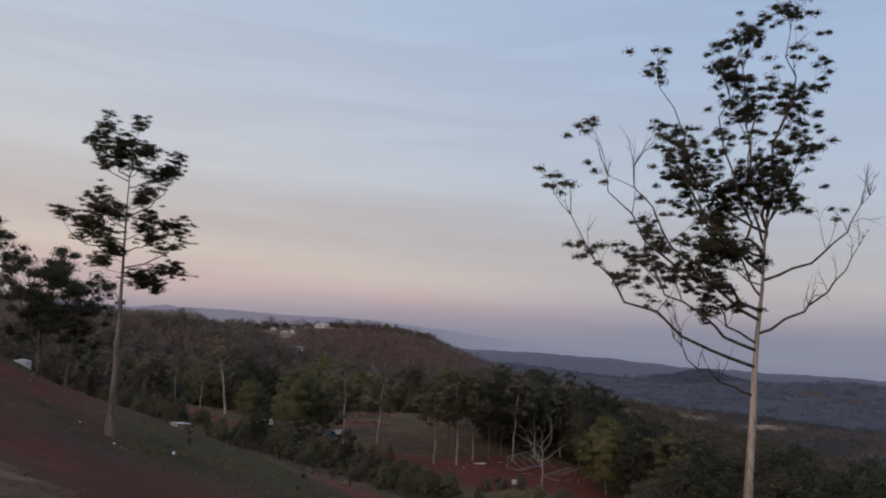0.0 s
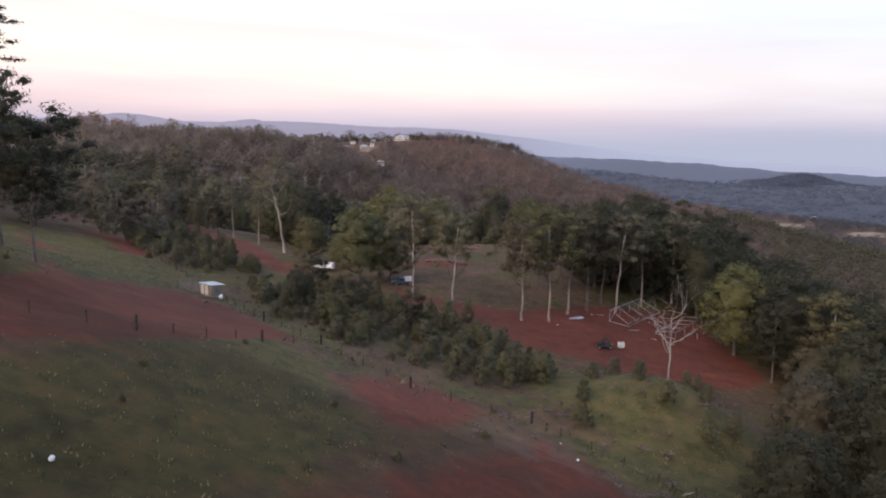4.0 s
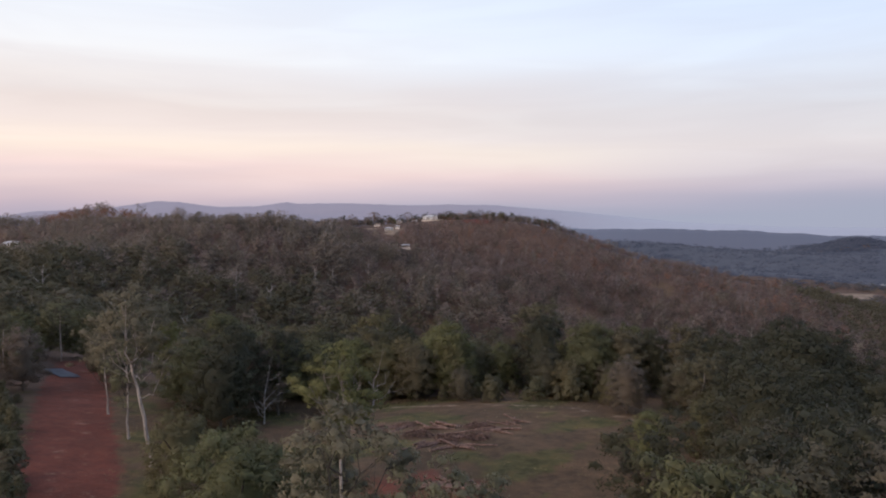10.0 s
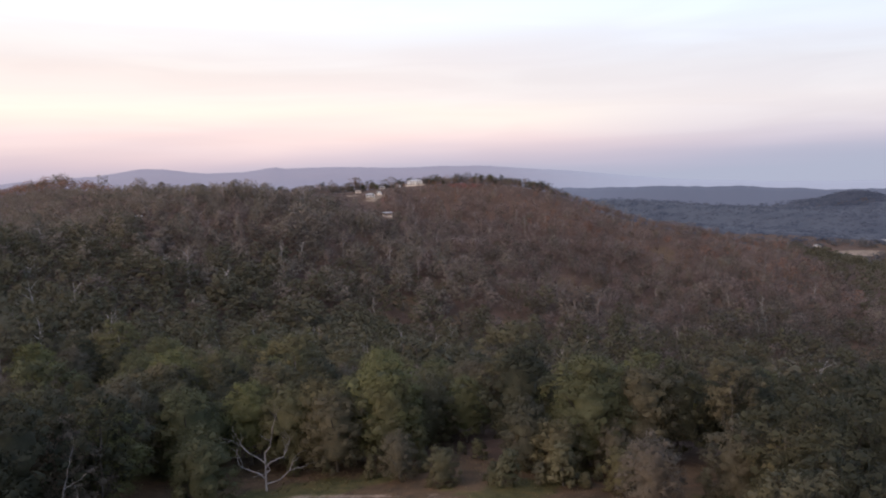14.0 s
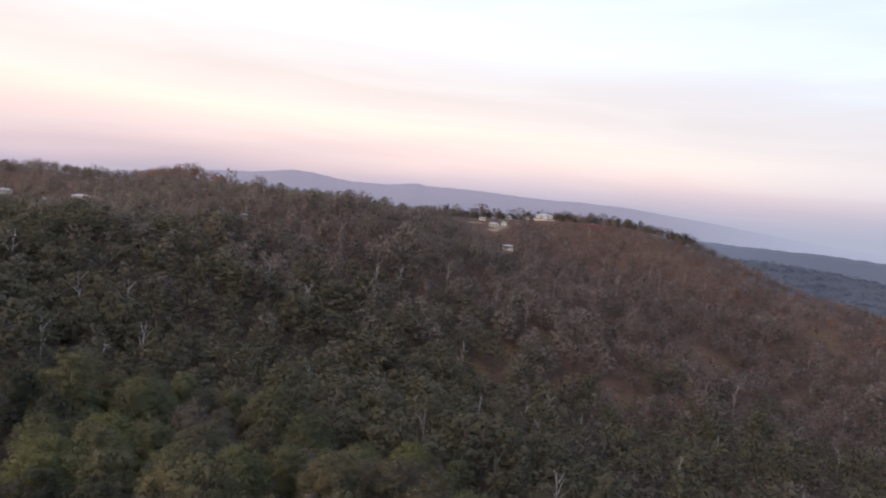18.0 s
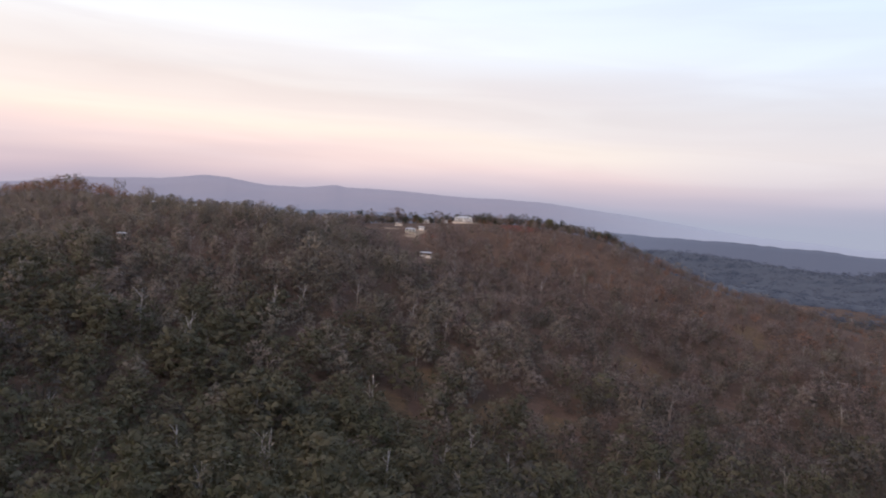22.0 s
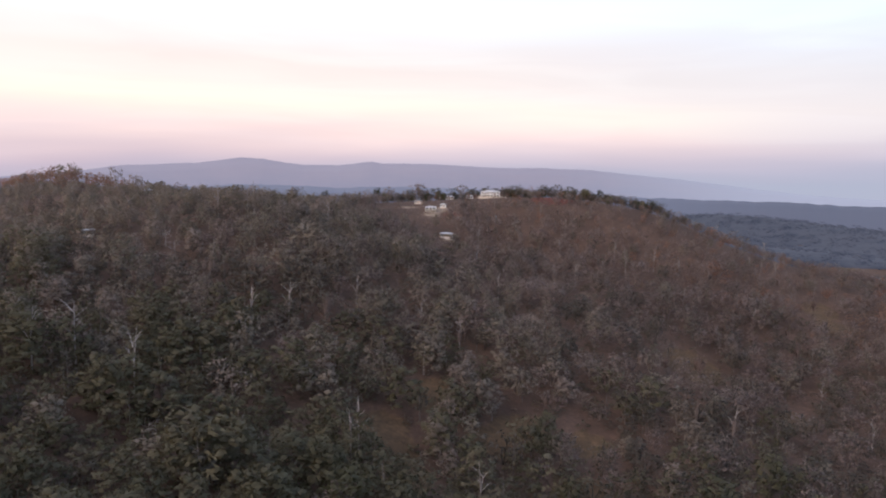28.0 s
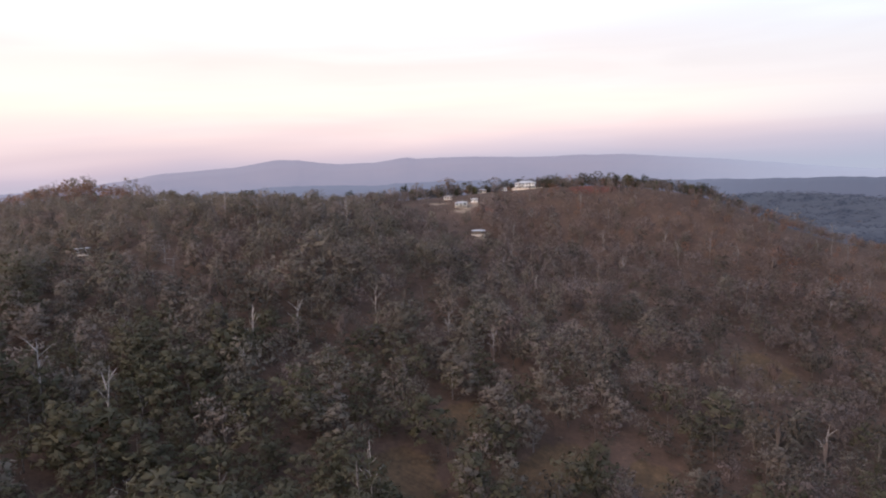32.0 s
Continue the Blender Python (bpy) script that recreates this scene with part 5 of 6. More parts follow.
def stems(name, label, x, y, h, mat, seed, limbs=4):
    rng = np.random.default_rng(seed)
    vs, fs, base = [], [], 0
    z = ground(x, y)
    pick = rng.integers(0, 4, len(x))
    for k in range(4):
        w, f = stick_pattern(seed * 10 + k, limbs)
        sel = pick == k
        n = int(sel.sum())
        if not n:
            continue
        a, hh = rng.uniform(0, 6.283, n), h[sel] * rng.uniform(0.7, 1.15, n)
        c, s = np.cos(a)[:, None], np.sin(a)[:, None]
        v = np.stack([(w[None, :, 0] * c - w[None, :, 1] * s) * hh[:, None] + x[sel][:, None], (w[None, :, 0] * s + w[None, :, 1] * c) * hh[:, None] + y[sel][:, None], w[None, :, 2] * hh[:, None] + z[sel][:, None]], 2)
        vs.append(v.reshape(-1, 3))
        fs.append((f[None] + (np.arange(n) * len(w))[:, None, None]).reshape(-1, 4) + base)
        base += n * len(w)
    me = mesh_of(name, np.concatenate(vs), np.concatenate(fs), mat)
    return tagged(new(name, me), label, "trees", kind="stuff")


def jitter(x0, x1, y0, y1, gap, seed):
    """An uneven lattice of places."""
    rng = np.random.default_rng(seed)
    gx, gy = np.meshgrid(np.arange(x0, x1, gap), np.arange(y0, y1, gap))
    return gx.ravel() + rng.uniform(-0.5, 0.5, gx.size) * gap * 1.1, gy.ravel() + rng.uniform(-0.5, 0.5, gx.size) * gap * 1.1, rng


def cleared(x, y):
    c = np.zeros(len(x))
    for cx, cy, cr in CLEARINGS + [(a, b, r * 0.85) for a, b, r in TERRACES]:
        c = np.maximum(c, 1 - step(cr * 0.7, cr * 1.05, np.hypot(x - cx, (y - cy) * 0.8)))
    return c


def woods():
    # the hill and the valley in front of it
    x, y, rng = jitter(-860, 240, 335, 1330, 9.8, 3)
    bearing = np.degrees(np.arctan2(x + 15, y - 150))
    ok = (bearing > -58) & (bearing < 34) & (rng.random(len(x)) > cleared(x, y)) & (rng.random(len(x)) < 0.72 + 0.4 * rough(x, y, 16, 31))
    # nothing behind the crest
    ok &= ~((y > 1235) | ((x < -260) & (y > 1225 + 0.5 * (x + 260))) | ((y < 440) & (x > -190) & (x < 90)))
    x, y = x[ok], y[ok]
    # dry country up the slope and to the right, green in the gully and on the near side
    dryness = step(430, 900, y + 0.7 * x + 330 * (rough(x, y, 60, 8) - 0.5) + 90 * (rough(x, y, 21, 12) - 0.5)) * 0.92 * (1 - 0.35 * (1 - step(640, 820, y)))
    dryness = np.maximum(dryness, step(0.62, 0.75, rough(x, y, 38, 9)) * 0.6)
    roll = rng.random(len(x))
    dry = roll < dryness
    crest = (y + 0.42 * x > 985) & (rng.random(len(x)) < 0.32)
    knoll = np.hypot(x + 655, y - 945) < 72
    russet = (knoll & (rng.random(len(x)) < 0.93)) | (crest & dry & (x > -330))
    h = (12 + 7 * rng.random(len(x)) + 3 * (1 - dryness)) * (1 - 0.45 * step(300, 420, -x) * step(600, 800, y)) * np.where(knoll, 1.6, 1.0)
    h = h * (1 - 0.28 * step(1010, 1090, y) * step(-262, -225, x)) * (0.7 + 0.6 * rough(x, y, 19, 33))
    # lower growth in front of the houses
    for hx, hy in ((-254, 1170), (-290, 1074), (-283, 1092), (-247, 1003), (-316, 1104), (-300, 1160), (-600, 755), (-628, 737), (-492, 955), (-521, 926)):
        h = h * (1 - 0.6 * (np.hypot((x - hx) / 26, (y - hy + 32) / 48) < 1) * (h > 7))
    stick = rng.random(len(x))
    green = ~dry & ~russet
    # near green trees take the gully colour, farther ones the haze-lightened hill colour
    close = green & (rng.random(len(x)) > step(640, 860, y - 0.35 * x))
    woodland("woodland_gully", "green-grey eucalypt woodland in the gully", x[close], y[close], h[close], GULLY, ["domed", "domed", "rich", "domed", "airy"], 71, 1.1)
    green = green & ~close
    woodland("woodland_green", "green-grey eucalypt woodland on the hill", x[green], y[green], h[green], HAZED_HILL_WOODS, ["domed", "airy", "domed", "airy"], 61)
    d = dry & ~russet
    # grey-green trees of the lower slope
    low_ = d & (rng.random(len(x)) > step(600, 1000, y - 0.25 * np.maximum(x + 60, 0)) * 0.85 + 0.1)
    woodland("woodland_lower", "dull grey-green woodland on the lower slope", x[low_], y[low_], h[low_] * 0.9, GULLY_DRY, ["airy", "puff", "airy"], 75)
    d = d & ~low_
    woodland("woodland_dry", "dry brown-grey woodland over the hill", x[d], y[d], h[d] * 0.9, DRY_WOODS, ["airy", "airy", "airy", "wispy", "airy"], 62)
    woodland("woodland_russet", "russet-tinged trees along the hill crest", x[russet], y[russet], h[russet] * 0.75, RED_WOODS, ["airy", "airy", "puff"], 63)
    # the close growth along the crest, behind and beside the houses
    rng3 = np.random.default_rng(17)
    cx = rng3.uniform(-365, -50, 330)
    cy = 1186 + np.where(cx < -290, (cx + 290) * 0.35, 0.0) + rng3.uniform(-14, 16, 330)
    free = (np.hypot(cx + 254, cy - 1170) > 15) & ~((cx > -200) & (cx < -155) & (cy < 1180)) & (rng3.random(330) < 0.35 + rough(cx, cy, 9, 41))
    cx, cy = cx[free], cy[free]
    woodland("crest_trees", "grey-green trees and scrub along the hill crest", cx, cy, 5.5 + 9.5 * rng3.random(len(cx)) ** 2, GULLY_DRY, ["puff", "airy", "puff"], 77, 1.15)
    s = stick < 0.22
    stems("woodland_stems", "grey stems showing among the woodland trees", x[s], y[s], h[s] * 1.02, DUSK_BARK, 64, 2)
    s = (stick > 0.4) & (stick < 0.43)
    stems("bare_trees", "pale bare trees standing in the dry woodland", x[s], y[s], h[s] * 1.3, DEAD_BARK, 65, 6)
    # undergrowth that closes the ground
    ux, uy, rng2 = jitter(-500, 200, 335, 1000, 11, 4)
    b = np.degrees(np.arctan2(ux + 15, uy - 150))
    ok = (b > -50) & (b < 30) & (rng2.random(len(ux)) > cleared(ux, uy) * 0.85)
    ux, uy = ux[ok], uy[ok]
    near_dark = uy + 0.25 * ux < 640
    for where, name, label, mat, seed in ((~near_dark, "undergrowth", "dry grey-brown scrub under the woodland", WOODS, 66), (near_dark, "gully_undergrowth", "dark green scrub under the gully trees", GULLY, 74)):
        woodland(name, label, ux[where], uy[where], 2.2 + 2.2 * rng2.random(int(where.sum())), mat, ["low"], seed, 1.3)
    # the left ridge beside the flight, and the flank to the right
    x, y, rng = jitter(-420, -95, 120, 345, 8.0, 5)
    ok = (along(x, y, TRACK, 22, 4) < 0.3) & (x < -100) & (inside(x, y, LAWN, 6) < 0.3) & ~((x > -190) & (y > 210)) & ~((x > -150) & (y < 165)) 
    x, y = x[ok], y[ok]
    woodland("woodland_ridge", "dark green trees along the near ridge", x, y, 11 + 5 * rng.random(len(x)), WOODS, ["puff", "rich", "puff"], 67)
    x, y, rng = jitter(70, 420, 60, 700, 9.0, 6)
    ok = (np.degrees(np.arctan2(x, y + 10)) < 42) & (x > 78) & ~((y > 335) & (x < 240))
    x, y = x[ok], y[ok]
    woodland("woodland_flank", "green-grey trees down the falling flank", x, y, 11 + 4 * rng.random(len(x)), WOODS, ["puff", "rich", "puff"], 68)
    # the valley and the plain
    x, y, rng = jitter(150, 560, 420, 1500, 11.5, 7)
    ok = (np.degrees(np.arctan2(x - 5, y - 60)) < 40) & ~((x < 240) & (y < 1330)) & (rng.random(len(x)) < 0.95)
    ok &= np.min([np.hypot((x - a) * 0.7, y - b) / r for a, b, r in PADDOCKS], axis=0) > 0.9
    x, y = x[ok], y[ok]
    woodland("woodland_valley", "grey-green woodland over the valley side", x, y, 10 + 5 * rng.random(len(x)), GULLY, ["tuft", "tuft", "puff"], 69, 1.15)
    x, y, rng = jitter(100, 1600, 900, 2000, 15, 9)
    b = np.degrees(np.arctan2(x - 5, y - 60))
    ok = (b < 36) & (np.hypot(x, y) < 2030) & ~((x < 560) & (y < 1500)) & (rng.random(len(x)) < 0.35 + 0.75 * step(0.3, 0.55, rough(x, y, 70, 11)))
    ok &= np.min([np.hypot((x - a) * 0.7, y - b_) / r for a, b_, r in PADDOCKS], axis=0) > 0.9
    x, y = x[ok], y[ok]
    woodland("woodland_valley_floor", "hazy grey-green woodland across the valley floor", x, y, 10 + 5 * rng.random(len(x)), HAZY_VALLEY, ["tuft"], 72, 1.5)
    x, y, rng = jitter(-900, 2200, 1900, 4300, 36, 8)
    b = np.degrees(np.arctan2(x - 5, y - 60))
    ok = (b < 34) & (b > -25) & (rng.random(len(x)) < 0.6)
    x, y = x[ok], y[ok]
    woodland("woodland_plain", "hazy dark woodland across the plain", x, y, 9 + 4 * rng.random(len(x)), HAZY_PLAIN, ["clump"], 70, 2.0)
    # the round wooded hill out on the plain
    x, y, rng = jitter(780, 1480, 3270, 3800, 17, 14)
    ok = np.hypot(x - 1130, y - 3620) < 270 * (0.8 + 0.4 * rough(x, y, 80, 15))
    x, y = x[ok], y[ok]
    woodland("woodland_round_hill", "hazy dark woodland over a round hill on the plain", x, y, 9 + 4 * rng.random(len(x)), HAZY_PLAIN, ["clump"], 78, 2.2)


woods()


def grasses():
    """Tufts of dry and green grass over the open slope and along the fence."""
    rng = np.random.default_rng(14)
    x, y = rng.uniform(-110, 55, 60000), rng.uniform(30, 312, 60000)
    zn = zones(x, y)
    keep_ = rng.random(len(x)) < np.clip(0.25 + 0.7 * np.maximum(zn["green"], zn["dry"]) - 0.9 * zn["red"] - 0.85 * inside(x, y, FIELD, 8), 0.0, 1) * (0.35 + 0.9 * rough(x, y, 4, 21))
    x, y = x[keep_], y[keep_]
    n = len(x)
    base = np.stack([x, y, ground(x, y)], 1)
    vs = []
    tall = rng.uniform(0.1, 0.26, n) * (0.6 + 0.8 * rough(x, y, 6, 22)) * (1 + 0.9 * along(x, y, FENCE, 3, 2))
    for k in range(3):
        a = rng.uniform(0, 6.283, n)
        side = np.stack([np.cos(a), np.sin(a), np.zeros(n)], 1) * (tall * 0.3)[:, None]
        lean_ = np.stack([rng.normal(0, 0.4, n), rng.normal(0, 0.4, n), np.ones(n)], 1) * tall[:, None]
        off = np.stack([rng.normal(0, 0.3, n), rng.normal(0, 0.3, n), np.full(n, 0.02)], 1)
        vs.append(np.stack([base + off - side, base + off + side, base + off + lean_], 1))
    v = np.concatenate(vs).reshape(-1, 3)
    tint = np.repeat(np.tile(np.clip(rough(x, y, 11, 23) + rng.normal(0, 0.18, n), 0, 0.99), 3), 3)
    me = mesh_of("grass", v, np.arange(len(v)).reshape(-1, 3), STRAW, facing=np.array([0, 0, 1.0]) + np.random.default_rng(3).normal(0, 0.3, v.shape), tint=tint)
    tagged(new("grass", me), "tussocks of dry and green grass over the slope", "grass", kind="stuff")
    # low scrub along the fence, the thicket's edge and the slope
    x, y = rng.uniform(-90, 50, 2600), rng.uniform(48, 215, 2600)
    zn = zones(x, y)
    edge = along(x, y, FENCE, 18, 10) * 0.8 + inside(x, y, [(-62, 176), (-45, 140), (10, 126), (28, 128), (10, 160), (-30, 186)], 8) * 0.7
    keep_ = (rng.random(len(x)) < edge) & (zn["red"] < 0.5)
    x, y = x[keep_], y[keep_]
    woodland("scrub", "low brown and grey-green scrub on the slope", x, y, rng.uniform(0.3, 1.0, len(x)), DRY_WOODS, ["low"], 73, 1.3)


grasses()

# ---- the farm yard ----
def steel_frame(a, b, c, d, up, down, mat=STEEL):
    """Half-built shed: long doubled beams a-b at the height up and c-d at the height down, joined by slanting rafters."""
    z = min(high(q[0], q[1]) for q in (a, b, c, d))
    o = Vector(((a[0] + d[0]) / 2, (a[1] + d[1]) / 2, z))
    ob = thing("steel_shed_frame", "half-built galvanised steel shed frame on red soil", "frame", Matrix.Translation(o), "shed frames in the yard")

    def at(q, h):
        return Vector((q[0], q[1], high(q[0], q[1]) + h)) - o

    for p, q, h in ((a, b, up), (c, d, down)):
        bm = fresh()
        s, e = at(p, h), at(q, h)
        for off in (0, 0.28):
            bar(bm, s - Vector((0, 0, off)), e - Vector((0, 0, off)), 0.085, 0.075)
        n = 9
        for k in range(n):
            u, v = s.lerp(e, k / n), s.lerp(e, (k + 0.5) / n)
            bar(bm, u, v - Vector((0, 0, 0.28)), 0.05)
            bar(bm, v - Vector((0, 0, 0.28)), s.lerp(e, (k + 1) / n), 0.05)
        part("beam", bm, mat, ob)
        for k in range(4 if h > 1 else 0):
            u = k / 3
            x, y = p[0] + (q[0] - p[0]) * u, p[1] + (q[1] - p[1]) * u
            top = s.lerp(e, u) - Vector((0, 0, 0.2))
            part("post", bar(fresh(), Vector((x, y, high(x, y) - 0.3)) - o, top, 0.1), mat, ob)
    for k in range(5):
        u = k / 4
        p1 = at(a, up).lerp(at(b, up), u)
        p2 = at(c, down).lerp(at(d, down), u)
        part("rafter", bar(fresh(), p1, p2, 0.075, 0.1), mat, ob)
    # a brace and a sill lying on the ground
    part("brace", bar(fresh(), at(a, 0.1), at(a, up).lerp(at(b, up), 0.3), 0.08), mat, ob)
    part("sill", bar(fresh(), at(a, 0.08), at(c, 0.08), 0.12), mat, ob)
    return ob


steel_frame((14.3, 196), (22.0, 210.5), (18.6, 195), (27.2, 211), 2.7, 0.5)
steel_frame((24.1, 194.5), (33.0, 212), (28.2, 193.6), (36.8, 210.8), 0.5, 1.7)


def loose_beam(x, y, turn, length, lift=0.06):
    bm = fresh()
    for off in (-0.06, 0.06):
        box(bm, (-length / 2, off - 0.03, -0.05), (length / 2, off + 0.03, 0.05))
    box(bm, (-length / 2, -0.09, -0.012), (length / 2, 0.09, 0.012))
    z = high(x, y)
    me = part("steel_beam", bm, STEEL)
    me.matrix_basis = pose(x, y, z + lift, 0, 0, turn)
    tagged(me, "loose galvanised steel beam lying on red soil", "beam", "loose beams in the yard")


for x, y, turn, length in ((20, 200, 62, 7), (23, 204, 20, 5), (30, 216, -35, 9), (31.5, 198, 55, 6), (19, 193, 12, 3), (26, 188, 40, 4), (22.5, 190, -30, 3), (34, 200, 80, 5), (28.5, 203, 58, 8), (12, 199, 5, 2.6), (27, 208, -20, 4), (37, 206, 66, 6)):
    loose_beam(x, y, turn, length)


def sheet_stack(x, y, turn):
    """Roofing sheets stacked aslant on two bearers."""
    ob = thing("sheet_stack", "small stack of pale roofing sheets on timber bearers", "metal sheets", pose(x, y, high(x, y), 0, 0, turn))
    for s in (-1, 1):
        part("bearer", box(fresh(), (s * 1.0 - 0.06, -0.7, -0.1), (s * 1.0 + 0.06, 0.7, 0.2)), TIMBER, ob)
    for k in range(5):
        bm = fresh()
        for j in range(8):
            y0 = -0.6 + j * 0.15 + 0.02 * k
            box(bm, (-1.7 + 0.06 * k, y0, 0.2 + 0.04 * k + (0.012 if j % 2 else 0)), (1.7 + 0.1 * k, y0 + 0.15, 0.225 + 0.04 * k + (0.012 if j % 2 else 0)))
        part("sheet", bm, SHEET, ob)
    return ob


sheet_stack(6.7, 192.5, 35)


def wheel(ob, x, y, r, w, rim=STEEL):
    tyre = fresh()
    bmesh.ops.create_cone(tyre, cap_ends=True, segments=20, radius1=r, radius2=r, depth=w, matrix=Matrix.Translation((x, y, r)) @ Matrix.Rotation(radians(90), 4, "X"))
    bevelled(tyre, r * 0.12, 2)
    t = part("wheel", tyre, BLACK, ob)
    hub = fresh()
    bmesh.ops.create_cone(hub, cap_ends=True, segments=14, radius1=r * 0.55, radius2=r * 0.5, depth=w * 1.06, matrix=Matrix.Translation((x, y, r)) @ Matrix.Rotation(radians(90), 4, "X"))
    part("rim", hub, rim, t)


def loft(stations):
    """A body through cross-sections (x, half width, floor, top)."""
    bm, rings = fresh(), []
    for x, w, lo, hi in stations:
        rings.append([bm.verts.new((x, s * w, z)) for s, z in ((-1, lo), (-1.0, (lo + hi) / 2), (-0.86, hi), (0.86, hi), (1.0, (lo + hi) / 2), (1, lo))])
    for r0, r1 in zip(rings, rings[1:]):
        for k in range(6):
            bm.faces.new((r0[k], r0[(k + 1) % 6], r1[(k + 1) % 6], r1[k]))
    bm.faces.new(rings[0][::-1])
    bm.faces.new(rings[-1])
    bmesh.ops.recalc_face_normals(bm, faces=bm.faces)
    return bm


def buggy(x, y, turn):
    """Dark side-by-side farm buggy with a tray."""
    ob = thing("farm_buggy", "dark side-by-side farm buggy with roll cage, parked on red soil", "vehicle", pose(x, y, high(x, y), 0, 0, turn))
    part("body", bevelled(loft([(-1.5, 0.62, 0.45, 0.85), (-0.4, 0.68, 0.35, 0.9), (0.5, 0.68, 0.35, 0.85), (1.0, 0.66, 0.4, 0.95), (1.5, 0.5, 0.5, 0.8)]), 0.04), DARK_PAINT, ob)
    part("tray", bevelled(box(fresh(), (-1.55, -0.7, 0.85), (-0.45, 0.7, 1.12)), 0.03), BLACK, ob)
    for s in (-1, 1):
        bm = fresh()
        pts = [(-0.45, s * 0.66, 0.85), (-0.4, s * 0.62, 1.85), (0.55, s * 0.62, 1.82), (1.0, s * 0.66, 0.95)]
        for p, q in zip(pts, pts[1:]):
            rod(bm, p, q, 0.035)
        part("roll_cage", bm, BLACK, ob)
        part("headlight", bevelled(box(fresh(), (1.4, s * 0.38 - 0.09, 0.66), (1.53, s * 0.38 + 0.09, 0.78)), 0.02), WHITE, ob, "pale headlight")
    part("roof", bevelled(box(fresh(), (-0.5, -0.66, 1.84), (0.62, 0.66, 1.9)), 0.02), DARK_PAINT, ob)
    part("seat", bevelled(box(fresh(), (-0.35, -0.6, 0.85), (0.1, 0.6, 1.0)), 0.04), BLACK, ob)
    part("backrest", bevelled(box(fresh(), (-0.42, -0.6, 0.95), (-0.28, 0.6, 1.45)), 0.04), BLACK, ob)
    for wx in (-1.05, 1.05):
        for wy in (-0.62, 0.62):
            wheel(ob, wx, wy, 0.34, 0.26)
    return ob


buggy(12.2, 177, 10)


def cube_tank(x, y, turn):
    """White plastic liquid container in a cage."""
    ob = thing("water_container", "white plastic cube water container in a steel cage", "container", pose(x, y, high(x, y), 0, 0, turn))
    part("tank", bevelled(box(fresh(), (-0.56, -0.48, 0.16), (0.56, 0.48, 1.12)), 0.07, 2), PLASTIC, ob)
    part("pallet", bevelled(box(fresh(), (-0.6, -0.5, -0.05), (0.6, 0.5, 0.14)), 0.015), TIMBER, ob)
    part("lid", rod(fresh(), (0, 0, 1.1), (0, 0, 1.18), 0.13), BLACK, ob)
    for k in range(5):
        u = -0.58 + 0.29 * k
        bm = fresh()
        for s in (-1, 1):
            bar(bm, (u, s * 0.5, 0.12), (u, s * 0.5, 1.14), 0.025)
        bar(bm, (u, -0.5, 1.14), (u, 0.5, 1.14), 0.025)
        part("cage_hoop", bm, STEEL, ob)
    for z in (0.4, 0.7, 1.0):
        bm = fresh()
        for s in (-1, 1):
            bar(bm, (-0.6, s * 0.51, z), (0.6, s * 0.51, z), 0.025)
            bar(bm, (s * 0.6, -0.51, z), (s * 0.6, 0.51, z), 0.025)
        part("cage_band", bm, STEEL, ob)


cube_tank(15.6, 179.6, 15)


def utility(x, y, turn, paint, canopy, label):
    """A work utility with a canopy over its tray."""
    ob = thing("utility_vehicle", label, "car", pose(x, y, high(x, y), 0, 0, turn))
    part("body", bevelled(loft([(-2.55, 0.82, 0.5, 0.95), (-0.4, 0.86, 0.42, 1.05), (0.0, 0.87, 0.42, 1.08), (1.1, 0.87, 0.42, 1.08), (1.5, 0.84, 0.42, 1.02), (2.35, 0.8, 0.46, 0.92), (2.55, 0.7, 0.5, 0.72)]), 0.05, 2), paint, ob)
    part("cab", bevelled(loft([(-0.45, 0.78, 1.02, 1.6), (-0.3, 0.74, 1.02, 1.74), (0.7, 0.72, 1.02, 1.74), (1.35, 0.8, 1.02, 1.12)]), 0.05, 2), paint, ob)
    part("windscreen", bevelled(bar(fresh(), (0.78, 0, 1.66), (1.3, 0, 1.14), 1.3, 0.02), 0.005), GLASS, ob)
    for s in (-1, 1):
        part("side_window", bevelled(box(fresh(), (-0.25, s * 0.775 - 0.012, 1.16), (0.72, s * 0.775 + 0.012, 1.58)), 0.006), GLASS, ob)
        part("headlight", bevelled(box(fresh(), (2.42, s * 0.6 - 0.13, 0.68), (2.53, s * 0.6 + 0.13, 0.82)), 0.02), WHITE, ob, "pale headlight")
        part("mirror", bevelled(box(fresh(), (0.85, s * 0.95 - 0.08, 1.12), (0.95, s * 0.95 + 0.08, 1.3)), 0.02), BLACK, ob)
    part("canopy", bevelled(loft([(-2.5, 0.84, 0.95, 1.78), (-2.4, 0.82, 0.95, 1.9), (-0.6, 0.82, 0.95, 1.9), (-0.5, 0.84, 0.95, 1.8)]), 0.04), canopy, ob, "pale tray canopy")
    part("bumper", bevelled(box(fresh(), (2.5, -0.8, 0.42), (2.64, 0.8, 0.62)), 0.03), BLACK, ob)
    for wx in (-1.6, 1.6):
        for wy in (-0.78, 0.78):
            wheel(ob, wx, wy, 0.38, 0.24)
    return ob


utility(-34.2, 201.5, 205, BLUE_PAINT, SHEET, "dark blue utility with a pale canopy, parked under gum trees")


utility(-56.5, 210, 172, WHITE, WHITE, "white utility with a canopy, parked among the trees")


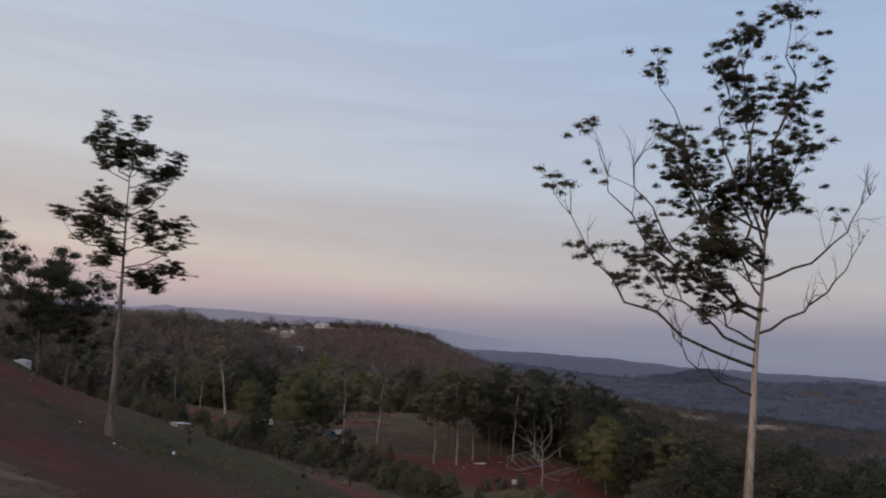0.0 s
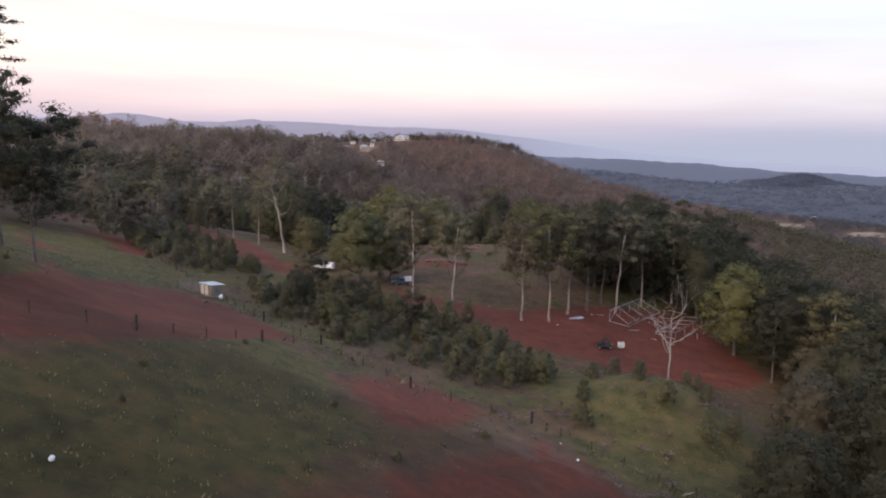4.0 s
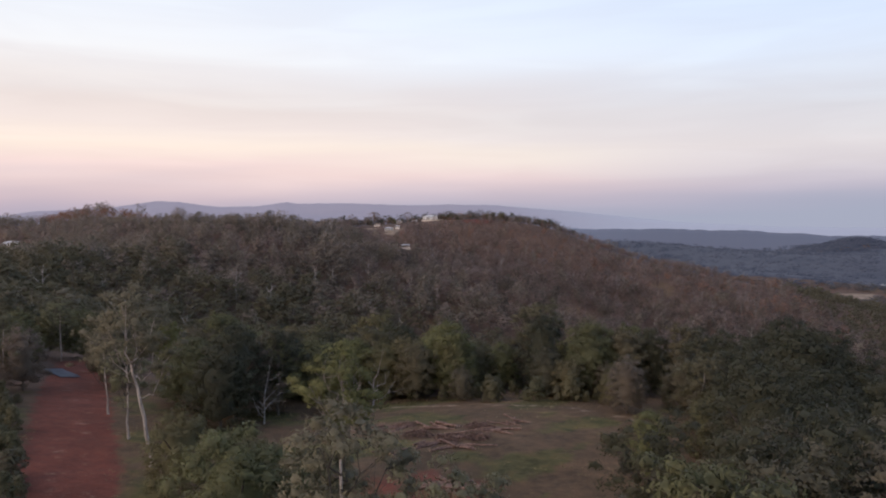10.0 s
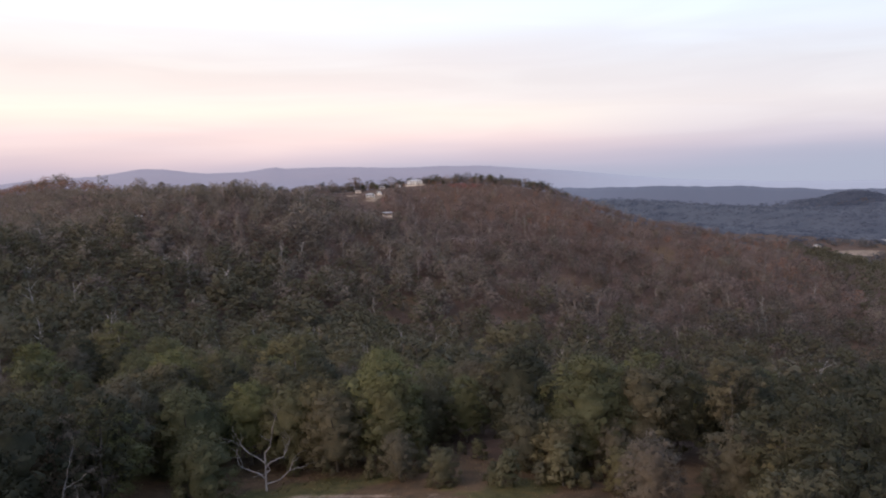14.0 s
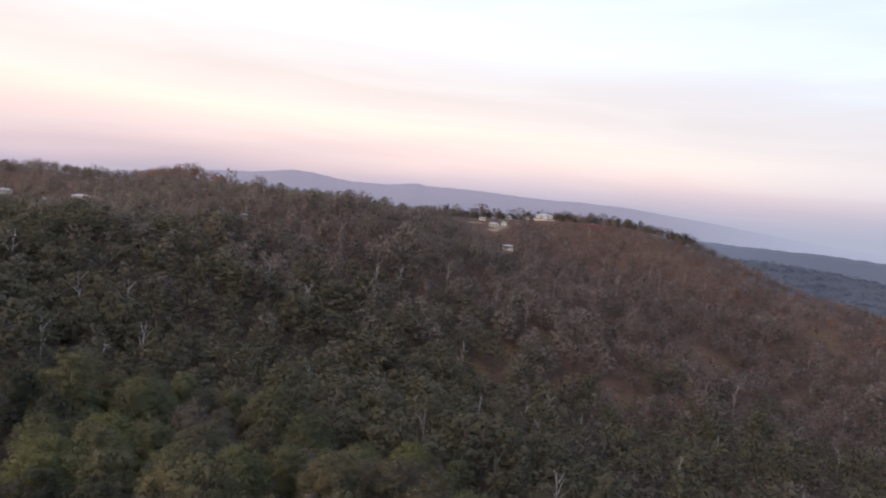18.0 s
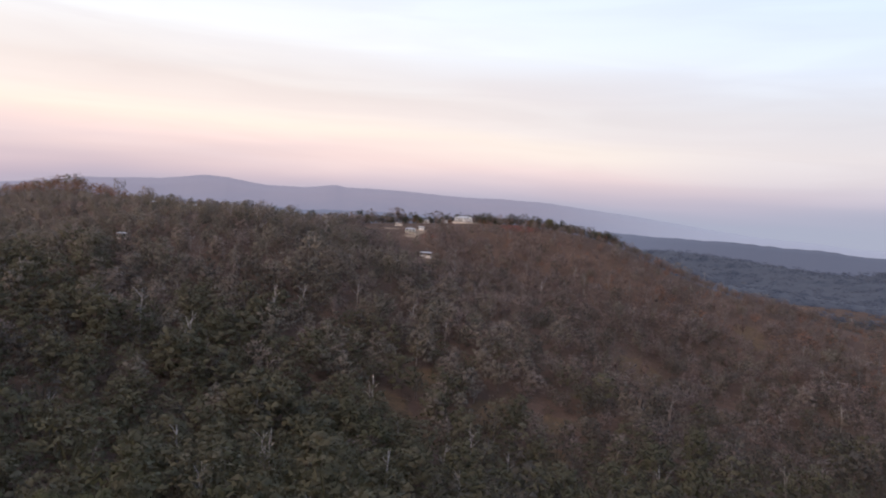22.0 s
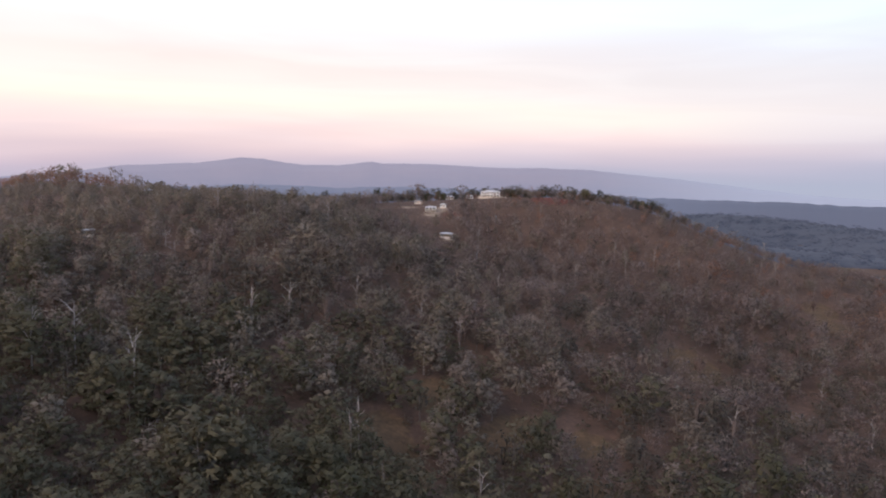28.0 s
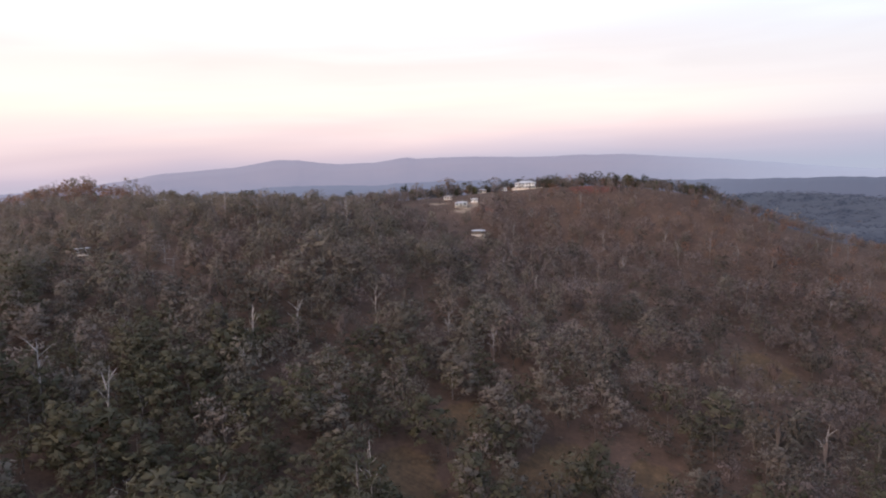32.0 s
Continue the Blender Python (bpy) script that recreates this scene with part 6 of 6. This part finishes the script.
def tin_shed(x, y, turn):
    """A small lean-to shed of pale sheets with two doors."""
    ob = thing("garden_shed", "small timber shed with cream doors and a pale tin roof", "shed", pose(x, y, high(x, y), 0, 0, turn))
    w, d, f, b = 3.4, 2.3, 2.0, 1.75
    part("floor_slab", bevelled(box(fresh(), (-w / 2 - 0.1, -0.1, -0.4), (w / 2 + 0.1, d + 0.1, 0.05)), 0.02), CONCRETE, ob)
    for s, name in ((-1, "side_wall"), (1, "side_wall")):
        bm = fresh()
        v = [bm.verts.new((s * w / 2 + o, y_, z)) for o in (-0.03, 0.03) for y_, z in ((0, 0.05), (d, 0.05), (d, b), (0, f))]
        for q in ((0, 1, 2, 3), (7, 6, 5, 4), (0, 4, 5, 1), (1, 5, 6, 2), (2, 6, 7, 3), (3, 7, 4, 0)):
            bm.faces.new([v[i] for i in q])
        part(name, bm, TIMBER, ob)
    part("back_wall", bevelled(box(fresh(), (-w / 2, d - 0.03, 0.05), (w / 2, d + 0.03, b)), 0.01), TIMBER, ob)
    for x0, x1, mat, name in ((-1.7, -1.5, TIMBER, "front_panel"), (-1.5, -0.55, CREAM, "door"), (-0.55, -0.35, TIMBER, "front_panel"), (-0.35, 0.6, CREAM, "door"), (0.6, 0.8, TIMBER, "front_panel"), (0.8, 1.7, TIMBER, "front_panel")):
        p = part(name, bevelled(box(fresh(), (x0 + 0.01, -0.03, 0.06), (x1 - 0.01, 0.03, f - 0.12)), 0.008), mat, ob)
        if name == "door":
            part("handle", rod(fresh(), (x1 - 0.12, -0.06, 1.0), (x1 - 0.12, -0.06, 1.2), 0.015, sides=6), BLACK, p)
    for k in range(5):
        u = -w / 2 - 0.2 + k * 0.76
        part("roof_sheet", bevelled(bar(fresh(), (u + 0.38, -0.35, f + 0.06 + 0.02 * (k % 2)), (u + 0.38, d + 0.3, b + 0.02 * (k % 2)), 0.78, 0.03), 0.008), SHEET, ob)
    part("gutter", bar(fresh(), (-w / 2 - 0.2, d + 0.36, b - 0.02), (w / 2 + 0.2, d + 0.36, b - 0.02), 0.1), SHEET, ob)


tin_shed(-58.9, 153.0, -28)


def pen(x, y, turn):
    """A wire-netting pen on thin posts."""
    ob = thing("wire_pen", "wire netting pen on thin timber posts beside the shed", "pen", pose(x, y, high(x, y), 0, 0, turn))
    c = [(-2, -1.6), (2, -1.6), (2, 1.6), (-2, 1.6)]
    for (ax, ay), (bx, by) in zip(c, c[1:] + c[:1]):
        part("post", bevelled(bar(fresh(), (ax, ay, -0.5), (ax, ay, 1.9), 0.08), 0.01), TIMBER, ob)
        bm = fresh()
        for k in range(13):
            u = k / 12
            bar(bm, (ax + (bx - ax) * u, ay + (by - ay) * u, 0), (ax + (bx - ax) * u, ay + (by - ay) * u, 1.8), 0.012)
        for z in (0.05, 0.4, 0.75, 1.1, 1.45, 1.8):
            bar(bm, (ax, ay, z), (bx, by, z), 0.012)
        part("netting", bm, STEEL, ob)


pen(-63.4, 156.3, -25)


def small_things():
    # a sack on a leaning rail, boards and a rock heap beside the shed
    bm = fresh()
    bmesh.ops.create_icosphere(bm, subdivisions=2, radius=0.42)
    for v in bm.verts:
        v.co.z = max(v.co.z * 1.15, -0.36) + 0.36
        v.co *= 1 + 0.12 * math.sin(v.co.x * 7 + v.co.y * 5)
    ob = part("sack", bm, PLASTIC)
    ob.matrix_basis = Matrix.Translation((-55.8, 152.4, high(-55.8, 152.4)))
    tagged(ob, "full white plastic sack standing by the fence", "sack")
    for k, (x, y, turn, length) in enumerate(((-57.6, 153.2, 30, 3.2), (-62.5, 154.2, -30, 2.8), (-61.6, 153.6, -12, 3.4), (-60.2, 160.5, 70, 4.0))):
        bm = bevelled(box(fresh(), (-length / 2, -0.1, -0.02), (length / 2, 0.1, 0.03)), 0.008)
        ob = part("timber_board", bm, TIMBER)
        ob.matrix_basis = pose(x, y, high(x, y) + 0.08, 0, 2, turn)
        tagged(ob, "weathered timber board lying near the shed", "board", "boards by the shed")
    rng = np.random.default_rng(8)
    for k in range(16):
        bm = fresh()
        bmesh.ops.create_icosphere(bm, subdivisions=1, radius=1)
        for v in bm.verts:
            v.co *= rng.uniform(0.75, 1.2)
        x, y = -53.6 + rng.normal(0, 1.3), 142.6 + rng.normal(0, 0.7)
        s = rng.uniform(0.16, 0.36)
        ob = part("red_clod", bm, LOG)
        ob.matrix_basis = pose(x, y, high(x, y) + s * 0.3, 0, 0, rng.uniform(0, 360)) @ Matrix.Diagonal((s * 1.3, s, s * 0.8, 1))
        tagged(ob, "rough reddish clod of earth at the plot's edge", "clod", "heap of clods")
    # pale scraps on the slope
    for x, y, s in ((-24.4, 71, 0.35), (-31.5, 66, 0.2), (5.5, 114, 0.3), (17.2, 108, 0.28), (19, 107, 0.25), (3.6, 118, 0.2), (3, 186, 0.25), (10.5, 198, 0.25), (-27, 64, 0.22)):
        bm = fresh()
        s *= 0.65
        bmesh.ops.create_icosphere(bm, subdivisions=1, radius=s)
        for v in bm.verts:
            v.co = Vector((v.co.x * (1 + 0.3 * math.sin(v.co.y * 19)), v.co.y * 0.8, max(v.co.z, -s * 0.3)))
        ob = part("plastic_scrap", bm, PLASTIC)
        ob.matrix_basis = pose(x, y, high(x, y) + s * 0.3 + 0.12, 0, 0, 40 * x)
        tagged(ob, "crumpled white plastic scrap lying on the slope", "scrap", "scraps on the slope")


small_things()


def ground_sheet(corners, wide):
    """A weathered sheet laid out on the track, sagging over the soil."""
    (ax, ay), (bx, by) = corners
    n, m, long = 14, 6, math.hypot(bx - ax, by - ay)
    dx, dy = (bx - ax) / long, (by - ay) / long
    rng = np.random.default_rng(6)
    bm = fresh()
    grid = []
    for i in range(n):
        row = []
        for j in range(m):
            u, v = long * i / (n - 1) + rng.normal(0, 0.12), wide * (j / (m - 1) - 0.5) + rng.normal(0, 0.12)
            x, y = ax + dx * u - dy * v, ay + dy * u + dx * v
            row.append(bm.verts.new((x, y, high(x, y) + 0.42 + rng.uniform(0, 0.07))))
        grid.append(row)
    for i in range(n - 1):
        for j in range(m - 1):
            bm.faces.new((grid[i][j], grid[i + 1][j], grid[i + 1][j + 1], grid[i][j + 1]))
    bmesh.ops.solidify(bm, geom=bm.faces[:], thickness=0.3)
    tagged(part("tarpaulin", bm, TARP), "blue-grey weathered sheet lying on the red track", "tarpaulin")


ground_sheet(((-155, 300), (-142, 292)), 5.0)


def fence(line, gap, strainers):
    """Timber posts with three wires, and stout strainers with stays at the corners."""
    ob = thing("post_and_wire_fence", "dark timber post and wire fence along the paddock", "fence", Matrix.Identity(4))
    tops = []
    for (ax, ay), (bx, by) in zip(line, line[1:]):
        n = max(1, round(math.hypot(bx - ax, by - ay) / gap))
        for k in range(n):
            tops.append((ax + (bx - ax) * k / n, ay + (by - ay) * k / n, k == 0))
    tops.append((*line[-1], True))
    for x, y, big in tops:
        z = high(x, y)
        r, h = (0.16, 1.5) if big else (0.06, 1.15)
        part("post", rod(fresh(), (x, y, z - 0.5), (x, y, z + h), r, r * 0.9, 8), POST_WOOD, ob)
        if big and strainers:
            part("stay", rod(fresh(), (x - 1.9, y + 0.5, z - 0.1), (x, y, z + 1.0), 0.07, sides=6), TIMBER, ob)
    for h in (0.45, 0.75, 1.05):
        v, f = tubes([(np.array([(x, y, high(x, y) + h) for x, y, _ in tops]), np.full(len(tops), 0.004))], 4)
        part("wire", mesh_of("wire", v, f, POST_WOOD), POST_WOOD, ob)


fence(FENCE, 4.5, True)
fence([(-29.5, 129.5), (-33, 118), (-38, 100), (-46, 82), (-58, 66)], 5, False)


def log(x, y, turn, length, r, lift=0.0, tilt=0.0):
    """A felled log with a rough skin and pale sawn ends."""
    rng = np.random.default_rng(int(abs(x * 131 + y * 17 + length * 7)))
    n = 6
    pts = np.stack([np.linspace(-length / 2, length / 2, n), rng.normal(0, 0.05, n), rng.normal(0, 0.03, n)], 1)
    v, f = tubes([(pts, r * rng.uniform(0.82, 1.1, n) * np.linspace(1.1, 0.8, n))], 9)
    ob = thing("felled_log", "felled reddish-grey log lying in the cleared field", "log", pose(x, y, high(x, y) + r * 0.8 + lift, 0, tilt, turn), "felled logs in the field")
    part("trunk", mesh_of("log_skin", v, f, LOG, True), LOG, ob)
    for s in (0, n - 1):
        p = pts[s]
        o = 0.012 if s else -0.012
        part("cut_end", rod(fresh(), (p[0] - 0.01 + o, p[1], p[2]), (p[0] + 0.01 + o, p[1], p[2]), r * (1.0 if s == 0 else 0.72), sides=9), CUT, ob)
    return ob


def log_piles():
    rng = np.random.default_rng(19)
    for cx, cy, n, turn, wide, size in ((-38, 265, 9, -8, 3.6, 0.32), (-47, 262.5, 12, 18, 3.4, 0.26), (-52, 260, 7, 30, 2.4, 0.22), (-28.5, 232, 22, 4, 3.4, 0.3), (-31, 250.5, 7, -20, 2.6, 0.2), (-36, 251, 9, 40, 2.4, 0.18), (-27.5, 261, 8, 12, 3.2, 0.22), (-24, 268, 6, -15, 3.0, 0.2), (-41, 247, 6, 65, 2.0, 0.18), (-33, 257, 7, 5, 2.5, 0.2)):
        for k in range(n):
            length = rng.uniform(2.4, 6.5)
            log(cx + rng.normal(0, wide * 0.6), cy + rng.normal(0, wide * 0.32), turn + rng.normal(0, 22), length, size * rng.uniform(0.6, 1.2), rng.uniform(0, 0.5) * (k % 3 == 2), rng.normal(0, 3))


log_piles()


def brush_heap(x, y, wide, tall, seed, mat):
    """A heap of dead branches."""
    rng = np.random.default_rng(seed)
    limbs = []
    for _ in range(150):
        a, r = rng.uniform(0, 6.28), wide * np.sqrt(rng.random())
        p = np.array([np.cos(a) * r, np.sin(a) * r * 0.7, tall * (1 - (r / wide) ** 2) * rng.random()])
        d = unit(rng.normal(0, 1, 3) * [1, 1, 0.4]) * rng.uniform(0.5, 1.5)
        limbs.append((np.stack([p - d, p + rng.normal(0, 0.08, 3), p + d]), np.array([0.05, 0.04, 0.015])))
    v, f = tubes(limbs, 4)
    v[:, 2] = np.maximum(v[:, 2], -0.1)
    ob = part("brush_pile", mesh_of("brush_pile", v, f, mat), mat)
    ob.matrix_basis = Matrix.Translation((x, y, high(x, y) + 0.1))
    tagged(ob, "heap of dead reddish brushwood in the field", "brushwood", kind="stuff")


for k, (x, y, w, t) in enumerate(((-40, 257, 3.0, 1.4), (-44.5, 264, 2.6, 0.9), (-34, 254, 2.2, 0.8), (-50, 261, 3.0, 0.7), (-29, 256, 2.4, 0.6), (-30, 264, 2.8, 0.8))):
    brush_heap(x, y, w, t, 50 + k, LOG)


def water_tank(x, y):
    """A corrugated round tank with a low cone lid."""
    ob = thing("water_tank", "pale corrugated round water tank on the slope", "water tank", Matrix.Translation((x, y, high(x, y))))
    n, ring = 15, []
    s = np.linspace(0, 1, n)
    pts = np.stack([np.zeros(n), np.zeros(n), s * 2.4 - 0.3], 1)
    v, f = tubes([(pts, 1.4 + 0.02 * (np.arange(n) % 2))], 28)
    part("wall", mesh_of("tank_wall", v, f, WHITE, True), WHITE, ob)
    lid = fresh()
    bmesh.ops.create_cone(lid, cap_ends=True, segments=28, radius1=1.47, radius2=0.2, depth=0.35, matrix=Matrix.Translation((0, 0, 2.26)))
    part("lid", lid, SHEET, ob)
    part("hatch", rod(fresh(), (0.5, 0, 2.3), (0.5, 0, 2.45), 0.25, sides=12), SHEET, ob)


water_tank(-72.7, 119.6)


# ---- houses ----
def house(x, y, turn, w, d, storeys, roof, wall, label, verandah=True, base=0.0):
    """A house with hipped roof, real window openings' frames and panes, a door and a verandah."""
    z = min(high(x + a, y + b) for a in (-w / 2, w / 2) for b in (-d / 2, d / 2)) + base
    top = max(high(x + a, y + b) for a in (-w / 2, w / 2) for b in (-d / 2, d / 2)) + 0.2
    ob = thing("house", label, "house", pose(x, y, top, 0, 0, turn), "houses on the hill")
    h = 2.9 * storeys
    part("plinth", box(fresh(), (-w / 2 - 0.2, -d / 2 - 0.2, z - top - 0.5), (w / 2 + 0.2, d / 2 + 0.2, 0.02)), CREAM, ob)
    part("wall", bevelled(box(fresh(), (-w / 2, -d / 2, 0.02), (w / 2, d / 2, h)), 0.03), wall, ob)
    bm = fresh()
    e, r = 0.7, min(w, d) * 0.17
    c = [bm.verts.new((sx * (w / 2 + e), sy * (d / 2 + e), h + 0.02)) for sx, sy in ((-1, -1), (1, -1), (1, 1), (-1, 1))]
    g = [bm.verts.new((s * max(w / 2 - d / 2, 0.5), 0, h + r)) for s in (-1, 1)]
    for q in ((c[0], c[1], g[1], g[0]), (c[1], c[2], g[1]), (c[2], c[3], g[0], g[1]), (c[3], c[0], g[0]), (c[3], c[2], c[1], c[0])):
        bm.faces.new(q)
    part("roof", bm, roof, ob)
    part("gutter", bar(fresh(), (-w / 2 - e, -d / 2 - e - 0.06, h), (w / 2 + e, -d / 2 - e - 0.06, h), 0.14), SHEET, ob)
    n = max(3, int(w / 3.2))
    for level in range(storeys):
        for k in range(n):
            u = -w / 2 + w * (k + 0.5) / n
            lo = 2.9 * level + (0.1 if k == n // 2 and level == 0 else 0.95)
            hi = 2.9 * level + 2.25
            if k == n // 2 and level == 0:
                part("door", bevelled(box(fresh(), (u - 0.5, -d / 2 - 0.05, lo), (u + 0.5, -d / 2 - 0.004, hi)), 0.01), TIMBER, ob)
                continue
            fr = fresh()
            for a, b in (((u - 0.8, lo), (u - 0.8, hi)), ((u + 0.8, lo), (u + 0.8, hi)), ((u - 0.8, lo), (u + 0.8, lo)), ((u - 0.8, hi), (u + 0.8, hi)), ((u, lo), (u, hi))):
                bar(fr, (a[0], -d / 2 - 0.03, a[1]), (b[0], -d / 2 - 0.03, b[1]), 0.08)
            win = part("window", fr, WHITE, ob)
            part("pane", box(fresh(), (u - 0.78, -d / 2 - 0.02, lo + 0.03), (u + 0.78, -d / 2 - 0.006, hi - 0.03)), GLASS, win)
    if verandah:
        part("verandah_floor", box(fresh(), (-w / 2, -d / 2 - 2.4, -0.25), (w / 2, -d / 2 - 0.01, 0.0)), CONCRETE, ob)
        part("verandah_roof", bar(fresh(), (0, -d / 2 - 2.6, 2.45), (0, -d / 2 - 0.02, 2.75), w + 0.4, 0.08), roof, ob)
        for k in range(n + 1):
            u = -w / 2 + 0.1 + (w - 0.2) * k / n
            part("post", bevelled(bar(fresh(), (u, -d / 2 - 2.3, z - top - 0.3), (u, -d / 2 - 2.3, 2.48), 0.14), 0.02), WHITE, ob)
    return ob


house(-254, 1170, 12, 21, 12, 2, ROOF, WHITE, "large white two-storey house with a pale hipped roof on the crest")
house(-290, 1074, 18, 11, 7, 1, ROOF, WHITE, "white hillside house with a verandah below the crest")
house(-283, 1092, 12, 6, 4, 1, ROOF, WHITE, "small white cabin beside the hillside track", False)
house(-316, 1104, 20, 8, 6, 1, DARK_ROOF, CREAM, "cream house with a dark roof under the crest trees", False)
house(-247, 1003, 8, 11, 5, 1, SHEET, TIMBER, "long low pale metal shed among trees", False)
house(-300, 1160, 15, 9, 7, 1, ROOF, CREAM, "cream outbuilding with a pale roof on the crest", False)
house(-278, 1168, 10, 7, 6, 1, ROOF, WHITE, "small white outbuilding with a pale roof on the crest", False)
house(-385, 727, 30, 6, 4, 1, SHEET, TIMBER, "grey-roofed timber house half hidden by trees", False)
house(-492, 955, 30, 12, 8, 1, ROOF, WHITE, "white house with a pale roof on the ridge", False)
house(-628, 737, 38, 14, 8, 1, ROOF, CREAM, "cream house with a pale roof on the far ridge", False)
house(-600, 755, 38, 16, 9, 1, ROOF, WHITE, "white house with a pale roof on the far ridge", False)
house(-690, 742, 40, 12, 8, 1, SHEET, CREAM, "cream house with a metal roof on the far ridge", False)
house(-521, 926, 25, 8, 6, 1, SHEET, TIMBER, "small timber house glimpsed between the trees", False)
house(666, 2040, -15, 16, 9, 1, ROOF, WHITE, "white farmhouse far out in the valley", False)
house(478, 1888, -15, 14, 9, 1, ROOF, WHITE, "white farmhouse with pale roof in the valley", False)


def retaining_wall():
    """The cream wall and terrace below the large house."""
    ob = thing("retaining_wall", "cream rendered retaining wall below the large house", "wall", pose(-250, 1156, high(-250, 1156), 0, 0, 12))
    part("wall", bevelled(box(fresh(), (-14, -0.3, -2.5), (18, 0.3, 1.6)), 0.05), CREAM, ob)
    part("coping", bevelled(box(fresh(), (-14.1, -0.4, 1.61), (18.1, 0.4, 1.75)), 0.03), CONCRETE, ob)
    for k in range(9):
        part("pier", bevelled(box(fresh(), (-13.8 + k * 3.9, -0.45, -2.5), (-13.3 + k * 3.9, -0.31, 1.6)), 0.03), CREAM, ob)


retaining_wall()
